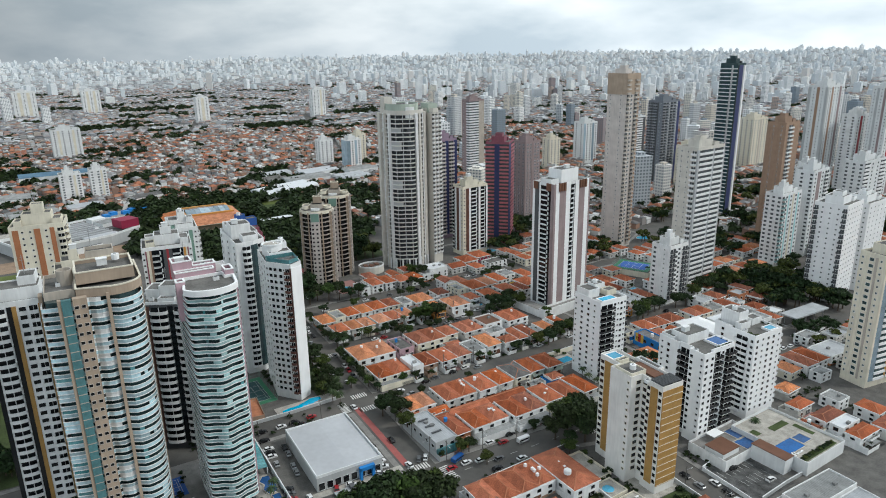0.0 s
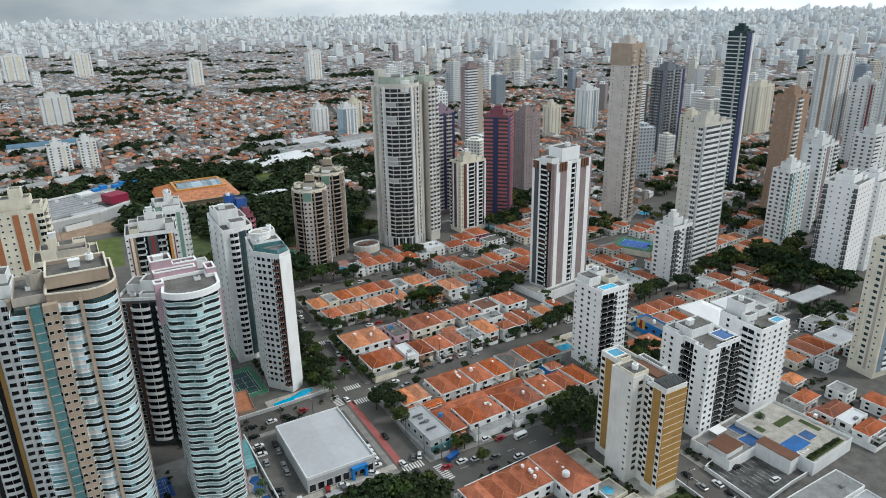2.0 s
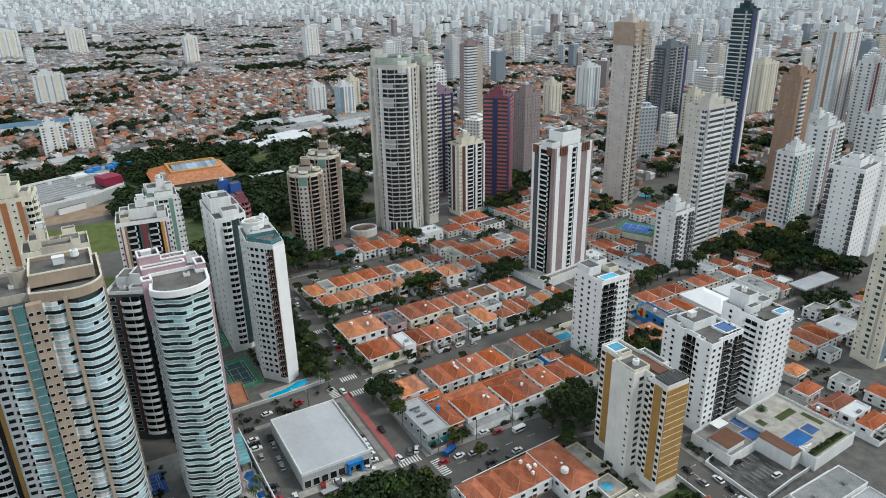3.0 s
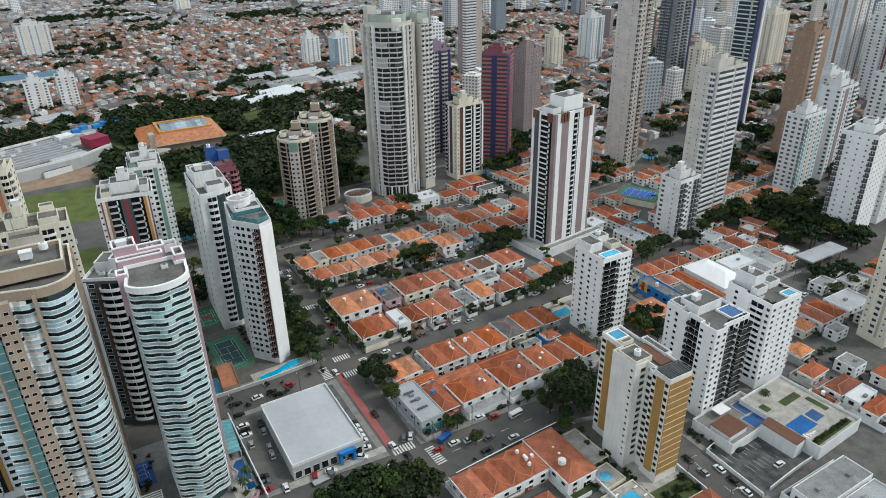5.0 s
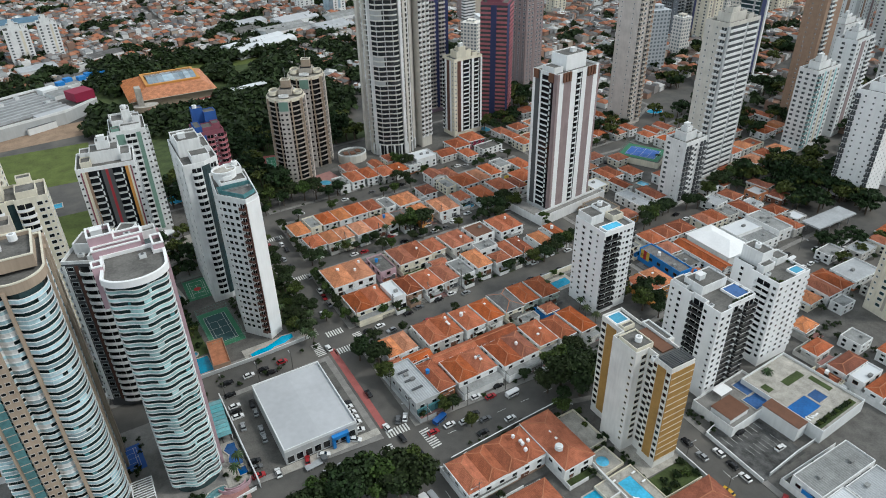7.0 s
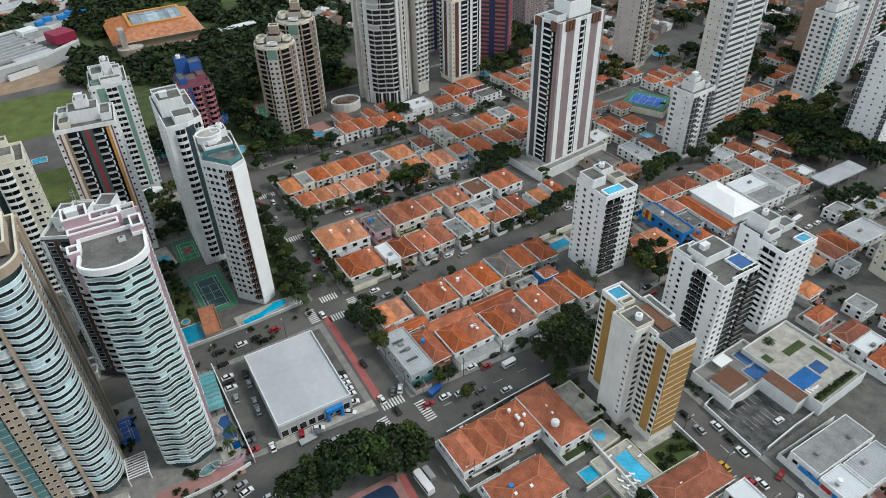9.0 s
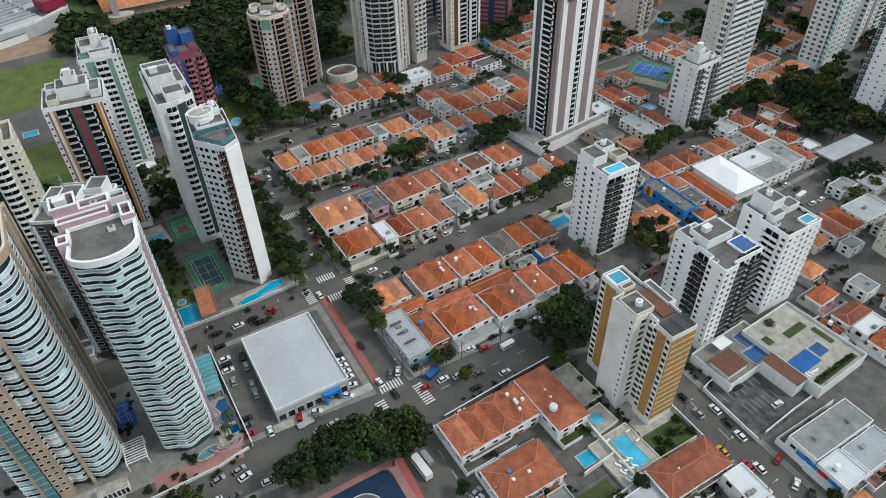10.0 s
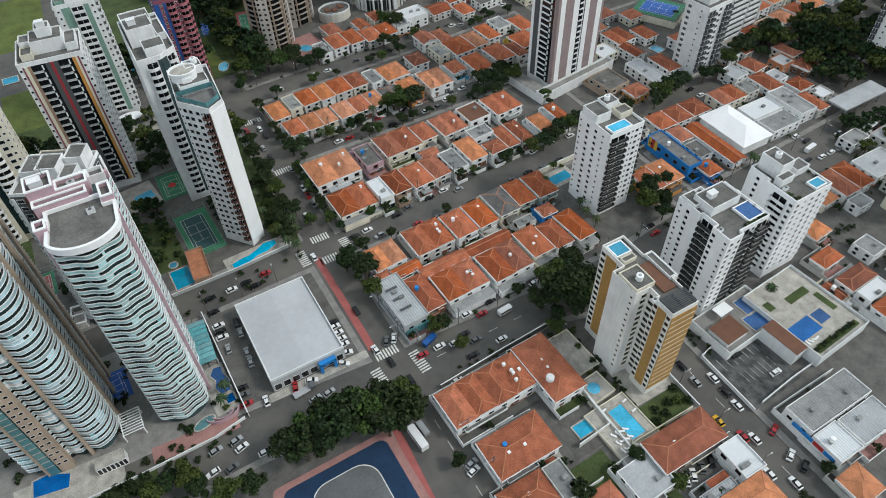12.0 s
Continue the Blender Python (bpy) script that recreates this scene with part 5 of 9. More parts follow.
    if k % 2 == 1:
        s = Shell()
        s.box(-w * 0.1, d / 2 + 0.02, 0, w / 2, d / 2 + rear - 0.3, 2.7, wall, ("fibre_roof", "brown_roof_tile", "roof_felt")[k % 3])
        part("lean_to", s, own)
    if k % 9 == 2:
        s = Shell()
        s.prism(arc(-w * 0.2, d * 0.1, 0.75, 0.75, 0, 315, 7), h + 0.9, h + 2.6, "blue_paint" if k % 2 else "bright_paint")
        part("water_tank", s, own)
    if annex:
        s = Shell()
        s.box(-w / 2, -d / 2 - annex, 0, w / 2, -d / 2 - 0.02, 2.9, wall, "fibre_roof")
        part("garage", s, own)
    return own


# terraces between the two streets
for a in ((114, 228, 13, 12, 3, 5.5, "hip", "pale_roof_tile"), (132, 227.8, 16, 14.5, 2, 6.0, "hip", "roof_tile", None, 3), (145.6, 228, 9.4, 14, 3, 5.8, "hip", "roof_tile", None, 1), (155.3, 228.6, 8.6, 14, 3, 5.8, "hip", "roof_tile", None, 1),
          (166, 230.2, 9.7, 14.5, 2, 5.5, "hip", "grey_roof_tile"), (175.2, 231, 8.2, 13.7, 0, 5.5, "hip", "roof_tile", "sage_paint"), (185, 230.8, 9.2, 14, 1, 5.5, "hip", "roof_tile", "sage_paint"),
          (130.8, 213.4, 19.3, 5.4, 2, 5.0, "gable", "roof_tile"), (150, 214, 19, 5.4, 2, 5.0, "gable", "brown_roof_tile"), (150, 203, 17, 14.6, 3, 6.0, "hip", "brown_roof_tile", "white_paint", 1, 3), (131.5, 203.4, 17.4, 13.5, 2, 6.0, "hip", "roof_tile", "white_paint", 4, 4),
          (117.8, 205.4, 8.6, 16.7, 3, 5.2, "hip", "brown_roof_tile", "orange_brick"), (164.6, 205.8, 9.2, 14.3, 2, 5.6, "hip", "roof_tile", None, 2, 3), (173.6, 204.8, 8.2, 13.6, 2, 5.6, "hip", "roof_tile"), (183, 205, 8.2, 15.5, 4, 5.6, "hip", "roof_tile", None, 0, 3),
          (118, 218.6, 11, 5, 4, 4.5, "gable", "roof_tile"), (109.5, 220.2, 5.4, 4.6, 4, 4.0, "hip", "roof_tile"), (168.5, 217, 9, 5, 2, 4.2, "flat", "fibre_roof"), (179, 217.5, 7, 6, 2, 4.8, "hip", "roof_tile", "blue_paint")):
    house(*a)
shop = house(109.2, 206, 10.4, 23, 3, 6.2, "sheet", "metal_roof", "grey_paint", 1, 0, "grey shop building with pale ribbed sheet roof")
for k in range(4):
    s = Shell()
    s.box(-4.7 + k * 2.4, -11.9, 0.1, -2.5 + k * 2.4, -11.3, 3.4, "teal_glass")
    part("pane", s, shop)
for k in range(3):
    s = Shell()
    s.box(-2.6, -5 + k * 5, 6.0, 1.6, -4.2 + k * 5, 6.35, "dark_grey_paint")
    part("roof_slot", s, shop)
# garden block
for a in ((117, 283.6, 20.5, 17, 2, 6.2, "hip", "pale_roof_tile", "white_paint", 2), (116.4, 261.6, 17, 15, 2, 5.8, "hip", "roof_tile", "cream_paint", 1, 3), (128, 260, 6.6, 13, 3, 7.0, "flat", "white_roof", "white_paint"), (136, 262, 8.2, 13.6, 3, 5.6, "hip", "brown_roof_tile", "brown_brick"),
          (145.3, 261.4, 9.6, 14, 4, 5.6, "hip", "roof_tile", None, 1), (154.2, 262.2, 8.0, 14, 4, 5.6, "hip", "roof_tile"), (163, 262, 8.0, 14, 3, 5.4, "flat", "fibre_roof", None, 1), (148.2, 284.6, 17.5, 15.5, 3, 6.2, "hip", "roof_tile", "cream_paint", 1),
          (161.6, 285.6, 8, 12, 4, 5.6, "hip", "roof_tile"), (133.4, 283.4, 8.6, 15, 3, 5.6, "flat", "roof_felt", "pink_paint", 1), (174, 285, 13, 14.6, 4, 5.6, "hip", "roof_tile", None, 1), (172.9, 264.2, 8.6, 15, 3, 5.8, "hip", "pale_roof_tile"),
          (182.5, 259.8, 8.6, 8, 3, 6.0, "hip", "roof_tile"), (190.4, 263.8, 6.2, 14.8, 2, 5.6, "hip", "roof_tile"), (197.4, 264.2, 6.4, 14.8, 2, 5.6, "hip", "brown_roof_tile", None, 1), (187.6, 286, 12, 13, 4, 5.8, "flat", "wood_deck", "white_paint"),
          (202.6, 285.8, 14.4, 15, 4, 5.8, "hip", "roof_tile", "white_paint", 1), (209.6, 263.8, 7.6, 13, 2, 5.4, "hip", "pale_roof_tile"), (220.6, 267, 6.0, 14, 2, 5.0, "hip", "roof_tile", "white_paint"), (157.2, 272.6, 8, 6, 3, 4.0, "gable", "roof_tile"), (182, 271.5, 11, 8, 3, 6.4, "flat", "fibre_roof", "white_paint", 2)):
    house(*a)
# pale rows, their sunlit tone put into the tile colour
for a in ((111.5, 334.4, 8.2, 13.6, 4, 5.6, "hip", "pale_roof_tile"), (114.2, 318.6, 8.4, 11.6, 4, 5.6, "hip", "roof_tile"), (122.2, 318.8, 7.4, 12, 4, 5.6, "hip", "pale_roof_tile"), (129.6, 319, 6.8, 12, 4, 5.6, "hip", "pale_roof_tile"),
          (138.2, 319, 8.2, 12.4, 4, 5.8, "hip", "pale_roof_tile"), (146.4, 319.4, 7.8, 12.4, 4, 5.8, "hip", "roof_tile"), (154, 319.6, 7.0, 12.4, 4, 5.8, "hip", "pale_roof_tile"), (162.6, 319.6, 8.6, 13, 4, 5.6, "hip", "grey_roof_tile"),
          (127.4, 337.4, 8.6, 12.6, 4, 5.8, "hip", "roof_tile"), (135.6, 337.4, 7.6, 12.8, 4, 5.8, "hip", "pale_roof_tile"), (144.2, 338.2, 9.2, 12.8, 4, 5.8, "hip", "roof_tile"), (153, 338.4, 8, 12.4, 2, 5.8, "hip", "brown_roof_tile"),
          (171.8, 335.8, 13, 13.6, 4, 5.8, "hip", "pale_roof_tile"), (173, 320.4, 9.4, 13.6, 2, 5.4, "hip", "pale_roof_tile", "orange_paint"), (186.6, 319.6, 13, 15.4, 1, 5.8, "hip", "pale_roof_tile"), (187.5, 339.8, 9, 11, 2, 5.4, "hip", "brown_roof_tile"), (119.6, 337, 6.6, 12.6, 4, 5.6, "flat", "fibre_roof", "cream_paint"),
          (161.4, 337, 6.6, 12.6, 4, 5.4, "flat", "fibre_roof"), (181, 331, 7, 5, 3, 4.6, "flat", "fibre_roof", "white_paint")):
    house(*a)
# upper rows
for a in ((159.6, 376.4, 8.6, 13.6, 4, 5.8, "hip", "roof_tile", "white_paint"), (168.6, 376.6, 8.2, 14.6, 4, 5.8, "hip", "roof_tile"), (178, 374, 8.8, 13, 4, 5.6, "hip", "roof_tile"), (187, 374.4, 9, 12.6, 4, 5.6, "hip", "roof_tile", None, 1), (211.6, 339.4, 12, 15, 4, 5.6, "hip", "roof_tile"), (222, 340.4, 8, 14.4, 4, 5.6, "hip", "pale_roof_tile"),
          (231.6, 343.6, 8, 15, 3, 5.6, "hip", "roof_tile"), (225.6, 323.2, 10.6, 15, 4, 5.6, "hip", "roof_tile"), (243.8, 327, 12, 14, 5, 5.6, "hip", "roof_tile", "yellow_paint"), (211.6, 321, 10, 15.4, 2, 5.6, "hip", "roof_tile"), (222.4, 380, 12, 11, 4, 5.0, "gable", "brown_roof_tile"),
          (150.6, 374, 7, 13, 4, 5.4, "flat", "fibre_roof", "white_paint"), (206.6, 380, 15, 12, 4, 7.0, "flat", "white_roof", "white_paint", 1), (234.8, 321, 6.6, 13.6, 3, 5.6, "hip", "brown_roof_tile"), (242, 348, 9, 12, 4, 5.2, "flat", "fibre_roof"), (252, 342, 9, 14, 4, 5.4, "hip", "roof_tile"), (201, 341, 7, 12, 4, 5.2, "flat", "fibre_roof"),
          (197, 377, 9, 12, 4, 5.6, "flat", "fibre_roof"), (236, 388, 12, 14, 4, 5.4, "hip", "brown_roof_tile", "white_paint"), (249, 392, 12, 14, 4, 5.6, "hip", "roof_tile", "magenta_paint"), (252, 376, 16, 10, 6, 4.5, "flat", "roof_felt", "white_paint")):
    house(*a)
# near block south of the front street
house(115.4, 161, 29.6, 14, 2, 6.4, "hip", "roof_tile", "white_paint", 5, 0, "long white house with terracotta hipped roofs and skylights")
house(136.6, 158, 12.2, 23, 2, 6.4, "hip", "roof_tile", "white_paint", 2, 0, "white house with a large bright terracotta roof and round tank")
house(114, 141, 21, 13.4, 1, 5.8, "hip", "roof_tile", "white_paint", 2)
house(107.5, 127, 15, 10, 1, 5.6, "hip", "roof_tile", "plaster", 1)
house(118.5, 126, 7, 12, 1, 5.8, "flat", "fibre_roof", "plaster", 2)
house(156, 118, 23.4, 11, 0, 5.8, "hip", "brown_roof_tile", "cream_paint", 2)
house(139.6, 115, 13, 12, 2, 4.6, "flat", "metal_roof", "white_paint")
house(125.7, 115, 9.3, 9, 2, 4.6, "hip", "roof_tile")
house(166.6, 106, 8.6, 11.6, 0, 5.2, "flat", "white_roof", "white_paint", 1)
house(160, 95.8, 16, 9, 0, 5.4, "hip", "pale_roof_tile")
house(154.5, 102.3, 12.5, 3.6, 0, 3.4, "sheet", "metal_roof", "grey_paint")
# south-east block
for a in ((241, 133.6, 4.4, 8, 3, 3.6, "gable", "brown_roof_tile"), (250.5, 133.4, 14, 7, 3, 5.8, "hip", "brown_roof_tile"), (250, 145, 11, 6.4, 4, 5.2, "hip", "roof_tile"), (251, 126.6, 13, 6, 3, 5.6, "flat", "white_roof", "white_paint"), (250.5, 119.6, 13.6, 6.4, 3, 5.6, "hip", "roof_tile"), (286.2, 169.4, 9, 14.4, 1, 6, "hip", "roof_tile", "white_paint"), (295, 169.8, 8.8, 14.4, 1, 6, "hip", "roof_tile", "white_paint"),
          (258.6, 156.6, 10, 7, 5, 4.6, "hip", "pale_roof_tile"), (286, 158.4, 9, 6.6, 2, 4.6, "flat", "fibre_roof", "white_paint"), (311.5, 169.6, 19, 13, 0, 5, "flat", "metal_roof"), (266, 118, 14, 7, 4, 5.2, "hip", "brown_roof_tile"), (268, 141, 9, 9, 4, 5.0, "flat", "fibre_roof"), (276, 168.6, 9, 10, 4, 4.8, "hip", "pale_roof_tile", "cream_paint"),
          (188.6, 84, 9.4, 9, 2, 5.0, "hip", "pale_roof_tile"), (272, 128, 9, 10, 4, 5.4, "hip", "roof_tile"), (310, 158, 14, 8, 3, 4.8, "flat", "roof_felt")):
    house(*a)
house(201.6, 105.6, 27, 10.4, 1, 6.4, "sheet", "fibre_roof", "white_paint", 1, 0, "warehouse with weathered pale ribbed sheet roof")
house(206.4, 95.4, 16.4, 10, 1, 5.8, "sheet", "metal_roof", "white_paint", 0, 0, "warehouse with grey ribbed sheet roof")
house(192.8, 95.2, 10.2, 10.4, 1, 6.2, "sheet", "white_roof", "white_paint", 0, 0, "shop with a stained white ribbed sheet roof")
# east block
for a in ((233.6, 210.8, 9.2, 13.4, 1, 5.0, "hip", "pale_roof_tile", "orange_paint", 1), (224.6, 210.4, 8.8, 13, 1, 4.8, "hip", "roof_tile", "orange_paint"), (255.6, 237.4, 9.6, 11, 0, 5.4, "hip", "roof_tile"), (265.2, 237.4, 9.6, 11, 0, 5.4, "hip", "roof_tile"), (275.4, 237.4, 10.4, 11, 0, 5.4, "hip", "brown_roof_tile"),
          (256.4, 226.2, 7.6, 9.4, 0, 5.0, "hip", "roof_tile"), (265, 214, 8, 29, 0, 4.9, "gable", "roof_tile"), (256, 214.6, 8, 11, 0, 4.4, "flat", "roof_felt", "grey_paint"), (251, 203.4, 8, 8.2, 1, 4.6, "hip", "roof_tile", "blue_paint"), (299.2, 220.8, 18.6, 10.6, 0, 5.6, "flat", "white_roof", "white_paint"), (298.8, 209.9, 17.4, 10.4, 0, 5.5, "sheet", "fibre_roof", "white_paint"), (314.6, 217, 10.6, 20.4, 0, 6.4, "flat", "fibre_roof", "white_paint", 2), (323.4, 212.6, 6.8, 13.6, 0, 5.6, "hip", "roof_tile"),
          (295, 236.6, 15.6, 11.4, 0, 5.4, "hip", "roof_tile"), (318.2, 235, 9.4, 14, 0, 5.4, "hip", "brown_roof_tile"), (307.6, 236.4, 8, 10, 0, 5, "flat", "fibre_roof"),
          (327, 236, 7, 9, 4, 5.0, "flat", "metal_roof"), (331, 226, 10, 9, 2, 4.6, "hip", "brown_roof_tile"), (334, 216, 9, 8, 2, 4.6, "flat", "white_roof"), (256.6, 274.4, 13.6, 15, 6, 5.6, "flat", "roof_felt", "tan_paint"), (263, 262, 10, 9, 4, 4.6, "hip", "roof_tile", "orange_paint"), (287.4, 304, 13, 14, 4, 5.4, "hip", "roof_tile", "white_paint"),
          (289.4, 272, 8.4, 15, 2, 5.6, "hip", "brown_roof_tile", "white_paint"), (277.4, 271, 9.4, 22, 2, 5.0, "sheet", "metal_roof", "white_paint"), (272, 297, 12, 11, 4, 4.8, "flat", "white_roof", "cream_paint"), (301, 300, 9, 12, 4, 5.0, "hip", "roof_tile"), (282, 318, 12, 10, 4, 5.0, "hip", "pale_roof_tile"), (272, 329, 11, 9, 4, 5.0, "hip", "roof_tile"), (296, 327, 11, 9, 4, 5.0, "hip", "roof_tile"), (308, 318, 10, 9, 4, 5.0, "hip", "roof_tile")):
    house(*a)
for a in ((338, 243, 10, 9, 4, 6.0, "flat", "metal_roof", "orange_brick"), (347, 236, 10, 9, 12, 4.6, "hip", "brown_roof_tile", "wood_deck"), (243, 238, 8, 8, 3, 4.6, "flat", "fibre_roof", "cream_paint"), (318, 186, 12, 8, 4, 4.6, "flat", "fibre_roof"), (332, 180, 14, 9, 4, 4.8, "sheet", "metal_roof")):
    house(*a)
house(245.6, 218.4, 8, 25.4, 0, 6.6, "flat", "grey_roof_tile", "blue_paint", 0, 0, "bright blue shop building with grey roof and coloured stripes")

# scattered houses towards the avenue
g = random.Random(77)
for x0, y0, x1, y1, n in ((342, 270, 404, 276, 5), (342, 286, 400, 292, 5), (346, 304, 404, 312, 5), (346, 322, 404, 330, 5), (274, 352, 330, 356, 5), (276, 372, 336, 378, 5), (280, 392, 340, 398, 5), (300, 412, 330, 420, 2), (410, 300, 440, 305, 2), (408, 322, 446, 330, 3), (410, 345, 452, 350, 3), (270, 60, 330, 64, 4), (350, 180, 420, 184, 5), (346, 162, 410, 168, 5), (342, 140, 400, 146, 4)):
    for k in range(n):
        house(x0 + (x1 - x0) * (k + 0.5) / n + g.uniform(-0.6, 0.6), y0 + (y1 - y0) * (k + 0.5) / n, (x1 - x0) / n - 1.2, 11, 5, g.uniform(4.6, 6), g.choice(("hip", "hip", "hip", "flat")), g.choice(("roof_tile", "brown_roof_tile", "pale_roof_tile", "roof_tile")))

# the rest of the lots in the eastern blocks
TAKEN = [(280.5, 217, 9, 14), (300, 215, 10, 12), (315, 217, 6, 11), (247, 298, 27, 21), (354 + 8, 370, 11, 11), (341, 281, 19, 11), (305, 267, 11, 9), (305, 147, 14, 9), (207, 416, 25, 20), (256, 414, 14, 9), (326, 316, 17, 18), (420, 281, 15, 9), (395, 220, 16, 12), (427, 224, 16, 11), (342, 206, 22, 8), (305, 427, 16, 18), (300, 289, 6, 6), (392, 372, 10, 9), (271, 408, 7, 8), (462, 308, 14, 10), (465, 283, 15, 10), (265, 214, 5, 16), (246, 218, 5, 14)]


def fill(x0, y0, x1, y1, rot, seed):
    """Houses on the lots of a block that are still free."""
    r = random.Random(seed)
    y = y0 + 6.5
    while y < y1 - 5:
        x = x0 + 4.5
        while x < x1 - 4:
            w, d = r.uniform(7.2, 9.8), r.uniform(10, 13)
            ok = all(abs(x - a) > w / 2 + p + 0.3 or abs(y - b) > d / 2 + q + 0.3 for a, b, _, p, q in SPOTS) and all(abs(x - a) > w / 2 + p or abs(y - b) > d / 2 + q for a, b, p, q in TAKEN)
            if ok:
                roof = r.choice(("hip", "hip", "hip", "hip", "gable", "gable", "hip", "flat"))
                house(x, y, w, d, rot, r.uniform(4.6, 6.2), roof, r.choice(("fibre_roof", "roof_felt", "metal_roof")) if roof in ("flat", "sheet") else r.choice(("roof_tile", "roof_tile", "brown_roof_tile", "pale_roof_tile")))
                x += w + 0.6
            else:
                x += 1.5
        y += 3.0


fill(300, 236, 356, 258, 8, 10)
fill(266, 256, 338, 336, 5, 1)
fill(268, 344, 352, 400, 5, 2)
fill(340, 290, 402, 346, 5, 3)
fill(240, 198, 344, 234, 4, 4)
fill(256, 60, 336, 134, 3, 5)
fill(340, 96, 420, 196, 5, 6)
fill(196, 318, 262, 360, 4, 7)
fill(158, 366, 260, 398, 4, 8)
fill(404, 286, 448, 352, 5, 9)

# ---- trees ----
def leaf_cloud(rng, blobs, n, size):
    """Small bent leaf clumps over the shells of several blobs: points and quads."""
    v, f = [], []
    for bx, by, bz, r in blobs:
        for _ in range(n):
            d = rng.normal(size=3)
            d[2] = abs(d[2]) * 0.9 if rng.random() < 0.8 else d[2]
            d /= np.linalg.norm(d)
            c = np.array((bx, by, bz)) + d * r * (rng.uniform(0.4, 1.12)) * np.array((1, 1, 0.8))
            nrm = d + rng.normal(size=3) * 0.45
            nrm /= np.linalg.norm(nrm)
            t = np.cross(nrm, rng.normal(size=3))
            t /= np.linalg.norm(t)
            b = np.cross(nrm, t)
            s1, s2 = size * rng.uniform(0.6, 1.3), size * rng.uniform(0.5, 1.0)
            k = len(v)
            v += [tuple(c - t * s1 - b * s2), tuple(c + t * s1 * 0.8 - b * s2 * 1.1), tuple(c + t * s1 + b * s2), tuple(c - t * s1 * 0.7 + b * s2 * 0.9)]
            f.append((k, k + 1, k + 2, k + 3))
    return v, f


def trunk_shell(rng, h, r, limbs):
    s = Shell()
    def limb(p, q, r0, r1):
        p, q = Vector(p), Vector(q)
        u = (q - p).normalized()
        a = u.orthogonal().normalized()
        b = u.cross(a)
        ring = lambda c, rr: [c + (a * math.cos(t) + b * math.sin(t)) * rr for t in (0, 1.05, 2.09, 3.14, 4.19, 5.24)]
        lo, hi = ring(p, r0), ring(q, r1)
        for i in range(6):
            s.face([lo[i], lo[(i + 1) % 6], hi[(i + 1) % 6], hi[i]], "bark")
    limb((0, 0, 0), (0, 0, h), r, r * 0.6)
    for x, y, z in limbs:
        limb((0, 0, h * 0.85), (x, y, z), r * 0.55, r * 0.15)
    return s


TREES = []
for k in range(7):
    rng = np.random.default_rng(20 + k)
    blobs = [(0, 0, 5.6, 2.0)]
    for j in range(9 + k % 3):
        a = j * 2.4 + rng.uniform(-0.3, 0.3)
        rad = rng.uniform(1.0, 3.0)
        blobs.append((rad * math.cos(a), rad * math.sin(a), rng.uniform(3.9, 6.2), rng.uniform(0.8, 1.5)))
    v, f = leaf_cloud(rng, blobs, 215, 0.245)
    me = bpy.data.meshes.new("crown")
    me.from_pydata(v, [], f)
    me.materials.append(MATS["light_leaves" if k in (2, 5) else "leaves"])
    t = trunk_shell(rng, 3.2, 0.28, [(b[0] * 0.7, b[1] * 0.7, b[2] - 0.3) for b in blobs[1:5]]).mesh("trunk")
    TREES.append((t, me))


def palm_meshes():
    v, f = [], []
    rng = np.random.default_rng(5)
    for j in range(18):
        a, lift = j * 2.39996, 0.9 - 0.06 * j
        prev = None
        for i in range(6):
            t = i / 5
            r, z = 3.0 * t, 8 + 2.0 * lift * t - 2.4 * t * t
            w = 0.42 * math.sin(0.35 + 2.6 * t)
            c = np.array((r * math.cos(a), r * math.sin(a), z))
            side = np.array((-math.sin(a), math.cos(a), 0)) * w
            k = len(v)
            v += [tuple(c - side + (0, 0, -w * 0.5)), tuple(c), tuple(c + side + (0, 0, -w * 0.5))]
            if prev is not None:
                f += [(prev, prev + 1, k + 1, k), (prev + 1, prev + 2, k + 2, k + 1)]
            prev = k
    me = bpy.data.meshes.new("fronds")
    me.from_pydata(v, [], f)
    me.materials.append(MATS["palm_leaves"])
    return trunk_shell(rng, 8.2, 0.2, []).mesh("trunk"), me


PALM = palm_meshes()
tree_count = [0]


def tree(x, y, size=1.0, z=0.1, palm=False):
    k = tree_count[0]
    tree_count[0] += 1
    t, c = PALM if palm else TREES[k % 7]
    label = "tall palm with drooping green fronds" if palm else ("leafy lighter green street tree" if k % 7 in (2, 5) else "dense dark green street tree")
    own = thing("palm_tree" if palm else "tree", x, y, z, k * 67.0, label, "palm" if palm else "tree", "street trees")
    own.scale = (size, size, size * (0.92 + 0.16 * ((k * 37) % 10) / 10))
    part("trunk", t, own)
    part("fronds" if palm else "crown", c, own)


GROVES = []


def grove(x0, y0, x1, y1, n, lo, hi, seed):
    """Trees that stand too thick to count; they are joined further down."""
    r = random.Random(seed)
    for _ in range(n):
        q = r.uniform(lo, hi)
        GROVES.append((r.uniform(x0, x1), r.uniform(y0, y1), q, q, q * r.uniform(0.85, 1.1), r.uniform(0, 6)))


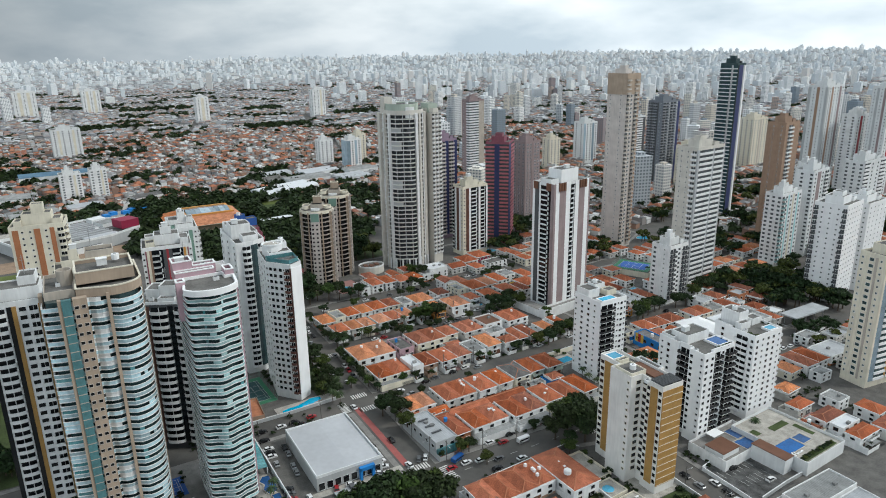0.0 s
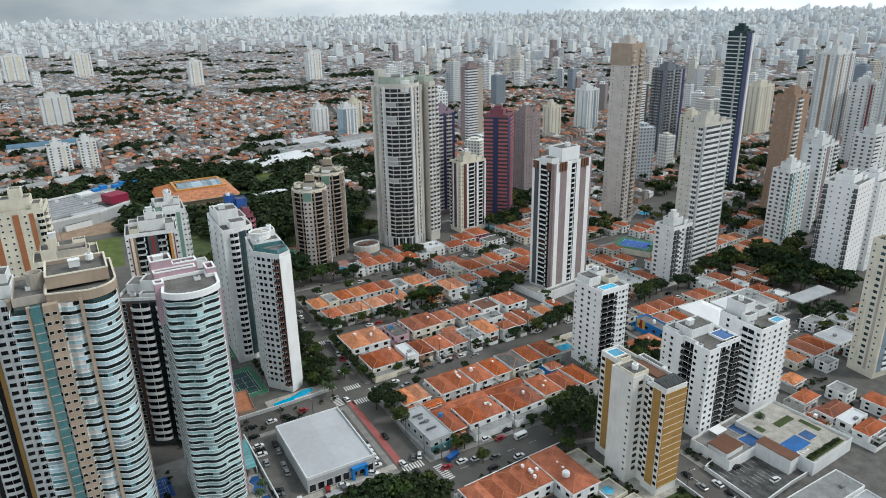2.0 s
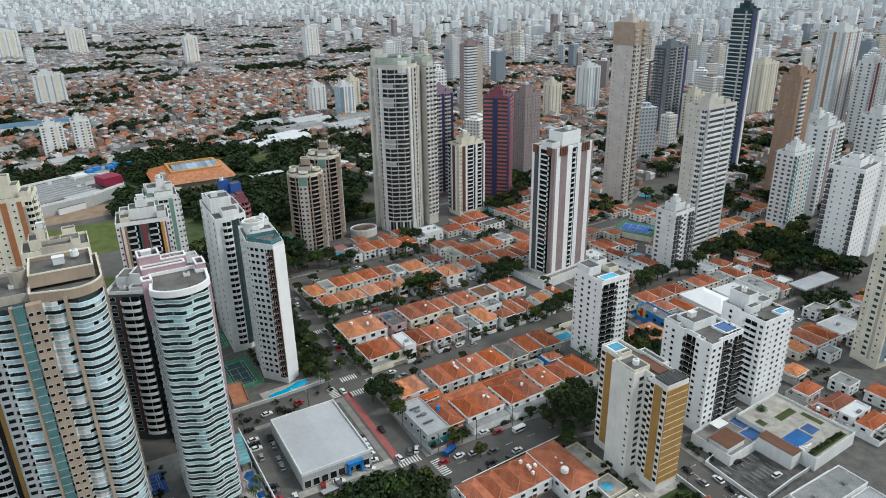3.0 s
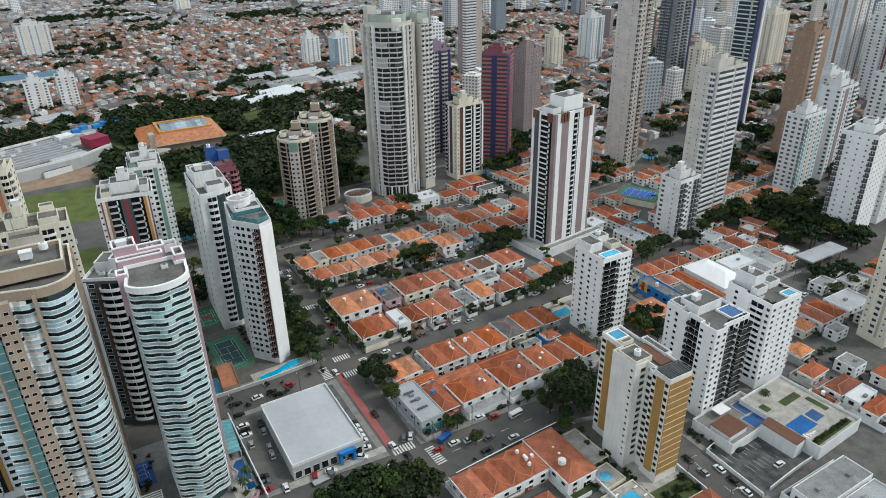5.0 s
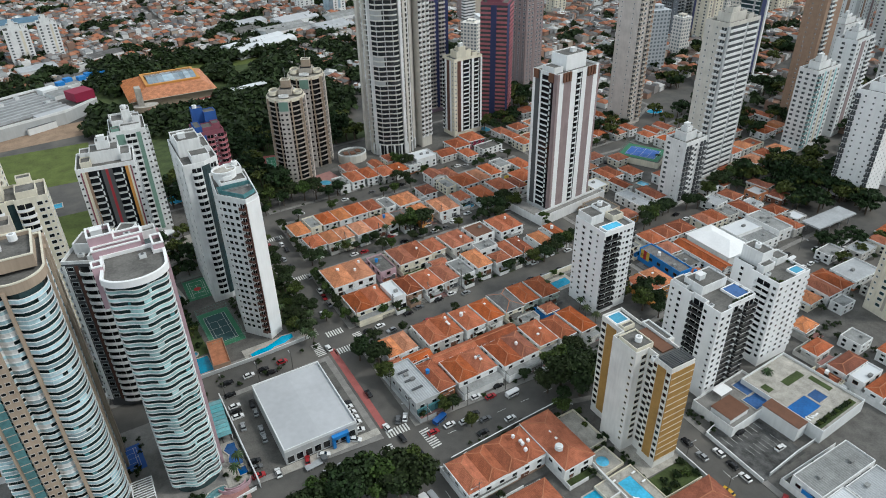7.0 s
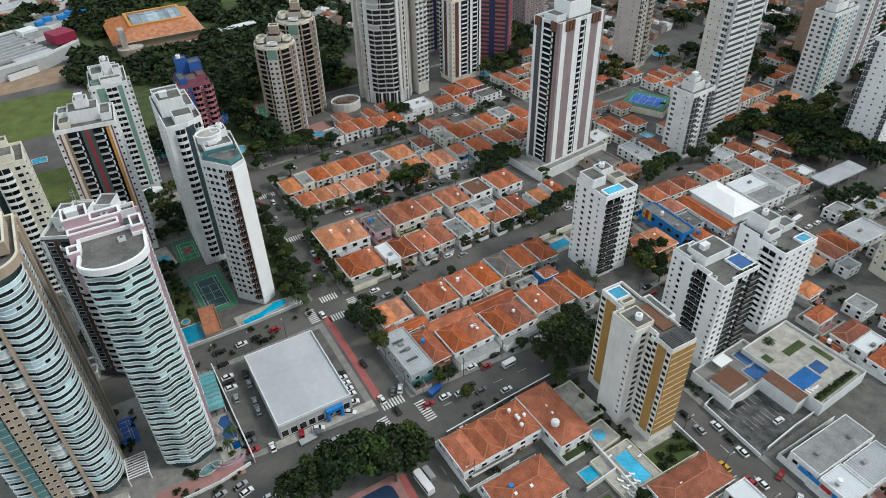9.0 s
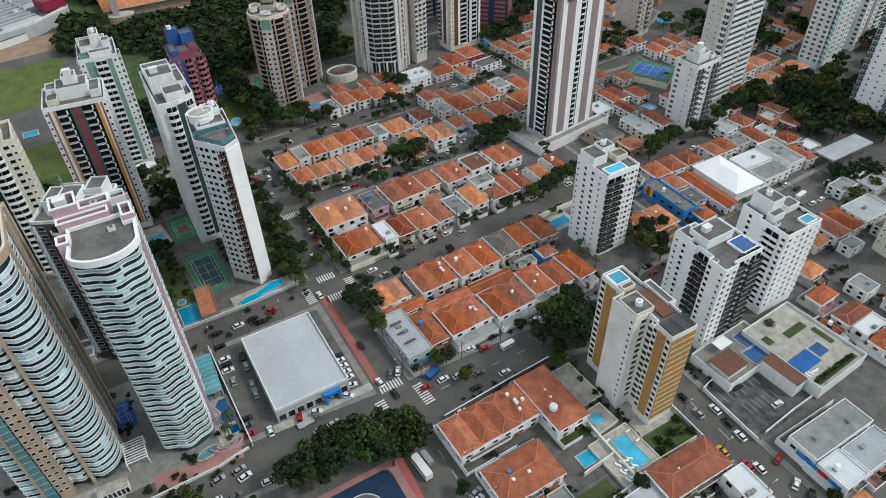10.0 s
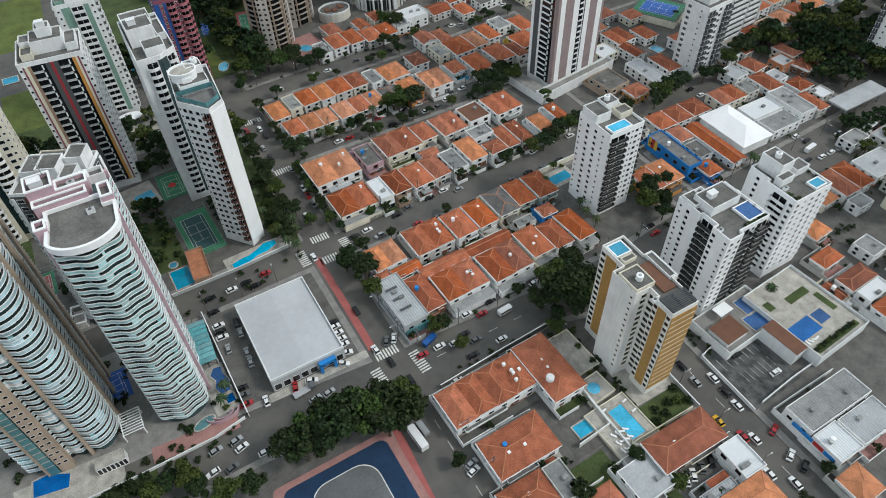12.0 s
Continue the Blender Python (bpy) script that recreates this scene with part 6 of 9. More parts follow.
for a in ((100, 232, 1.3), (104.5, 224, 1.5), (103.6, 216, 1.2), (106, 228, 1.2), (103, 236, 1.0), (119, 181, 0.8), (160, 174, 1.7), (156, 180, 1.9), (163, 180, 1.9), (158, 187, 1.7), (165, 187, 1.7), (170, 191, 1.4), (167, 174, 1.5), (151, 181, 1.4), (170, 182, 1.5), (152, 174, 1.0), (149, 170, 0.9),
          (68, 171, 2.01), (74, 173, 2.12), (80, 172, 2.12), (86, 171, 2.12), (90, 166, 2.01), (84, 165, 1.77), (63, 174, 1.77), (60, 170, 1.77), (70, 178, 1.53), (92, 172, 1.65), (56, 175, 1.53), (97, 146, 0.8), (30, 176, 1.2), (36, 171, 1.3), (24, 170, 1.3), (43, 169, 1.2), (18, 181, 1.1), (10, 178, 1.2), (14, 185, 1.0), (22, 182, 1.1), (28, 180, 1.2), (5, 184, 1.1), (-4, 186, 1.0),
          (98, 262, 0.8), (95, 270, 1.0), (91, 275, 1.2), (88, 266, 1.1), (93, 284, 1.1), (90, 292, 1.2), (88, 258, 1.0), (84, 262, 0.9), (94, 300, 1.1), (92, 312, 1.2), (95, 322, 1.0), (93, 334, 1.1), (108, 306, 1.2), (112, 307, 1.0), (127, 309, 0.8), (137, 309, 0.8), (143, 310, 0.9), (131, 307, 0.7),
          (162, 310, 1.6), (168, 309, 1.7), (172, 313, 1.4), (158, 314, 1.2), (206, 306, 1.5), (211, 303, 1.6), (216, 306, 1.5), (221, 302, 1.3), (206, 297, 1.2), (199, 300, 1.0), (197, 253, 1.1), (203, 252, 1.3), (208, 254, 1.4), (214, 256, 1.3), (220, 257, 1.2), (226, 258, 1.1), (183, 254, 0.7), (215, 200, 1.5), (219, 205, 1.6), (221, 197, 1.3), (217, 193, 1.1), (214, 211, 1.1), (223, 221, 1.0), (219, 228, 1.0),
          (216, 168, 1.1), (218, 175, 1.0), (250, 254, 1.2), (264, 250, 1.4), (270, 252, 1.6), (276, 254, 1.5), (283, 256, 1.3), (246, 262, 1.0), (288, 257, 1.2), (298, 254, 1.3), (304, 252, 1.2), (318, 258, 1.4), (326, 260, 1.5), (334, 262, 1.5), (342, 264, 1.5), (350, 264, 1.6), (357, 266, 1.5), (336, 254, 1.2),
          (110, 128, 0.9), (122, 121, 1.0), (142, 122, 0.8), (147, 110, 0.8), (172, 87, 0.9), (186, 92, 0.7), (196, 379, 1.4), (191, 384, 1.2), (182, 366, 1.1), (186, 362, 1.0), (200, 366, 0.9), (140, 366, 1.2), (146, 368, 1.4), (134, 370, 1.5), (128, 372, 1.5), (122, 376, 1.4), (116, 372, 1.2), (110, 378, 1.3), (136, 379, 1.3), (104, 366, 0.9)):
    tree(*a)
for x, y in ((192, 209), (193, 214), (192, 203), (189, 232), (88, 250), (86, 254), (91, 259), (270, 197), (271, 199), (179, 258), (111, 304), (150, 313), (83, 275), (46, 205), (44, 200), (222, 145), (114.7, 311), (122.7, 308.6), (128, 309), (85, 262), (89, 268), (92, 264), (84, 286), (273, 196)):
    tree(x, y, 0.75, 0.1, True)
# trees along the pavements
g = random.Random(41)
for x0, y0, x1, y1, n, chance in ((105, 253.0, 224, 256.8, 20, 0.6), (105, 239.2, 224, 239.6, 18, 0.3), (107, 300.4, 224, 301.2, 19, 0.5), (108, 352.2, 190, 354.8, 13, 0.6), (192, 355.2, 258, 360.4, 11, 0.6), (105.2, 258, 105.4, 298, 8, 0.8), (107, 314, 107, 350, 7, 0.8), (224.6, 260, 225, 300, 8, 0.6), (231, 198, 232, 236, 7, 0.5), (110, 191.4, 150, 190.6, 7, 0.35), (186, 171, 226, 172.6, 6, 0.3), (240, 172.6, 326, 174.6, 12, 0.35), (340, 269.8, 418, 277, 12, 0.6), (272, 342, 336, 347.6, 11, 0.6), (330.4, 275, 330.8, 332, 8, 0.6), (107.4, 368, 107.4, 400, 6, 0.8), (260.4, 372, 261, 400, 5, 0.8), (91.6, 258, 92, 346, 14, 0.9), (88, 262, 88, 300, 6, 0.9)):
    for k in range(n):
        if g.random() < chance:
            t = (k + g.uniform(0.2, 0.8)) / n
            tree(x0 + (x1 - x0) * t, y0 + (y1 - y0) * t, g.uniform(0.5, 0.95), 0.1)
grove(96, 384, 125, 470, 60, 1.2, 2.0, 1)
grove(126, 436, 190, 480, 40, 1.2, 2.0, 2)
grove(62, 400, 100, 430, 26, 1.1, 1.9, 3)
grove(346, 216, 380, 264, 40, 1.1, 1.8, 4)
grove(374, 244, 440, 270, 14, 1.0, 1.5, 5)
grove(300, 400, 350, 440, 16, 1.1, 1.8, 6)
grove(-40, 255, 20, 275, 14, 0.8, 1.3, 7)
grove(30, 276, 48, 306, 12, 0.7, 1.2, 8)
grove(480, 290, 520, 380, 24, 1.2, 2.0, 9)
# clearings of the courts and the pool terrace by the wood
GROVES[:] = [q for q in GROVES if not any(x0 < q[0] < x1 and y0 < q[1] < y1 for x0, y0, x1, y1 in ((117, 404, 138, 449), (99, 414, 115, 448), (96, 380, 111, 414)))]
grove(46, 326, 62, 362, 16, 0.7, 1.2, 21)
grove(12, 300, 30, 322, 10, 0.7, 1.2, 22)
grove(17, 338, 22, 368, 6, 0.7, 1.1, 23)
grove(0, 350, 40, 372, 10, 0.9, 1.4, 10)


grove(-70, 255, -8, 330, 26, 0.8, 1.5, 12)
grove(-60, 345, 20, 372, 22, 0.9, 1.5, 13)
grove(20, 268, 46, 300, 12, 0.7, 1.2, 14)
grove(60, 335, 92, 372, 16, 0.8, 1.4, 15)
grove(106, 384, 124, 432, 10, 1.0, 1.6, 16)
grove(372, 196, 382, 240, 16, 1.1, 1.7, 18)
grove(440, 216, 500, 275, 30, 1.2, 1.9, 19)
grove(384, 236, 412, 262, 14, 1.1, 1.6, 20)
grove(300, 352, 354, 372, 18, 0.9, 1.5, 21)
grove(372, 330, 450, 372, 30, 0.9, 1.6, 22)
grove(268, 400, 300, 420, 14, 0.9, 1.4, 23)
grove(404, 300, 452, 330, 16, 0.9, 1.5, 24)
grove(318, 440, 420, 480, 40, 1.0, 1.7, 25)
grove(440, 400, 560, 470, 50, 1.0, 1.8, 26)
grove(500, 300, 620, 345, 40, 1.0, 1.8, 27)
grove(560, 360, 650, 440, 40, 1.0, 1.8, 28)
grove(312, 176, 350, 196, 12, 0.8, 1.3, 29)
grove(420, 160, 520, 214, 50, 1.0, 1.7, 30)
grove(540, 240, 680, 290, 50, 1.0, 1.8, 31)
grove(326, 90, 380, 140, 16, 0.8, 1.4, 32)

# ---- distant town, woods and towers ----
def spread(name, template_v, template_f, template_m, mats, place, label, category, uv=False):
    """Many copies of a small template in one mesh; place: rows of x, y, sx, sy, sz, turn."""
    place = np.asarray(place, float)
    tv = np.asarray(template_v, float)
    n, k = len(place), len(tv)
    c, s_ = np.cos(place[:, 5])[:, None], np.sin(place[:, 5])[:, None]
    lx, ly, lz = tv[None, :, 0] * place[:, 2:3], tv[None, :, 1] * place[:, 3:4], tv[None, :, 2] * place[:, 4:5]
    v = np.stack([place[:, 0:1] + c * lx - s_ * ly, place[:, 1:2] + s_ * lx + c * ly, lz], -1).reshape(-1, 3)
    faces, sizes = [], []
    for f in template_f:
        faces.append(np.arange(n)[:, None] * k + np.asarray(f)[None])
        sizes.append(len(f))
    order = np.concatenate(faces, 1).ravel()
    per = np.tile(sizes, n)
    me = bpy.data.meshes.new(name)
    me.vertices.add(len(v))
    me.vertices.foreach_set("co", v.ravel())
    me.loops.add(len(order))
    me.loops.foreach_set("vertex_index", order)
    me.polygons.add(len(per))
    me.polygons.foreach_set("loop_start", np.concatenate([[0], np.cumsum(per)[:-1]]))
    me.polygons.foreach_set("material_index", np.tile(template_m, n))
    for m in mats:
        me.materials.append(MATS[m])
    if uv:
        layer = me.uv_layers.new(name="wall")
        u = []
        for f in template_f:
            pts = tv[list(f)]
            flat = np.ptp(pts[:, 2]) < 1e-6
            along = 0 if np.ptp(pts[:, 0]) > 1e-6 else 1
            a = (pts[:, along] + 0.5)[None] * place[:, 2 + along][:, None]
            b = (pts[:, 2])[None] * place[:, 4][:, None] * (0 if flat else 1)
            u.append(np.stack([a * (0 if flat else 1), b], -1))
        layer.data.foreach_set("uv", np.concatenate(u, 1).ravel())
    me.update(calc_edges=True)
    me.validate()
    me.shade_flat()
    return tagged(new(name, me), label, category, "", "stuff")


HOUSE_V = [(-.5, -.5, 0), (.5, -.5, 0), (.5, .5, 0), (-.5, .5, 0), (-.5, -.5, .72), (.5, -.5, .72), (.5, .5, .72), (-.5, .5, .72)]
HOUSE_V += [(-.56, -.56, .72), (.56, -.56, .72), (.56, .56, .72), (-.56, .56, .72), (-.22, 0, 1), (.22, 0, 1)]
HOUSE_F = [(0, 1, 5, 4), (1, 2, 6, 5), (2, 3, 7, 6), (3, 0, 4, 7), (8, 9, 13, 12), (9, 10, 13), (10, 11, 12, 13), (11, 8, 12)]
TOWER_V = [(-.5, -.5, 0), (.5, -.5, 0), (.5, .5, 0), (-.5, .5, 0), (-.5, -.5, .94), (.5, -.5, .94), (.5, .5, .94), (-.5, .5, .94), (-.25, -.25, .94), (.2, -.25, .94), (.2, .25, .94), (-.25, .25, .94), (-.25, -.25, 1), (.2, -.25, 1), (.2, .25, 1), (-.25, .25, 1)]
TOWER_F = [(0, 1, 5, 4), (1, 2, 6, 5), (2, 3, 7, 6), (3, 0, 4, 7), (4, 5, 6, 7), (8, 9, 13, 12), (9, 10, 14, 13), (10, 11, 15, 14), (11, 8, 12, 15), (12, 13, 14, 15)]
rng = np.random.default_rng(11)


def in_view(x, y, spread_deg=41):
    a = np.degrees(np.arctan2(x, y)) - 29.2
    return np.abs(a) < spread_deg


def keep_out(x, y):
    """Where the near blocks, the wood and the open field lie."""
    near = (x > -60) & (x < 460) & (y < 398)
    wood = (x > -60) & (x < 200) & (y < 500)
    towers = (x > 185) & (x < 340) & (y < 500)
    park = (x > 40) & (x < 230) & (y > 480) & (y < 720) & (x < 230 - (y - 480) * 0.2)
    field = (x > -110) & (x < 70) & (y > 380) & (y < 680)
    return near | wood | towers | park | field


def lots(cell, r0, r1, seed, fill, streets):
    """Lots of houses in patches whose streets turn from patch to patch."""
    g = np.random.default_rng(seed)
    out = []
    step = 240.0
    for cx in np.arange(-1800, 4200, step):
        for cy in np.arange(-100, 4900, step):
            d = math.hypot(cx + step / 2, cy + step / 2)
            if d > r1 + step or d < r0 - step or not in_view(cx + step / 2, cy + step / 2, 52):
                continue
            turn = g.choice([0.05, 0.3, -0.25, 0.6, 0.05])
            ii, jj = np.meshgrid(np.arange(-24, 24), np.arange(-20, 20))
            ii, jj = ii.ravel(), jj.ravel()
            ok = (jj % streets != 0) & (ii % 14 != 0)
            ii, jj = ii[ok], jj[ok]
            lx, ly = ii * cell[0] + g.normal(size=len(ii)) * 0.4, jj * cell[1] + g.normal(size=len(ii)) * 0.8
            x = cx + step / 2 + math.cos(turn) * lx - math.sin(turn) * ly
            y = cy + step / 2 + math.sin(turn) * lx + math.cos(turn) * ly
            ok = (np.abs(x - cx - step / 2) < step / 2) & (np.abs(y - cy - step / 2) < step / 2) & (g.random(len(x)) < fill)
            x, y = x[ok], y[ok]
            dd = np.hypot(x, y)
            ok = (dd > r0) & (dd < r1) & in_view(x, y) & ~keep_out(x, y)
            x, y = x[ok], y[ok]
            n = len(x)
            out.append(np.stack([x, y, cell[0] * g.uniform(0.75, 0.98, n), cell[1] * g.uniform(0.7, 1.0, n), g.uniform(4.2, 7.6, n), np.full(n, turn) + (g.random(n) < 0.5) * 0], -1))
    return np.concatenate(out)


mid_lots, back_lots = lots((7.6, 10.5), 330, 1350, 3, 0.9, 4), lots((12, 14), 1350, 3200, 4, 0.8, 5)
FLAT_V = [(-.5, -.5, 0), (.5, -.5, 0), (.5, .5, 0), (-.5, .5, 0), (-.5, -.5, .9), (.5, -.5, .9), (.5, .5, .9), (-.5, .5, .9), (-.4, -.4, .82), (.4, -.4, .82), (.4, .4, .82), (-.4, .4, .82), (-.3, 0, .82), (.1, 0, .82), (.1, .35, .82), (-.3, .35, .82), (-.3, 0, 1.1), (.1, 0, 1.1), (.1, .35, 1.1), (-.3, .35, 1.1)]
FLAT_F = [(0, 1, 5, 4), (1, 2, 6, 5), (2, 3, 7, 6), (3, 0, 4, 7), (4, 5, 9, 8), (5, 6, 10, 9), (6, 7, 11, 10), (7, 4, 8, 11), (8, 9, 10, 11), (12, 13, 17, 16), (13, 14, 18, 17), (14, 15, 19, 18), (15, 12, 16, 19), (16, 17, 18, 19)]
# the far set's colours are greyed for haze
for name, rows_, label, kit in (("distant_houses", mid_lots, "crowded low town houses with orange and grey roofs", ("far_wall", "far_roof", "far_flat_roof")), ("far_houses", back_lots, "far carpet of low houses, roofs and walls greyed for haze", ("hazed_wall", "hazed_roof", "hazed_roof"))):
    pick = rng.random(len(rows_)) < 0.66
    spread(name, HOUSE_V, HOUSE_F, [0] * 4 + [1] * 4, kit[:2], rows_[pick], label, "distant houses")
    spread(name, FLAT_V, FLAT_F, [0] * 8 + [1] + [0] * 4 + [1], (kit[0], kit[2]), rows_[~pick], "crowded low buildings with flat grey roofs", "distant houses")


def slope(a, r):
    """Height of the low hills that close the town, by bearing and distance."""
    t = min(1.0, max(0.0, (r - 3900) / 950))
    high = 74 + 14 * noise.noise(Vector((a * 0.11, 2.0, 0))) + 6 * noise.noise(Vector((a * 0.6, 7.0, 0))) + 0.35 * max(0.0, a)
    return high * t * t * (3 - 2 * t)


def far_towers():
    g = np.random.default_rng(8)
    rows = []
    while len(rows) < 4300:
        a, r = g.uniform(-40, 41), math.sqrt(g.uniform(600 ** 2, 4900 ** 2) if g.random() < 0.5 else g.uniform(3300 ** 2, 4930 ** 2))
        x, y = r * math.sin(radians(a + 29.2)), r * math.cos(radians(a + 29.2))
        # the left of the valley is low as far as two kilometres
        edge = 2700 - 2150 / (1 + math.exp(-(a + 6) / 3.0))
        dense = (0.0 if r < 1500 else 0.02) if r < edge else (0.26 if r < edge + 1300 else 0.9)
        if a > -4 and r < 1500:
            dense = 0.40 + 0.010 * a
        if g.random() > dense or keep_out(np.array([x]), np.array([y]))[0]:
            continue
        if any(x0 - 25 < x < x0 + w_ + 25 and y0 - 25 < y < y0 + d_ + 25 for x0, y0, w_, d_, *_ in MID):
            continue
        if r < 1900:
            w, h = g.uniform(11, 19), g.choice([30, 40, 50, 62, 76], p=[0.2, 0.27, 0.27, 0.17, 0.09])
        elif r < 3300:
            w, h = g.uniform(11, 24), g.choice([18, 27, 37, 48, 62], p=[0.22, 0.30, 0.27, 0.15, 0.06])
        else:
            w, h = g.uniform(11, 26), g.choice([12, 17, 23, 30, 40], p=[0.24, 0.30, 0.26, 0.14, 0.06])
        rows.append((x, y, w, w * g.uniform(0.6, 1.1), h * g.uniform(0.85, 1.15) + slope(a, r), g.choice([0.05, 0.3, -0.25, 0.6])))
    return rows


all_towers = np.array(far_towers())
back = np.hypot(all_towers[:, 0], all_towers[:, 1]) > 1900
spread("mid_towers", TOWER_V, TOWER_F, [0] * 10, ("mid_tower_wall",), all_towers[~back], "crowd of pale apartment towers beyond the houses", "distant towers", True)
spread("far_towers", TOWER_V, TOWER_F, [0] * 10, ("hazed_tower_wall",), all_towers[back], "countless apartment towers on the horizon, paled for haze", "distant towers", True)


def rim_blocks():
    """Low blocks that carry the town to the horizon."""
    g = np.random.default_rng(23)
    n = 9000
    a, r = g.uniform(-41, 42, n), np.sqrt(g.uniform(3000.0 ** 2, 4930.0 ** 2, n))
    x, y = r * np.sin(np.radians(a + 29.2)), r * np.cos(np.radians(a + 29.2))
    w = g.uniform(14, 38, n)
    up = np.array([slope(p, q) for p, q in zip(a, r)])
    return np.stack([x, y, w, w * g.uniform(0.5, 1.1, n), g.uniform(5, 14, n) + up, g.choice([0.05, 0.3, -0.25, 0.6], n)], -1)


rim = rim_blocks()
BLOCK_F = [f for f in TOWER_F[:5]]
spread("rim_blocks", TOWER_V[:8], BLOCK_F, [0] * 4 + [1], ("hazed_rim_wall", "hazed_roof"), rim, "low hazy town blocks out to the horizon", "distant houses")


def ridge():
    """Low built-up hills added behind the last towers; haze is put into their colour."""
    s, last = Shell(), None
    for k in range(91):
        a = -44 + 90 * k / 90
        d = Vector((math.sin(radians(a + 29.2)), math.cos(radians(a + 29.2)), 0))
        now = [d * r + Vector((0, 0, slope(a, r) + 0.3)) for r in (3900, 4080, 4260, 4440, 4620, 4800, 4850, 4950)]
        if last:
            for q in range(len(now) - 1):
                s.face([last[q], now[q], now[q + 1], last[q + 1]], "hazed_hill")
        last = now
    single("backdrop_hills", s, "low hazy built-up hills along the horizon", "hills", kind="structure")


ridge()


def far_woods():
    """Clumps of rough crowns between the far houses."""
    g = np.random.default_rng(17)
    v, f = leaf_cloud(g, [(0, 0, 0.55, 0.42), (0.3, 0.1, 0.45, 0.28), (-0.3, 0.15, 0.45, 0.3), (0.05, -0.3, 0.45, 0.3), (-0.1, 0.3, 0.5, 0.28)], 8, 0.19)
    rows = []
    def clump(x, y, rx, ry, n, lo=7, hi=14):
        for _ in range(n):
            a, r = g.uniform(0, 6.28), math.sqrt(g.random())
            s = g.uniform(lo, hi)
            rows.append((x + rx * r * math.cos(a), y + ry * r * math.sin(a), s, s, s * g.uniform(0.7, 1.0), g.uniform(0, 6)))
    clump(168, 530, 50, 60, 260)
    clump(110, 520, 40, 40, 110)
    clump(120, 700, 130, 30, 90)
    clump(205, 625, 30, 50, 80)
    clump(62, 650, 10, 30, 24)
    clump(250, 590, 20, 60, 50)
    clump(210, 760, 45, 25, 80)
    clump(50, 574, 10, 10, 30)
    clump(158, 590, 14, 10, 40)
    clump(146, 636, 8, 28, 40)
    clump(78, 656, 40, 6, 46)
    clump(110, 540, 46, 14, 110)
    clump(48, 545, 14, 20, 40)
    clump(-20, 660, 30, 8, 40)
    clump(170, 690, 40, 22, 60)
    clump(-40, 700, 60, 20, 60)
    for _ in range(260):
        a, r = g.uniform(-40, 41), g.uniform(520, 3000)
        x, y = r * math.sin(radians(a + 29.2)), r * math.cos(radians(a + 29.2))
        if keep_out(np.array([x]), np.array([y]))[0]:
            continue
        q = g.uniform(6, 20) * (1 + r / 2600)
        clump(x, y, q * 1.6, q * 0.7, int(6 + q * 0.5), 7, 13)
    for _ in range(1700):
        a, r = g.uniform(-40, 41), g.uniform(480, 1500)
        x, y = r * math.sin(radians(a + 29.2)), r * math.cos(radians(a + 29.2))
        if not keep_out(np.array([x]), np.array([y]))[0]:
            clump(x, y, 3, 3, 1, 6, 10)
    for x, y, rx, ry in ((20, 2050, 160, 40), (240, 1900, 150, 40), (460, 1750, 70, 30), (380, 1330, 90, 28), (620, 1500, 80, 30), (-60, 960, 60, 26), (60, 1500, 120, 28), (560, 1060, 60, 22)):
        clump(x, y, rx * 0.7, ry, 70, 9, 16)
    spread("far_woods", v, f, [0] * len(f), ("leaves",), rows, "dark clumps of trees among the distant houses", "woods")


far_woods()


g = random.Random(52)
for x0, y0, x1, y1, n, lo, hi in ((49, 241, 90, 252, 16, 0.14, 0.3), (66.5, 282, 68, 300, 8, 0.2, 0.4), (84, 262, 92, 300, 16, 0.2, 0.5), (14, 204, 20, 236, 12, 0.15, 0.35), (-14, 187, 18, 190.6, 26, 0.15, 0.4), (20, 186, 38, 190, 10, 0.12, 0.25), (104, 172, 150, 175, 14, 0.12, 0.25), (153, 152, 156, 170, 8, 0.15, 0.3), (153.5, 135, 155, 150, 7, 0.12, 0.22), (120, 130, 127, 137, 8, 0.15, 0.35), (185, 134, 189, 150, 10, 0.15, 0.3), (24, 242, 44, 252, 10, 0.2, 0.4), (-20, 205, -14, 236, 10, 0.2, 0.4), (212, 180, 226, 190, 8, 0.2, 0.4), (180, 196, 190, 200, 5, 0.2, 0.4), (238, 150, 276, 154, 10, 0.15, 0.35), (272, 150, 276, 176, 8, 0.2, 0.4), (20, 186, 44, 192, 14, 0.12, 0.25), (92, 100, 104, 130, 10, 0.2, 0.5)):
    for _ in range(n):
        q = g.uniform(lo, hi)
        GARDENS.append((g.uniform(x0, x1), g.uniform(y0, y1), q * 1.2, q * 1.2, q, g.uniform(0, 6)))


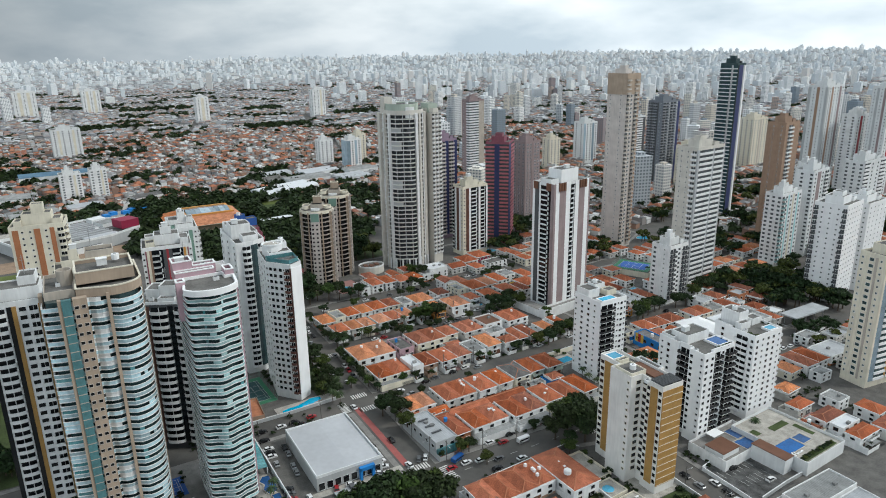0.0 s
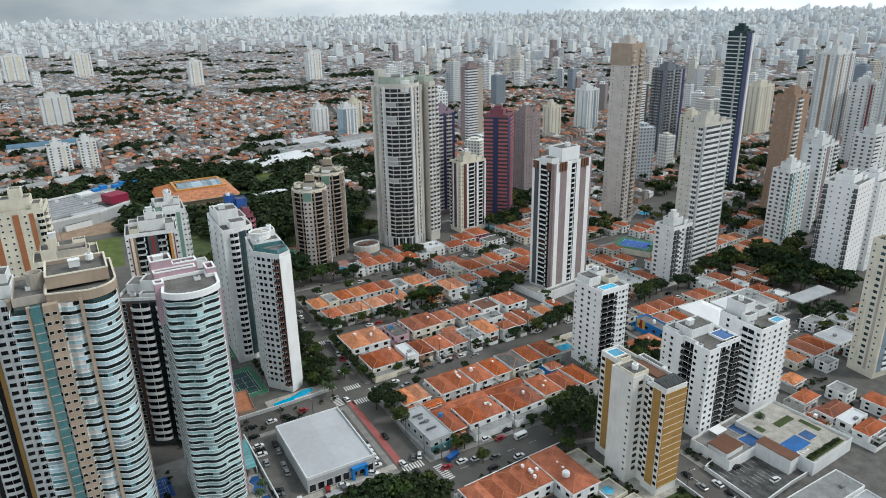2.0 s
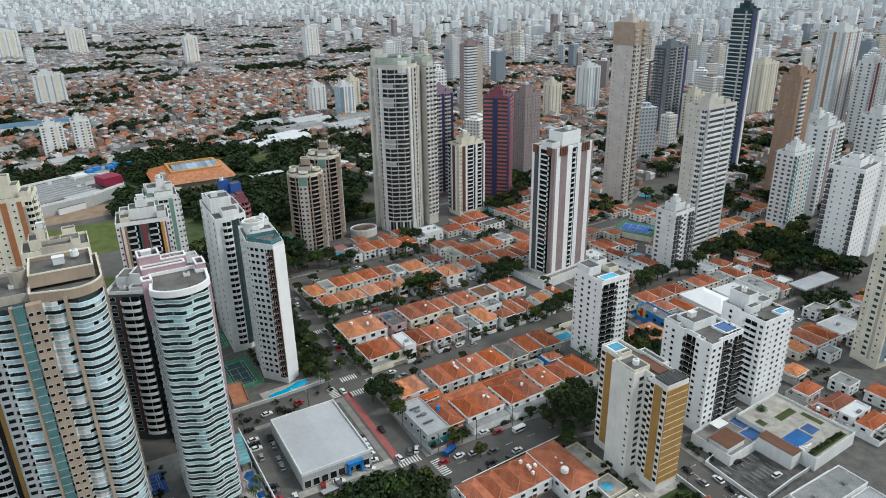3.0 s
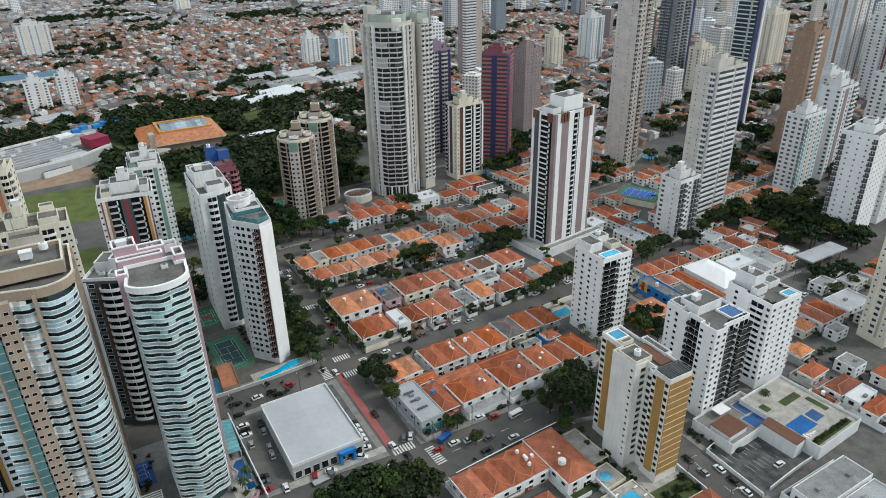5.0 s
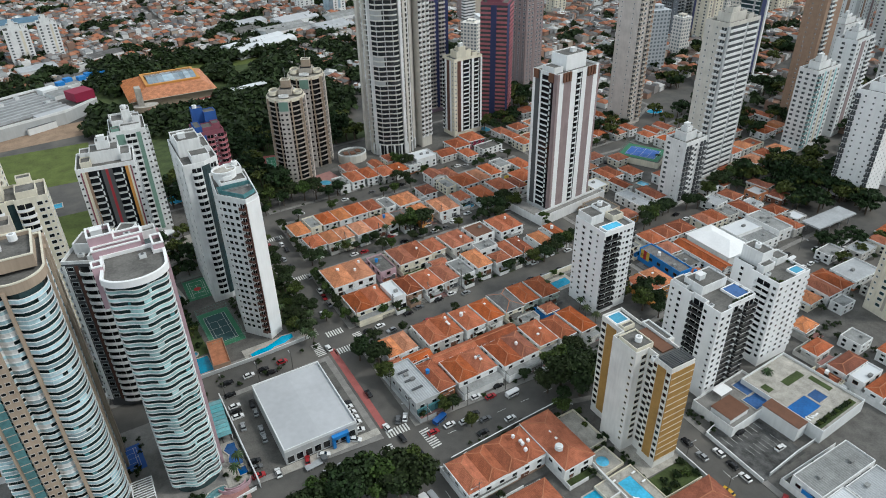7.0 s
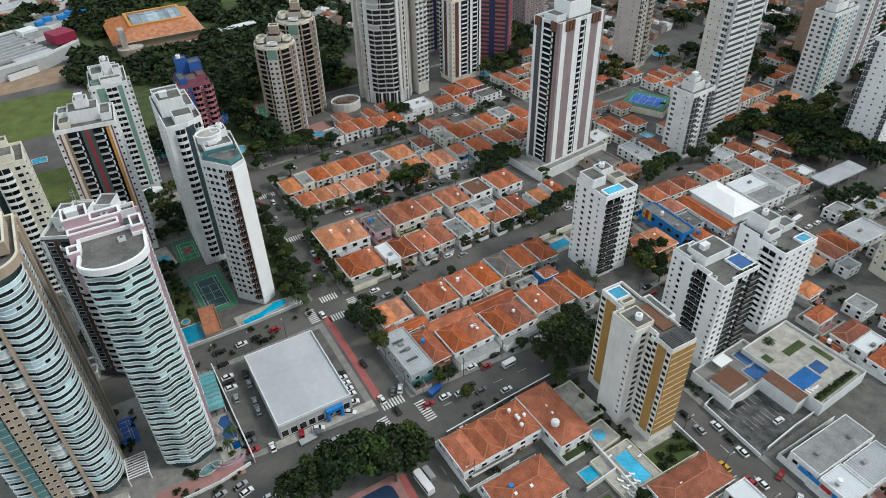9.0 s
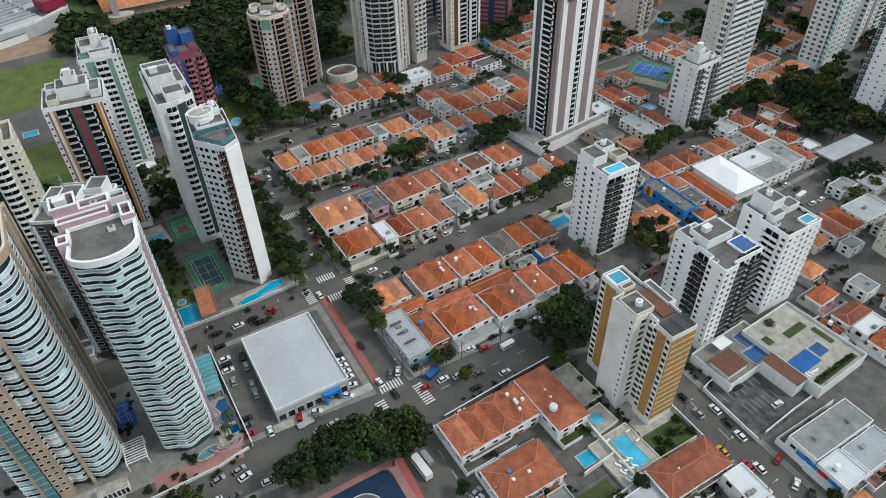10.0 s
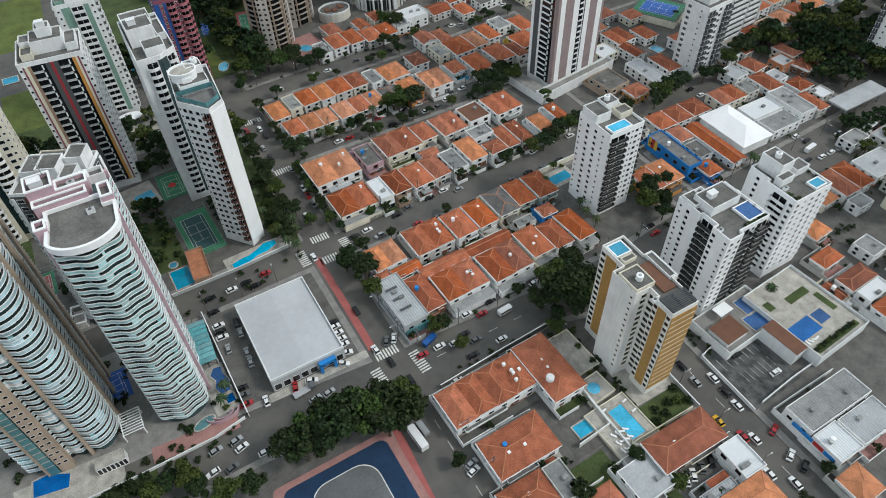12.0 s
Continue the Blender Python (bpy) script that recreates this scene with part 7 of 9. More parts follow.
def groves():
    g = np.random.default_rng(31)
    for half in (0, 1):
        blobs = [(0, 0, 5.6, 2.0)] + [(2.4 * math.cos(j * 1.3 + half), 2.4 * math.sin(j * 1.3 + half), g.uniform(3.9, 6.0), g.uniform(1.0, 1.6)) for j in range(7)]
        v, f = leaf_cloud(g, blobs, 56, 0.44)
        t = trunk_shell(g, 4.0, 0.28, [])
        k = len(v)
        v = v + [tuple(p) for p in t.v]
        f = f + [tuple(i + k for i in q) for q in t.f]
        m = [0] * (len(f) - len(t.f)) + [1] * len(t.f)
        spread("grove", v, f, m, ("leaves" if half else "light_leaves", "bark"), [r for i, r in enumerate(GROVES) if (i % 3 > 0) == bool(half)], "thick grove of dark green trees", "grove")
        if half:
            v, f = leaf_cloud(g, [(0, 0, 5.0, 2.2), (1.8, 0.6, 4.0, 1.5), (-1.5, 1.2, 4.2, 1.6), (0.2, -1.9, 3.8, 1.5)], 30, 0.62)
            k = len(v)
            v = v + [tuple(p) for p in t.v]
            f = f + [tuple(i + k for i in q) for q in t.f]
            m = [0] * (len(f) - len(t.f)) + [1] * len(t.f)
            spread("garden_shrubs", v, f, m, ("leaves", "bark"), GARDENS, "small dark garden trees and shrubs between the houses", "shrubs")


groves()

# ---- vehicles ----
def car_shell(paint):
    """A hatchback body, lofted from sections along its length."""
    s = Shell()
    low = [(-2.1, 0.45, 0.78), (-2.0, 0.25, 0.85), (2.0, 0.25, 0.85), (2.12, 0.45, 0.78), (2.05, 0.72, 0.8), (1.0, 0.92, 0.84), (-1.9, 0.95, 0.84), (-2.1, 0.8, 0.8)]
    left, right = [(x, -w, z) for x, z, w in low], [(x, w, z) for x, z, w in low]
    n = len(low)
    for i in range(n):
        j = (i + 1) % n
        s.face([left[i], right[i], right[j], left[j]], paint)
    s.face(left, paint), s.face(right[::-1], paint)
    return s


def cabin_shell():
    s = Shell()
    base = [(-1.75, -0.8, 0.94), (0.95, -0.8, 0.92), (0.95, 0.8, 0.92), (-1.75, 0.8, 0.94)]
    top = [(-1.35, -0.62, 1.42), (0.25, -0.62, 1.45), (0.25, 0.62, 1.45), (-1.35, 0.62, 1.42)]
    for i in range(4):
        j = (i + 1) % 4
        s.face([base[i], base[j], top[j], top[i]], "car_glass")
    s.face(top, "car_glass")
    return s


def wheel_mesh():
    s = Shell()
    a = [(0.31 * math.cos(t * math.pi / 6), 0.31 * math.sin(t * math.pi / 6)) for t in range(12)]
    out, inn = [(x, -0.1, z) for x, z in a], [(x, 0.1, z) for x, z in a]
    for i in range(12):
        j = (i + 1) % 12
        s.face([out[i], inn[i], inn[j], out[j]], "rubber")
    s.face(out[::-1], "chrome_rim"), s.face(inn, "chrome_rim")
    return s.mesh("wheel")


WHEEL, CABIN = wheel_mesh(), cabin_shell().mesh("cabin_glass")
CARS = {}


def car_parts(own, paint):
    if paint not in CARS:
        roof = Shell()
        roof.prism([(-1.3, -0.6), (0.22, -0.6), (0.22, 0.6), (-1.3, 0.6)], 1.43, 1.5, "car_" + paint)
        lamp = Shell()
        lamp.box(0, -0.72, 0.55, 0.06, -0.4, 0.72, "bright_paint")
        lamp.box(0, 0.4, 0.55, 0.06, 0.72, 0.72, "bright_paint")
        CARS[paint] = car_shell("car_" + paint).mesh("body"), roof.mesh("roof_panel")
    body, roof = CARS[paint]
    part("body", body, own)
    part("cabin_glass", CABIN, own)
    part("roof_panel", roof, own)
    for x in (-1.3, 1.35):
        for y in (-0.76, 0.76):
            part("wheel", WHEEL, own, "", pose(x, y, 0.31))


FIRST = {}


BAYS = []


def park(paint, rows):
    for x, y, rot in rows:
        if any(abs(x - a) < 4.3 and abs(y - b) < 1.9 if abs(math.cos(radians(rot))) > 0.7 else abs(x - a) < 1.9 and abs(y - b) < 4.3 for a, b in BAYS):
            continue
        BAYS.append((x, y))
        m = pose(x, y, 0.16 if (44 < x < 91 and y > 195) else 0.01, 0, 0, rot)
        if paint not in FIRST:
            FIRST[paint] = thing("car", 0, 0, 0, 0, f"{paint} hatchback car on the asphalt", "car", "cars")
            car_parts(FIRST[paint], paint)
            FIRST[paint].matrix_world = m
        else:
            copy_thing(FIRST[paint], m)


park("black", ((86, 212.7, 5), (57.1, 229.9, 85), (51.1, 229.1, 0), (50.4, 203.6, 0), (96.1, 188.2, 93), (51.5, 238.3, 6), (52.4, 245.1, 6), (66, 245.6, 6), (176, 138.7, 88), (181, 124.7, 88), (194.3, 132.9, 0), (122.5, 185.4, 3), (120.7, 176.6, 3), (95.8, 185.6, 95), (137.6, 192.8, 3), (145.3, 250.8, 4), (129.5, 248.8, 4), (110, 246.7, 4), (159.4, 239.5, 4), (68.4, 242.5, 5), (52.5, 245.3, 5), (95.1, 213.3, 91), (101.9, 325.7, 88), (98.4, 310, 88), (182.4, 95.6, 25), (160.6, 110.4, 60), (293.8, 188, 8), (304.2, 197.4, 8),))
park("black", ((210.4, 192.4, 3), (173.4, 361.7, 4), (246.1, 370, 4), (213.7, 361.2, 4), (182.6, 360.5, 4), (154.8, 302.5, 4), (216.6, 309.9, 4), (204.6, 242.7, 4), (188.6, 242.9, 4), (289.3, 252.6, 4), (322, 250.6, 8), (385.9, 258.1, 8), (302.4, 323.1, 60), (98.5, 178.8, 92),))
park("white", ((85.7, 210.6, 5), (85.6, 207.7, 5), (85.5, 204.9, 5), (85.4, 202.3, 5), (85, 198.9, -12), (82.3, 195.5, -35), (51.4, 231.7, 5), (51.1, 226.2, 0), (55.7, 195.2, 87), (70.9, 194.9, -20), (93.8, 195, 95), (181.4, 130.4, 88), (180.6, 119.5, 88), (176.7, 108.9, 88), (200, 121.8, 0), (112.8, 185.3, 3), (118, 184, 3), (132.2, 177.2, 3), (111.1, 171.3, 3), (101.2, 196.2, 60), (127.5, 192.1, 3), (155.7, 191.9, 8), (160.4, 191.6, 8), (115.6, 247.2, 4), (126.4, 249.1, 4), (60.4, 245.1, 5), (92.1, 244.7, 92), (98.3, 267, 92),))
park("white", ((101.4, 331.9, 88), (181.7, 100, 25), (172, 99.1, 88), (176.1, 93.5, 88), (150.4, 109.6, 60), (153.2, 109.8, 60), (300.6, 186.5, 8), (306.3, 186.5, 8), (319.8, 186.9, 8), (302.3, 201.9, 8), (340, 185.8, 8), (252.8, 188.9, 6), (223, 187.3, 3), (140.3, 360.5, 4), (147.3, 360.4, 4), (223.4, 365.8, 4), (259.8, 370.6, 4), (147.5, 306.5, 4), (150.7, 303, 4), (128.8, 304.3, 4), (203.8, 306.3, 4), (185.8, 306.9, 4), (290, 246.6, 4), (308.1, 248.2, 8), (365.5, 255.4, 8), (411.8, 261, 8), (418.5, 259, 8), (351.7, 254.2, 60),))
park("white", ((294.6, 320.8, 60), (285.1, 316.2, 60), (49.6, 178.9, 0), (44, 183.9, 15), (99.8, 142.6, 15),))
park("silver", ((57.1, 225, 85), (56.8, 221.2, 85), (56.4, 216.1, 85), (56.2, 211.7, 85), (51.4, 220.6, 85), (69.4, 187.9, 12), (74, 187.9, 12), (61.2, 245.4, 6), (175.7, 132.1, 88), (158.2, 249, 4), (98, 317.6, 88), (311.6, 186.5, 8), (227.6, 363.8, 4), (317, 251.4, 8), (370.1, 255.7, 8), (36.9, 186.8, 12), (43.2, 186.9, 15), (100.5, 144.8, 15),))
park("grey", ((50.2, 200.8, 0), (124.7, 181.3, 3), (98.6, 196.4, 60), (135.4, 250.2, 4), (142.9, 239.5, 4), (65.9, 245.9, 5), (101.5, 338.4, 88), (178.3, 94.6, 25), (156.9, 110.2, 60), (336, 185.4, 8), (164, 361.1, 4), (195.6, 242.5, 4), (179.9, 242.7, 4), (356.5, 251.2, 60), (39.6, 179, 15),))
park("red", ((50, 197.3, 0), (65.4, 195.2, 75), (56.5, 245.1, 6), (106.3, 185.2, 3), (132.2, 189.6, 3), (134.4, 240.2, 4), (56.3, 245.4, 5), (73.6, 246.3, 5), (183.9, 108.1, 20), (209.7, 188.5, 3), (160.4, 361.5, 4), (133.9, 304.1, 4),))
park("yellow", ((171.8, 118.5, 88),))
park("red", ((174.3, 111.2, 88),))


g = random.Random(91)
for xa, ya, xb, yb, rot, n, chance in ((108, 242.2, 220, 242.6, 4, 17, 0.5), (108, 250.4, 222, 254, 4, 17, 0.5), (108, 303.4, 222, 304.2, 3, 17, 0.45), (110, 310.2, 220, 311.4, 3, 17, 0.4), (95.5, 258, 95.8, 345, 90, 13, 0.5), (103, 262, 103.4, 300, 90, 6, 0.6), (244, 183, 336, 187, 5, 13, 0.5), (244, 190.5, 330, 194, 5, 12, 0.3), (110, 357, 190, 360, 3, 12, 0.35), (179.6, 88, 180.2, 168, 90, 11, 0.4), (66, 183, 30, 180, 8, 5, 0.4)):
    for k in range(n):
        t = (k + g.uniform(0.3, 0.7)) / n
        x, y = xa + (xb - xa) * t, ya + (yb - ya) * t
        if g.random() < chance and all(math.hypot(x - a, y - b) > 5.2 for a, b in BAYS):
            park(g.choice(("black", "white", "white", "silver", "grey", "red")), ((round(x, 1), round(y, 1), rot + g.uniform(-3, 3) + 180 * g.randint(0, 1)),))


def van(name, x, y, rot, length, width, height, paint, label, category):
    own = thing(name, x, y, 0.01, rot, label, category)
    s = Shell()
    a, b = length / 2, width / 2
    s.prism([(-a, -b), (a - 0.4, -b), (a, -b + 0.3), (a, b - 0.3), (a - 0.4, b), (-a, b)], 0.4, height, paint)
    part("body", s, own)
    s = Shell()
    s.ring(rect(-a * 0.94, -b - 0.02, a * 0.86, b + 0.02), rect(-a * 0.9, -b + 0.1, a * 0.8, b - 0.1), height * 0.52, height * 0.82, "car_glass")
    part("window_band", s, own)
    for x in (-a * 0.6, a * 0.6):
        for y in (-b + 0.06, b - 0.06):
            part("wheel", WHEEL, own, "", pose(x, y, 0.42) @ Matrix.Scale(1.35, 4))
    return own


van("bus", 90.6, 159.5, 95, 8.5, 2.4, 2.9, "car_white", "white minibus waiting in the side street", "bus")
van("van", 93.4, 161.5, 95, 5.0, 1.9, 2.1, "car_silver", "silver van in the side street", "van")
van("bus", 331.7, 188.5, 6, 11, 2.5, 3.1, "car_white", "white city bus on the avenue", "bus")
van("bus", 331, 184, 6, 11, 2.5, 3.1, "rose_paint", "red and white city bus on the avenue", "bus")
van("van", 300.2, 192.6, 8, 6.0, 2.0, 2.3, "car_white", "white delivery van on the avenue", "van")
van("van", 139.5, 186.5, 4, 5.2, 2.0, 2.2, "car_white", "white van on the street", "van")
van("pickup_truck", 111, 189, 20, 5.4, 2.1, 1.9, "car_blue", "blue pickup truck at the kerb", "truck")
truck = thing("tow_truck", 67.3, 192.4, 0.01, 5, "flat grey tow truck in front of the showroom", "truck")
s = Shell()
s.box(-3.6, -1.15, 0.8, 2.0, 1.15, 1.05, "metal_roof")
part("flat_bed", s, truck)
s = Shell()
s.prism([(2.1, -1.1), (3.6, -1.1), (3.8, -0.9), (3.8, 0.9), (3.6, 1.1), (2.1, 1.1)], 0.5, 2.2, "car_grey")
part("cab", s, truck)
for x in (-2.6, -1.7, 2.8):
    for y in (-1.0, 1.0):
        part("wheel", WHEEL, truck, "", pose(x, y, 0.42) @ Matrix.Scale(1.35, 4))

# ---- car showroom with a white roof ----
shed = thing("showroom", 71.4, 215, 0.15, 0.6, "low car showroom with pale grey sheet roof and blue arch", "showroom")
a, b = 12.5, 17.6
s = Shell()
s.box(-a, -b, 0, a, b, 5.4, "grey_paint")
part("wall", s, shed)
s = Shell()
s.ring(rect(-a, -b, a, b), rect(-a + 0.35, -b + 0.35, a - 0.35, b - 0.35), 5.4, 6.5, "pale_grey_paint")
part("parapet", s, shed)
s = Shell()
lo, hi = 5.7, 6.35
for x0, x1, z0, z1 in ((-a + 0.4, 0, lo, hi), (0, a - 0.4, hi, lo)):
    s.face([(x0, -b + 0.4, z0), (x1, -b + 0.4, z1), (x1, b - 0.4, z1), (x0, b - 0.4, z0)], "shed_roof")
part("roof", s, shed)
for k in range(8):
    _, me = window_piece(2.2, 2.8, "pale_grey_paint", "dark_glass")
    part("window", me, shed, "", pose(-10.8 + k * 3.05, -b, 0.4))
s = Shell()
for x in (3.2, 8.0):
    s.box(x, -b - 1.8, 0, x + 0.9, -b - 0.3, 4.6, "blue_paint")
s.box(3.2, -b - 1.8, 3.6, 8.9, -b - 0.3, 4.9, "blue_paint")
part("sign_arch", s, shed, "blue sign arch over the entrance")
patch("forecourt", 57, 194, 91, 197, "stone_deck", "pale concrete forecourt of the showroom", 0.155)


# ---- pools, courts and decks ----
def pool(x, y, w, d, rot=0.0, z=0.18, water="pool_water", outline=None, label="blue swimming pool with a pale stone rim"):
    own = thing("swimming_pool", x, y, z, rot, label, "swimming pool", "swimming pools")
    pts = outline or rect(-w / 2, -d / 2, w / 2, d / 2)
    s = Shell()
    s.ring(inset(pts, -0.45), pts, 0.0, 0.22, "stone_deck")
    part("rim", s, own)
    s = Shell()
    s.prism(pts, 0.0, 0.1, water)
    part("water", s, own)
    return own


def deck(name, x0, y0, x1, y1, h, side, top, label, rot=0.0, wall=0.9):
    own = thing(name, (x0 + x1) / 2, (y0 + y1) / 2, 0.1, rot, label, "deck")
    a, b = (x1 - x0) / 2, (y1 - y0) / 2
    s = Shell()
    s.prism(rect(-a, -b, a, b), 0, h, side, top)
    part("base", s, own)
    if wall:
        s = Shell()
        s.ring(rect(-a, -b, a, b), inset(rect(-a, -b, a, b), 0.22), h, h + wall, side)
        part("parapet", s, own)
    return own


def court(x, y, w, d, rot, z, outer, inner, label, fence=3.0):
    own = thing("sports_court", x, y, z, rot, label, "sports court", "sports courts")
    s = Shell()
    s.box(-w / 2, -d / 2, 0, w / 2, d / 2, 0.05, outer)
    part("surround", s, own)
    a, b = w / 2 - w * 0.16, d / 2 - d * 0.12
    s = Shell()
    s.box(-a, -b, 0.05, a, b, 0.062, inner)
    part("field", s, own)
    for x0, y0, x1, y1 in ((-a, -b, a, -b), (-a, b, a, b), (-a, -b, -a, b), (a, -b, a, b), (-a, 0, a, 0), (-a * 0.75, -b, -a * 0.75, b), (a * 0.75, -b, a * 0.75, b), (0, -b * 0.5, 0, b * 0.5), (-a * 0.75, -b * 0.5, a * 0.75, -b * 0.5), (-a * 0.75, b * 0.5, a * 0.75, b * 0.5)):
        s = Shell()
        s.box(min(x0, x1) - 0.06, min(y0, y1) - 0.06, 0.062, max(x0, x1) + 0.06, max(y0, y1) + 0.06, 0.07, "line_paint")
        part("line", s, own)
    if fence:
        post = Shell()
        post.box(-0.05, -0.05, 0, 0.05, 0.05, fence, "green_paint")
        me = post.mesh("fence_post")
        n, m = max(2, int(w / 4)), max(2, int(d / 5))
        spots = [(-w / 2 + w * i / n, sy) for i in range(n + 1) for sy in (-d / 2, d / 2)] + [(sx, -d / 2 + d * j / m) for j in range(1, m) for sx in (-w / 2, w / 2)]
        for px, py in spots:
            part("fence_post", me, own, "", pose(px, py, 0))
        s = Shell()
        for z0 in (0.1, fence / 2, fence - 0.06):
            s.ring(rect(-w / 2, -d / 2, w / 2, d / 2), rect(-w / 2 + 0.05, -d / 2 + 0.05, w / 2 - 0.05, d / 2 - 0.05), z0, z0 + 0.05, "green_paint")
        part("fence_rail", s, own)
    return own


def garden_wall(pts, h=2.2, m="plaster", label="plain plastered garden wall along the lots"):
    own = thing("garden_wall", pts[0][0], pts[0][1], 0.1, 0, label, "wall", "garden walls")
    for (xa, ya), (xb, yb) in zip(pts, pts[1:]):
        length, turn = math.hypot(xb - xa, yb - ya), math.degrees(math.atan2(yb - ya, xb - xa))
        s = Shell()
        s.box(0, -0.12, 0, length, 0.12, h, m)
        part("wall_run", s, own, "", pose(xa - pts[0][0], ya - pts[0][1], 0, 0, 0, turn))
        s = Shell()
        s.box(-0.05, -0.18, h, length + 0.05, 0.18, h + 0.1, "pale_grey_paint")
        part("coping", s, own, "", pose(xa - pts[0][0], ya - pts[0][1], 0, 0, 0, turn))


lounger_mesh = Shell()
lounger_mesh.box(-0.3, -0.9, 0.28, 0.3, 0.5, 0.38, "bright_paint")
back_mesh = Shell()
back_mesh.face([(-0.3, 0.5, 0.36), (0.3, 0.5, 0.36), (0.3, 1.05, 0.75), (-0.3, 1.05, 0.75)], "bright_paint")
back_mesh.face([(-0.3, 0.5, 0.30), (-0.3, 1.05, 0.69), (0.3, 1.05, 0.69), (0.3, 0.5, 0.30)], "bright_paint")
leg_mesh = Shell()
for px in (-0.25, 0.25):
    leg_mesh.box(px - 0.04, -0.84, 0, px + 0.04, -0.76, 0.28, "bright_paint")
    leg_mesh.box(px - 0.04, 0.36, 0, px + 0.04, 0.44, 0.28, "bright_paint")
    leg_mesh.box(px - 0.03, -0.84, 0.2, px + 0.03, 0.44, 0.28, "bright_paint")
lounger_mesh, back_mesh, leg_mesh = lounger_mesh.mesh("mattress"), back_mesh.mesh("backrest"), leg_mesh.mesh("leg_frame")


def lounger(x, y, z, rot):
    own = thing("sun_lounger", x, y, z, rot, "white plastic sun lounger on the pool deck", "sun lounger", "sun loungers")
    part("mattress", lounger_mesh, own)
    part("backrest", back_mesh, own)
    part("leg_frame", leg_mesh, own)


def bush(x, y, size=1.0, z=0.15):
    own = thing("shrub", x, y, z, (x * 37 + y * 11) % 360, "rounded green garden shrub in a bed", "shrub", "garden shrubs")
    me = BUSHES[int(x * 3 + y) % 3]
    ob = part("foliage", me, own)
    own.scale = (size, size, size)


BUSHES = []
for k in range(3):
    g = np.random.default_rng(60 + k)
    v, f = leaf_cloud(g, [(0, 0, 0.5, 0.7), (0.6, 0.2, 0.4, 0.5), (-0.5, 0.3, 0.45, 0.55), (0.1, -0.6, 0.4, 0.5)], 45, 0.16)
    me = bpy.data.meshes.new("foliage")
    me.from_pydata(v, [], f)
    me.materials.append(MATS["light_leaves" if k == 1 else "leaves"])
    BUSHES.append(me)

# garden of the ochre tower
deck("pool_deck", 138, 122, 153.5, 140.5, 1.0, "cream_paint", "stone_deck", "pale stone pool deck with a low wall", 3, 0.5)
pool(147.6, 132.2, 5.2, 10.8, 3, 1.12)
deck("children_pool_deck", 141.5, 142, 151.5, 150.5, 0.8, "cream_paint", "stone_deck", "small round-cornered stone deck with a low wall", 5, 0.6)
pool(146.5, 146.4, 4, 4, 0, 0.92, "pool_water", arc(0, 0, 2.1, 2.1, 0, 337.5, 15), "small round paddling pool on a stone deck")
deck("court_yard", 143.5, 152.5, 153.5, 169, 0.3, "cream_paint", "stone_deck", "paved garden terrace behind a low wall", 3, 0.9)
for k in range(12):
    lounger(140.6 + (k % 4) * 1.5 + (k // 4) * 0.3, 125.2 + (k // 4) * 2.6, 1.12, 20 + (k * 47) % 60)
for x, y in ((152, 134), (151.5, 138), (144, 138.5)):
    lounger(x, y, 1.12, 100)
for x, y, q in ((152, 152, 1.2), (153, 155, 1.3), (152.6, 149, 1.2), (149, 151.6, 1.1), (142, 151.5, 1.2), (141, 147, 1.1), (152.6, 144, 1.2), (154, 141.5, 1.3), (156, 128, 1.5), (158, 131, 1.5), (160, 128.5, 1.6), (163, 131, 1.6), (166, 130, 1.7), (168, 134, 1.6), (168.5, 140, 1.5), (169, 128.5, 1.4), (155, 124.5, 1.5), (152.4, 162, 1.2), (154.4, 168, 1.4), (147, 170, 1.3)):
    bush(x, y, q)
patch("lawn", 154, 126.5, 170, 134.5, "grass", "small green lawn beside the tower", 0.155, 2)
patch("stone_path", 154.5, 134.8, 170, 150, "stone_deck", "pale stone forecourt round the tower", 0.152, 0)
garden_wall([(105.2, 171.2), (131, 173), (150, 174), (153.5, 170)], 2.4, "concrete")
garden_wall([(170.2, 125), (170.2, 170)], 1.6, "grey_paint")
garden_wall([(143, 152), (143, 121), (154, 121)], 2.0, "white_paint")
garden_wall([(130.5, 133), (142.5, 134), (142.5, 144.5)], 2.4, "plaster")
pool(135.4, 137.2, 5.6, 4.2, 2, 0.4)
deck("patio", 128, 130, 142, 143, 0.2, "plaster", "concrete", "concrete patio with a small pool", 2, 0)
patch("lawn", 120, 117, 136, 129, "grass", "rough green back garden", 0.155, 2)
# pools of the two white towers
deck("pool_deck", 189.5, 134, 216.5, 150, 3.4, "white_paint", "paving", "raised white pool deck over the garages", 4, 1.0)
pool(209.8, 144.6, 5.2, 6.4, 4, 3.52, "deep_pool_water")
pool(209, 138.4, 9.2, 5.6, 4, 3.5, "deep_pool_water")
awning = thing("awning", 200, 146.5, 3.4, 4, "white flat awning on posts by the pool", "awning")
s = Shell()
s.box(-3, -2, 2.5, 3, 2, 2.62, "bright_paint")
part("sheet", s, awning)
for x in (-2.8, 2.8):
    for y in (-1.8, 1.8):
        s = Shell()
        s.box(x - 0.05, y - 0.05, 0, x + 0.05, y + 0.05, 2.5, "steel")
        part("post", s, awning)
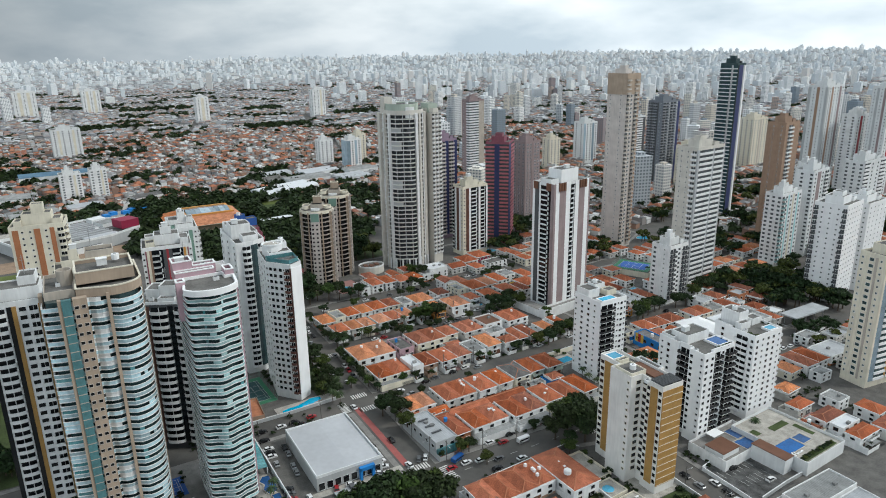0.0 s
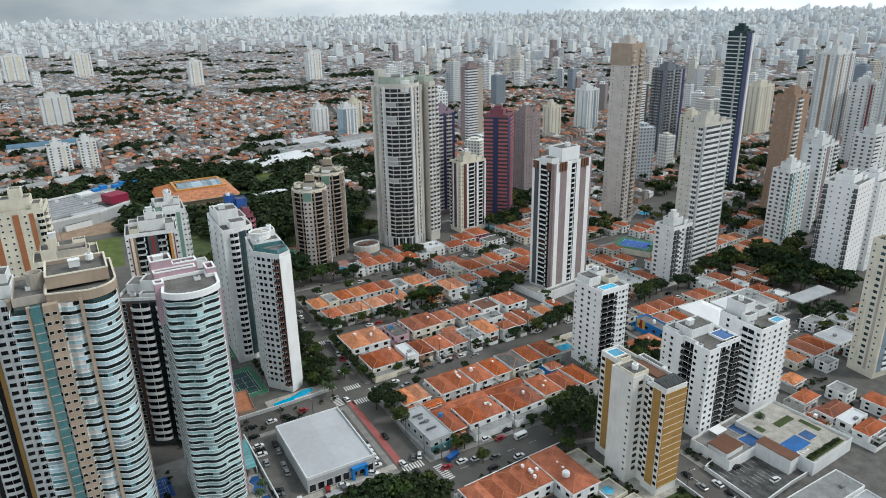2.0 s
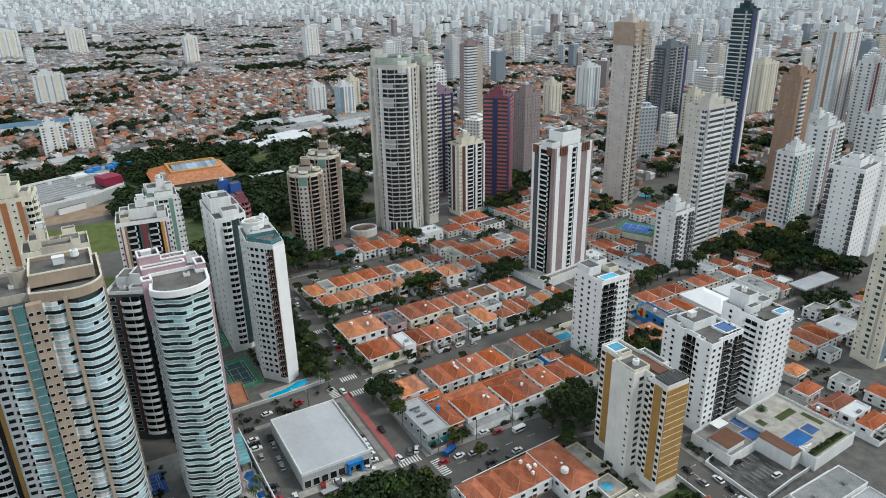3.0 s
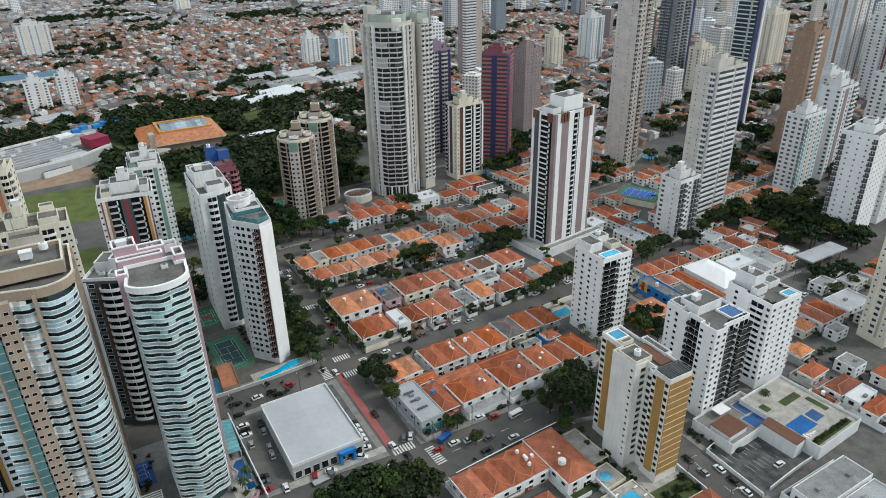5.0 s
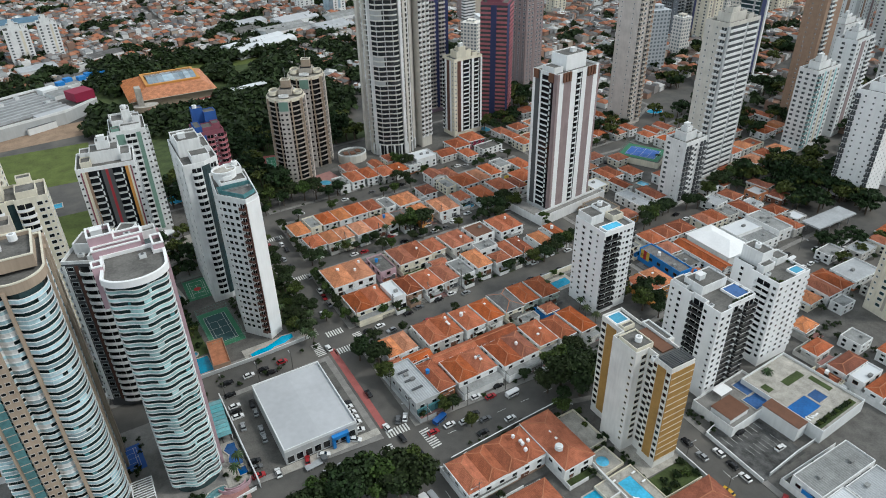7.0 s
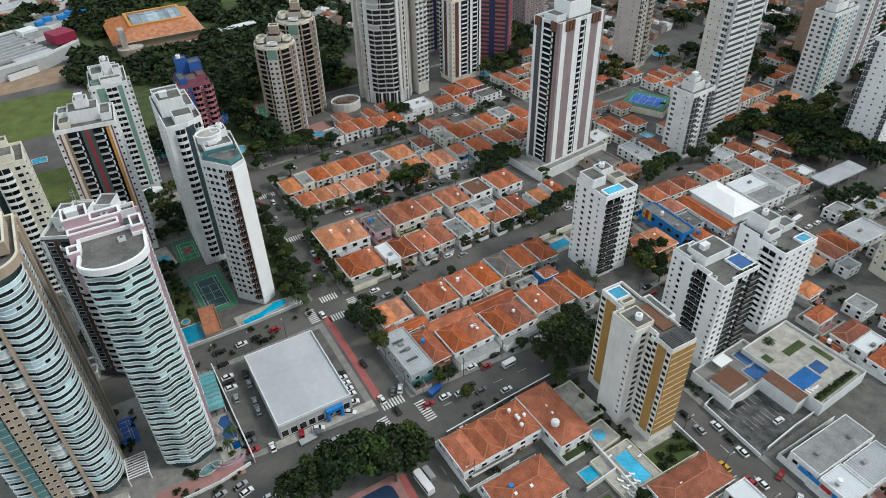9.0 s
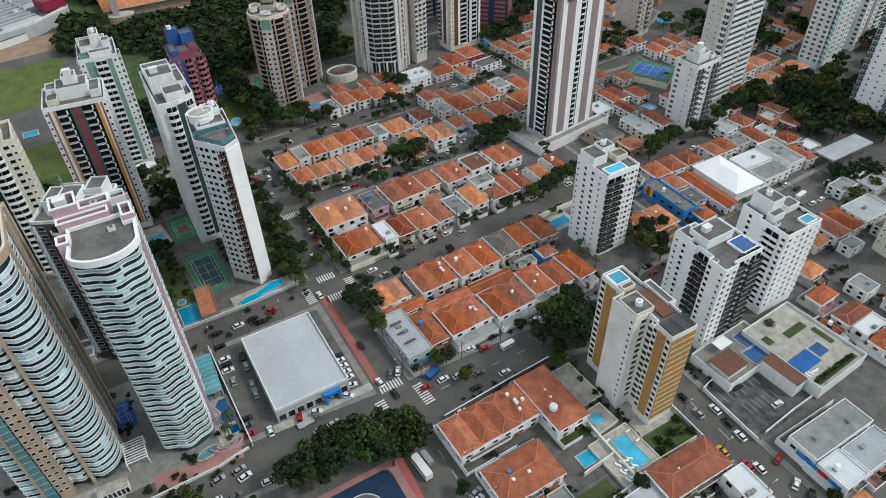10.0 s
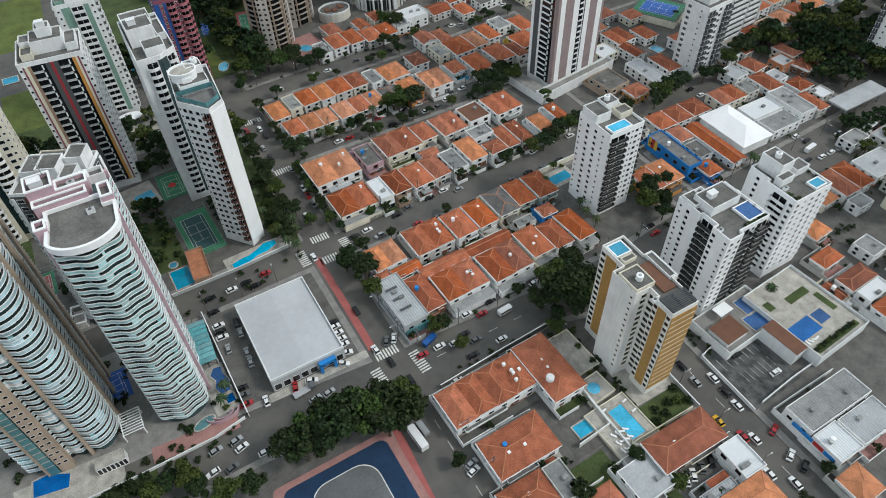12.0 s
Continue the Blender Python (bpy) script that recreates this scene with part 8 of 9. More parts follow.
for x, y, w, d, h, rot in ((195.6, 139.4, 9.4, 7.6, 5.6, 4), (208.4, 128, 5, 13, 6.0, 4)):
    own = thing("annex", x, y, 0.1, rot, "white annex with a flat brown roof beside the parking lot", "annex")
    s = Shell()
    s.box(-w / 2, -d / 2, 0, w / 2, d / 2, h, "pale_grey_paint")
    part("wall", s, own)
    s = Shell()
    s.box(-w / 2 - 0.2, -d / 2 - 0.2, h, w / 2 + 0.2, d / 2 + 0.2, h + 0.25, "wood_deck")
    part("roof", s, own)
deck("pool_deck", 211.5, 117.6, 236.6, 148, 4.6, "pale_grey_paint", "stone_deck", "wide raised stone terrace with lawns and a pool", 4, 1.0)
pool(217.4, 127.4, 11.2, 6.2, 4, 4.72, "deep_pool_water")
pool(226.4, 128.4, 5.2, 4.6, 4, 4.7, "deep_pool_water")
for x0, y0, x1, y1 in ((222, 137, 232, 140), (214, 119, 235, 120.6), (213.5, 138, 216.5, 141.5), (232, 128, 234.4, 136)):
    patch("lawn", x0, y0, x1, y1, "grass", "clipped strip of lawn on the terrace", 4.72, 4)
for k in range(13):
    bush(214 + k * 1.6, 119.9 + k * 0.1, 0.9 + 0.1 * (k % 3), 4.75)
for k in range(4):
    lounger(214 + k * 1.4, 123, 4.72, 10 + k * 30)
garden_wall([(183.6, 115.5), (183.9, 138), (189, 139)], 1.6, "pale_grey_paint")
garden_wall([(187.6, 116.2), (202.5, 117.6), (212, 118)], 1.5, "grey_paint")
patch("parking_lot", 184.2, 116, 205, 138, "lot_asphalt", "stained grey parking lot with faint bays", 0.155, 3, "parking lot")
for k in range(7):
    marks("bay_line", 187.5 + k * 2.4, 132.5, 3, 1, 1, 0.1, 4.6, "faint white parking bay line", "road marking", 0.19)
    marks("bay_line", 190.5 + k * 2.0, 125.5, 3, 1, 1, 0.08, 4.2, "faint white parking bay line", "road marking", 0.19)
# gardens of the turned white tower
wave_pool = [(-8.5, -1.6), (-4, -2.4), (0, -1.2), (4, -1.4), (8, -0.4), (8.4, 1.6), (4.6, 2.2), (1.5, 1.2), (-2, 0.4), (-5.5, 0.6), (-8.5, 0.2)]
wave_pool = [(a * 1.1, b * 1.3) for a, b in wave_pool]
pool(73.6, 258.2, 0, 0, 8, 0.35, "pool_water", wave_pool, "winding blue pool in a pale stone terrace")
patch("terrace", 62, 254.8, 88, 262, "stone_deck", "pale stone terrace beside the winding pool", 0.16, 3)
garden_wall([(41, 253.2), (66, 253.6), (88, 255.2)], 1.5, "grey_paint", "long grey garden wall along the street")
court(58.5, 281, 13, 26, 3, 0.2, "court_green", "court_dark", "dark green tennis court inside a fence")
court(56.5, 314.5, 10.5, 17, 0, 0.2, "court_green", "court_green", "green ball court with a red centre ring")
s = Shell()
s.prism(arc(0, 0, 1.6, 1.6, 0, 345, 23), 0.0, 0.012, "red_paint")
single("court_ring", s, "red painted ring at the centre of the green court", "court marking", kind="structure", at=pose(56.5, 314.5, 0.275))
pool(46.4, 260.4, 6.6, 9.6, 2, 0.25)
pool(45.2, 268.5, 3, 3, 0, 0.25, "pool_water", arc(0, 0, 1.4, 1.4, 0, 330, 11), "small round paddling pool in the yard")
deck("brown_terrace", 50.2, 253.8, 56.6, 270, 2.6, "brown_brick", "ridge_tile", "stepped tan roof terrace of a pool house", -3, 0.6)
pool(44.8, 313, 7.4, 5, 12, 0.25)
patch("yard", 34, 305, 50, 322, "stone_deck", "pale paved yard round a small pool", 0.155, 8)
patch("lane", 24, 296.4, 66, 301.5, "concrete", "grey concrete service lane between the towers", 0.16, 9)
court(15, 225.5, 9.2, 12, 4, 0.2, "court_blue", "court_blue", "blue ball court between the towers", 0)
court(1.2, 283.2, 8.6, 12.4, 0, 0.2, "court_green", "red_lane", "green and red ball court beside a tower")
pool(2.3, 266.6, 2.8, 10, -2, 0.25)
own = thing("garden_pavilion", 10.6, 259.6, 0.15, -8, "white open pavilion beside the tower pool", "pavilion")
for x0, y0, x1, y1, h in ((-2.6, -4.4, 2.6, -3.9, 3.2), (-2.6, 3.9, 2.6, 4.4, 3.2), (-2.6, -3.9, -2.1, 3.9, 3.2), (2.1, -3.9, 2.6, 3.9, 3.2), (-2.1, -0.4, 2.1, 0.2, 3.2)):
    s = Shell()
    s.box(x0, y0, 2.7, x1, y1, h, "bright_paint")
    part("beam", s, own)
for x in (-2.4, 2.3):
    for y in (-4.2, 4.1):
        s = Shell()
        s.box(x - 0.15, y - 0.15, 0, x + 0.15, y + 0.15, 2.7, "bright_paint")
        part("post", s, own)
s = Shell()
s.box(-2.6, -4.4, 0, 2.6, 4.4, 0.12, "stone_deck")
part("paved_floor", s, own)
pool(65.9, 411.6, 8, 11, 6, 0.25)
pool(6.1, 438.4, 7, 6, 0, 0.25)
patch("lawn", 0, 388, 22, 424, "field_grass", "bright lawn behind the striped tower", 0.2, 0)
patch("terrace", 42, 343, 66, 366, "stone_deck", "pale paved garden court between the towers", 0.17, 6)
patch("yard", 30, 324, 66, 342, "paving", "paved yard at the towers' feet", 0.165, 4)
for x, y, q in ((44, 350, 1.6), (47, 361, 1.9), (52, 357, 1.5), (57, 352, 1.7), (62, 349, 1.4), (60, 362, 1.8), (43, 345, 1.5), (50, 346, 1.2), (64, 356, 1.4), (48, 330, 1.6), (52, 337, 1.8), (61, 334, 1.5), (36, 336, 1.6)):
    bush(x, y, q)
own = thing("garden_canopy", 52, 369.4, 0.15, 0, "white round canopy in a tower garden", "canopy")
s = Shell()
s.prism(arc(0, 0, 5.6, 3.4, 0, 345, 23), 2.8, 3.2, "bright_paint", None, True)
part("roof", s, own)
for x, y in ((-3.5, -1.4), (3.5, -1.4), (-3.5, 1.4), (3.5, 1.4)):
    s = Shell()
    s.box(x - 0.12, y - 0.12, 0, x + 0.12, y + 0.12, 2.8, "bright_paint")
    part("post", s, own)
gate = thing("gatehouse", 9.4, 198.2, 0.15, -2, "white gatehouse with a slatted terrace wall", "gatehouse")
s = Shell()
s.box(-4.2, -1.7, 0, 4.2, 1.7, 3.4, "white_paint", "stone_deck")
part("wall", s, gate)
for k in range(7):
    s = Shell()
    s.box(-3.9 + k * 1.2, -1.78, 0.5, -3.1 + k * 1.2, -1.7, 2.9, "dark_glass")
    part("window", s, gate)
# teal tower's forecourt
kidney = [(-1.6, -5.2), (1.4, -5.4), (2.2, -1.5), (1.6, 2.5), (1.9, 5.0), (-0.4, 5.4), (-2.2, 3.2), (-1.2, 0.4), (-2.4, -2.2)]
patch("terrace", 40.4, 198, 48, 217, "stone_deck", "pale stone pool terrace at the tower's foot", 0.16, 2)
pool(45.4, 210.4, 0, 0, 4, 0.3, "deep_pool_water", kidney, "curved dark blue pool at the tower's foot")
pool(46.2, 202.2, 2.6, 3.2, 3, 0.3, "deep_pool_water")
garden_wall([(49.3, 193), (48.6, 216), (48, 239)], 2.6, "pale_grey_paint", "tall pale boundary wall beside the showroom yard")
canopy = thing("glass_canopy", 44.6, 226, 0.1, -2, "green glass canopy over the tower's side entrance", "canopy")
s = Shell()
for y in (-9, 0, 9):
    for x in (-2.7, 2.7):
        s.box(x - 0.12, y - 0.12, 0, x + 0.12, y + 0.12, 3.2, "bright_paint")
part("post_frame", s, canopy)
for j in range(9):
    s = Shell()
    s.box(-2.8, -9.2 + j * 2.05, 3.2, 2.8, -9.2 + j * 2.05 + 1.85, 3.3, "teal_glass")
    part("pane", s, canopy)
ramp = thing("planted_ramp", 42.6, 198, 0.1, 0, "curved pink wall with a planted ramp at the entrance", "ramp")
for k, r in enumerate((5.2, 3.4)):
    s = Shell()
    o, i_ = arc(0, 0, r, r * 0.6, 185, 355, 14), arc(0, 0, r - 0.3, (r - 0.3) * 0.6, 355, 185, 14)
    s.prism(o + i_, 0, 1.6 - 0.4 * k, "pink_paint")
    part("curved_wall", s, ramp)
pool(36.6, 197.6, 0, 0, 15, 0.5, "teal_glass", arc(0, 0, 3.4, 1.5, 0, 337, 14), "pale green fountain basin in the forecourt")
for x, y, q in ((32, 197.6, 1.9), (30, 200, 1.2), (44, 199.6, 1.1), (26, 194.6, 1.3), (41, 203, 1.0), (48, 200, 0.9), (22, 192, 1.4), (18, 194, 1.5), (13, 192, 1.4), (28, 192.6, 1.3)):
    bush(x, y, q)
patch("planting_bed", -14, 186, 20, 191, "grass", "dark planted bed along the street wall", 0.16, -2)
patch("forecourt", 20, 191.5, 46, 197, "pink_paving", "red and pink paved forecourt", 0.156, -3)
pergola = thing("pergola", 17.5, 207.6, 0.1, 0, "white pergola bridge between two towers", "pergola")
for k in range(9):
    s = Shell()
    s.box(-3.2, -4 + k, 3.4, 3.2, -3.75 + k, 3.6, "bright_paint")
    part("slat", s, pergola)
for x in (-3, 3):
    s = Shell()
    s.box(x - 0.15, -4.2, 3.1, x + 0.15, 4.4, 3.4, "bright_paint")
    part("beam", s, pergola)
    for y in (-4, 4):
        s = Shell()
        s.box(x - 0.15, y - 0.15, 0, x + 0.15, y + 0.15, 3.1, "bright_paint")
        part("post", s, pergola)
pool(-7.4, 201.2, 10.5, 6, -8, 0.3, "deep_pool_water", [(-5, -2.6), (4.6, -3), (5, 1.4), (-1.4, 3.4), (-5.2, 2.6)])
patch("terrace", -18, 192, 12, 203.5, "stone_deck", "pale stone pool terrace of the beige tower", 0.156, -3)
garden_wall([(-30, 191.5), (15, 190.5), (38, 191), (48, 193)], 1.2, "white_paint")
# gardens elsewhere
pool(202, 318.2, 6.6, 4.4, 10, 0.25, "pool_water", arc(0, 0, 3.4, 2.2, 0, 337, 14), "rounded light blue pool behind the houses")
pool(198.2, 233.6, 9.6, 5, 4, 0.25)
patch("terrace", 191, 229.5, 205, 238.6, "stone_deck", "pale paved terrace round a pool", 0.155, 3)
garden_wall([(190, 239.8), (226, 241.2)], 2.6, "cream_paint")
pool(146, 387, 5.5, 7, 30, 0.25, "pool_water", arc(0, 0, 3.0, 3.6, 0, 337, 14), "rounded pool in the garden of the eight-sided towers")
patch("terrace", 138, 380, 156, 400, "pink_paving", "warm paved terrace round a garden pool", 0.155, 10)
court(127.6, 431, 9, 26, -12, 0.2, "red_lane", "court_green", "green and red ball court by the wood", 0)
court(107.4, 436, 9.5, 17, -8, 0.2, "court_dark", "court_blue", "blue and dark green ball court among the trees", 2.5)
pool(103.2, 392.8, 4.6, 8, -20, 0.25, "pool_water", arc(0, 0, 2.4, 4.2, 0, 337, 14), "light blue rounded pool at the red tower's foot")
patch("terrace", 97.5, 386, 109, 414, "pink_paving", "warm paved terrace round the red tower's pool", 0.155, -6)
court(326, 316, 20, 24, 28, 4.0, "court_green", "court_blue", "blue and green tennis court on a raised deck")
deck("court_deck", 315, 303, 337, 329, 3.9, "cream_paint", "concrete", "cream walled deck that carries a tennis court", 28, 0)
pool(270.5, 408, 6, 8, 10, 0.25)
pool(301, 289, 5, 6, 10, 0.25)
pool(392, 372, 9, 9, 0, 0.25, "pool_water", arc(0, 0, 6, 4.5, 0, 337, 14), "large rounded pool below the tan tower")
# pavilion and podium of the round tower
own = thing("pavilion", 173, 410, 0.1, -5, "grey rounded pavilion with a flat roof", "pavilion")
s = Shell()
s.prism(arc(0, 0, 9, 7, 0, 337.5, 15), 0, 4.6, "stone_paint", "roof_felt")
part("wall", s, own)
s = Shell()
s.ring(arc(0, 0, 9, 7, 0, 337.5, 15), arc(0, 0, 8.5, 6.5, 0, 337.5, 15), 4.6, 5.5, "pale_grey_paint")
part("parapet", s, own)
for x, y in ((-4, 0), (0, -1), (4, 1)):
    s = Shell()
    s.box(x - 1.4, y - 2, 4.6, x + 1.4, y + 2, 5.3, "wood_deck")
    part("roof_light", s, own)
own = thing("tower_podium", 207, 402, 0.1, 0, "grey colonnaded base of the round tower", "podium")
for k in range(9):
    a = radians(200 + k * 17)
    s = Shell()
    s.prism(arc(-4 + 15.5 * math.cos(a), 14 + 16.5 * math.sin(a), 0.6, 0.6, 0, 315, 7), 0, 7.2, "pale_grey_paint")
    part("pillar", s, own)

for k, (x0, m) in enumerate(((-8, "blue_paint"), (-4.4, "red_paint"), (-0.8, "blue_paint"), (2.8, "blue_paint"))):
    own = thing("shop_sign", 187.85, 100, 3.4, 91, "blue and red shop sign board without lettering", "sign", "shop signs")
    s = Shell()
    s.box(x0, -0.1, 0, x0 + 3.4, 0.1, 1.5, m)
    part("board", s, own)

# ---- rink, tent, canopy and shop ----
rink = thing("skating_rink", 66, 150, 0.16, 1, "dark blue sports rink with a grey centre and white lines", "rink")
def round_rect(a, b, r, n=6):
    pts = []
    for cx, cy, a0 in ((a - r, b - r, 0), (-a + r, b - r, 90), (-a + r, -b + r, 180), (a - r, -b + r, 270)):
        pts += arc(cx, cy, r, r, a0, a0 + 90, n)
    return pts
for nm, a, b, r, z, m in (("border", 19, 17, 2, 0.02, "pink_paving"), ("blue_field", 16.5, 15, 2.5, 0.04, "rink_blue"), ("line", 10.4, 11.4, 6, 0.052, "line_paint"), ("centre", 10.1, 11.1, 5.8, 0.064, "rink_grey")):
    s = Shell()
    s.prism(round_rect(a, b, r), 0, z, m)
    part(nm, s, rink)
tent = thing("market_tent", 280.2, 217.4, 0.1, 0, "large white pitched tent roof over a hall", "tent")
s = Shell()
s.box(-8, -12.4, 0, 8, 12.4, 5, "white_paint")
part("hall", s, tent)
r, _ = hip_roof(16, 24.8, 3.2, 0.8, "bright_paint")
part("tent_roof", r, tent, "", pose(0, 0, 5))
fuel = thing("fuel_canopy", 343.6, 204.2, 0.0, 1, "broad grey filling-station canopy on columns", "canopy")
s = Shell()
s.box(-14.8, -4.8, 5.2, 14.8, 4.8, 6.0, "metal_roof")
part("roof", s, fuel)
for x in (-12, -4, 4, 12):
    for y in (-3.5, 3.5):
        s = Shell()
        s.box(x - 0.25, y - 0.25, 0, x + 0.25, y + 0.25, 5.2, "steel")
        part("column", s, fuel)
stripe_wall = thing("painted_panel", 241.92, 218.4, 0.2, 90, "coloured stripes painted on the blue shop's side", "panel")
for k, m in enumerate(("yellow_paint", "red_paint", "yellow_paint")):
    s = Shell()
    s.box(6 + k * 1.8, -0.06, 0, 7.8 + k * 1.8, 0.0, 6.5, m)
    part("stripe", s, stripe_wall)
dish = thing("roof_tank", 133.4, 152.8, 8.2, 0, "round grey tank on the terracotta roof", "tank")
s = Shell()
s.prism(arc(0, 0, 1.3, 1.3, 0, 337.5, 15), 0, 1.3, "pale_grey_paint")
part("body", s, dish)
s = Shell()
s.prism(arc(0, 0, 1.0, 1.0, 0, 337.5, 15), 1.3, 1.6, "pale_grey_paint")
part("lid", s, dish)

# ---- street lamps and poles ----
pole = Shell()
pole.prism(arc(0, 0, 0.14, 0.14, 0, 300, 5), 0, 9.0, "concrete")
bar = Shell()
bar.box(-1.0, -0.06, 8.2, 1.0, 0.06, 8.35, "concrete")
arm = Shell()
arm.box(0, -0.05, 7.4, 2.6, 0.05, 7.5, "steel")
head = Shell()
head.box(2.2, -0.14, 7.3, 2.9, 0.14, 7.42, "pale_grey_paint")
PM = [q.mesh(n) for q, n in ((pole, "pole"), (bar, "crossbar"), (arm, "arm"), (head, "lamp_head"))]
for x, y, rot in [(107 + 16 * k, 190.2, -90) for k in range(8)] + [(108 + 17 * k, 253.2 + 0.4 * k, -90) for k in range(7)] + [(110 + 18 * k, 312.8, -90) for k in range(7)] + [(170.4, 70 + 16 * k, 0) for k in range(7)] + [(103, 196 + 15 * k, 180) for k in range(3)] + [(50 + 13 * k, 240.4, 90) for k in range(3)] + [(112 + 20 * k, 366.6 + k, -90) for k in range(6)] + [(104.8, 112 + 14 * k, 180) for k in range(4)] + [(240 + 18 * k, 196.8, -90) for k in range(5)]:
    own = thing("street_lamp", x, y, 0.1, rot, "slim concrete street pole with a lamp arm", "street lamp", "street lamps")
    for me, nm in zip(PM, ("pole", "crossbar", "arm", "lamp_head")):
        part(nm, me, own)

# ---- green ground among the towers ----
patch("wood_floor", 94, 384, 128, 478, "grass", "shaded grass under the trees", 0.16, 0, "lawn")
patch("wood_floor", 40, 440, 200, 700, "grass", "rough grass under the wood", 0.02, 0, "lawn")
patch("tower_garden", -60, 256, 0, 330, "grass", "green garden between the towers", 0.157, 0, "lawn")
patch("tower_garden", -60, 346, 24, 398, "grass", "green garden between the towers", 0.157, 0, "lawn")
patch("tower_garden", 20, 266, 50, 296, "grass", "green garden between the towers", 0.157, 4, "lawn")
patch("tower_garden", 78, 300, 91, 395, "grass", "green planted strip along the street", 0.157, 0, "lawn")
patch("tower_garden", 82, 256, 91, 296, "grass", "green planted strip along the street", 0.157, 0, "lawn")
for k in range(34):
    g = random.Random(300 + k)
    bush(g.choice((g.uniform(38, 50), g.uniform(80, 91))), g.uniform(264, 300), g.uniform(0.9, 1.8))
for k in range(40):
    g = random.Random(400 + k)
    bush(g.uniform(106, 224), g.choice((253.6, 300.6, 313.2, 351, 191.4, 239, 367.6)), g.uniform(0.6, 1.2))

# ---- beyond the wood: field, mall, arena ----
patch("grass_field", -60, 470, 30, 535, "field_grass", "open green field beyond the towers", 0.02, -3, "field")
patch("grass_field", 88, 396, 104, 440, "field_grass", "green slope beside the towers", 0.17, 0, "field")
patch("bare_earth", -70, 545, 36, 575, "brown_earth", "bare brown earth along the field", 0.03, 5, "field")
patch("park_lawn", 40, 662, 190, 690, "field_grass", "park lawn under scattered trees", 0.06, -4, "field")
patch("park_lawn", 60, 694, 150, 745, "field_grass", "park lawn between trees", 0.03, -10, "field")
patch("park_plaza", 85, 705, 112, 735, "stone_deck", "pale paved plaza in the park", 0.07, -10, "plaza")
arena = thing("arena", 98.7, 610.5, 0.1, 0, "low arena with an orange hipped roof and glazed skylight", "arena")
s = Shell()
s.prism(rect(-29.5, -28, 29.5, 28), 0, 7, "tan_paint")
part("wall", s, arena)
O, I = rect(-32.5, -31, 32.5, 31), rect(-15, -14, 22, 16)
for k in range(4):
    j = (k + 1) % 4
    s = Shell()
    s.face([(*O[k], 7), (*O[j], 7), (*I[j], 13), (*I[k], 13)], "pale_roof_tile")
    s.face([(*O[k], 6.6), (*O[j], 6.6), (*O[j], 7), (*O[k], 7)], "cream_paint")
    part("roof_slope", s, arena)
s = Shell()
s.ring(rect(-17, -16, 24, 18), rect(-14.8, -13.8, 21.8, 15.8), 12.2, 13.6, "orange_paint")
part("skylight_kerb", s, arena)
for k in range(9):
    x0 = -14.4 + k * 4.05
    s = Shell()
    for (ya, za), (yb, zb) in (((-13, 13.0), (1, 15.0)), ((1, 15.0), (15, 13.0))):
        s.face([(x0, ya, za), (x0 + 3.9, ya, za), (x0 + 3.9, yb, zb), (x0, yb, zb)], "blue_glass")
    part("skylight", s, arena)
s = Shell()
s.box(-27, -37, 0, -23, -29, 18, "stone_deck")
part("stair_tower", s, arena)
s = Shell()
s.prism(arc(-22, -36, 9, 6, 0, 337, 14), 0, 5, "tan_paint", "stone_deck")
part("stair_base", s, arena)
walkway = thing("arena_walkway", 122, 566, 0.1, 8, "raised ramp with a white canopy beside the arena", "ramp")
s = Shell()
s.box(-46, -3, 3.4, 46, 3, 4.0, "stone_deck")
part("ramp_deck", s, walkway)
for y in (-3.1, 3.0):
    s = Shell()
    s.box(-46, y, 4.0, 46, y + 0.12, 5.0, "red_lane")
    part("ramp_parapet", s, walkway)
for k in range(12):
    s = Shell()
    s.box(-45 + k * 7.8, -2.6, 0, -44.2 + k * 7.8, -2.0, 3.4, "concrete")
    part("pier", s, walkway)
s = Shell()
s.box(18, -3.6, 7.0, 46, 3.6, 7.5, "white_roof")
part("canopy", s, walkway)
for k in range(4):
    s = Shell()
    s.box(19 + k * 8.6, -0.2, 4.0, 19.4 + k * 8.6, 0.2, 7.0, "steel")
    part("canopy_post", s, walkway)
mall = thing("shopping_centre", 1, 609, 0.1, 24, "low grey shopping centre with a red block and roof plant", "shopping centre")
plan = [(-52, -30), (8, -36), (38, -26), (40, 20), (20, 34), (-52, 34)]
s = Shell()
s.prism(plan, 0, 8, "grey_paint", "roof_felt")
part("hall", s, mall)
s = Shell()
s.ring(plan, inset(plan, 0.8), 8, 9.6, "pale_grey_paint")
part("parapet", s, mall)
s = Shell()
s.box(22, -27, 9.6, 37, -12, 16, "magenta_paint")
part("red_block", s, mall, "deep red corner block")
s = Shell()
s.box(-50, -28, 8, -36, -16, 14, "magenta_paint")
part("red_block", s, mall, "deep red corner block")
for k in range(8):
    s = Shell()
    s.box(-34, -24 + k * 6.4, 8, 16, -22.4 + k * 6.4, 10.0, "metal_roof")
    part("roof_monitor", s, mall)
for k in range(7):
    s = Shell()
    s.box(-46 + (k * 23) % 60, -14 + (k * 17) % 40, 8, -43 + (k * 23) % 60, -11 + (k * 17) % 40, 11, "pale_grey_paint", "metal_roof")
    part("roof_plant", s, mall)
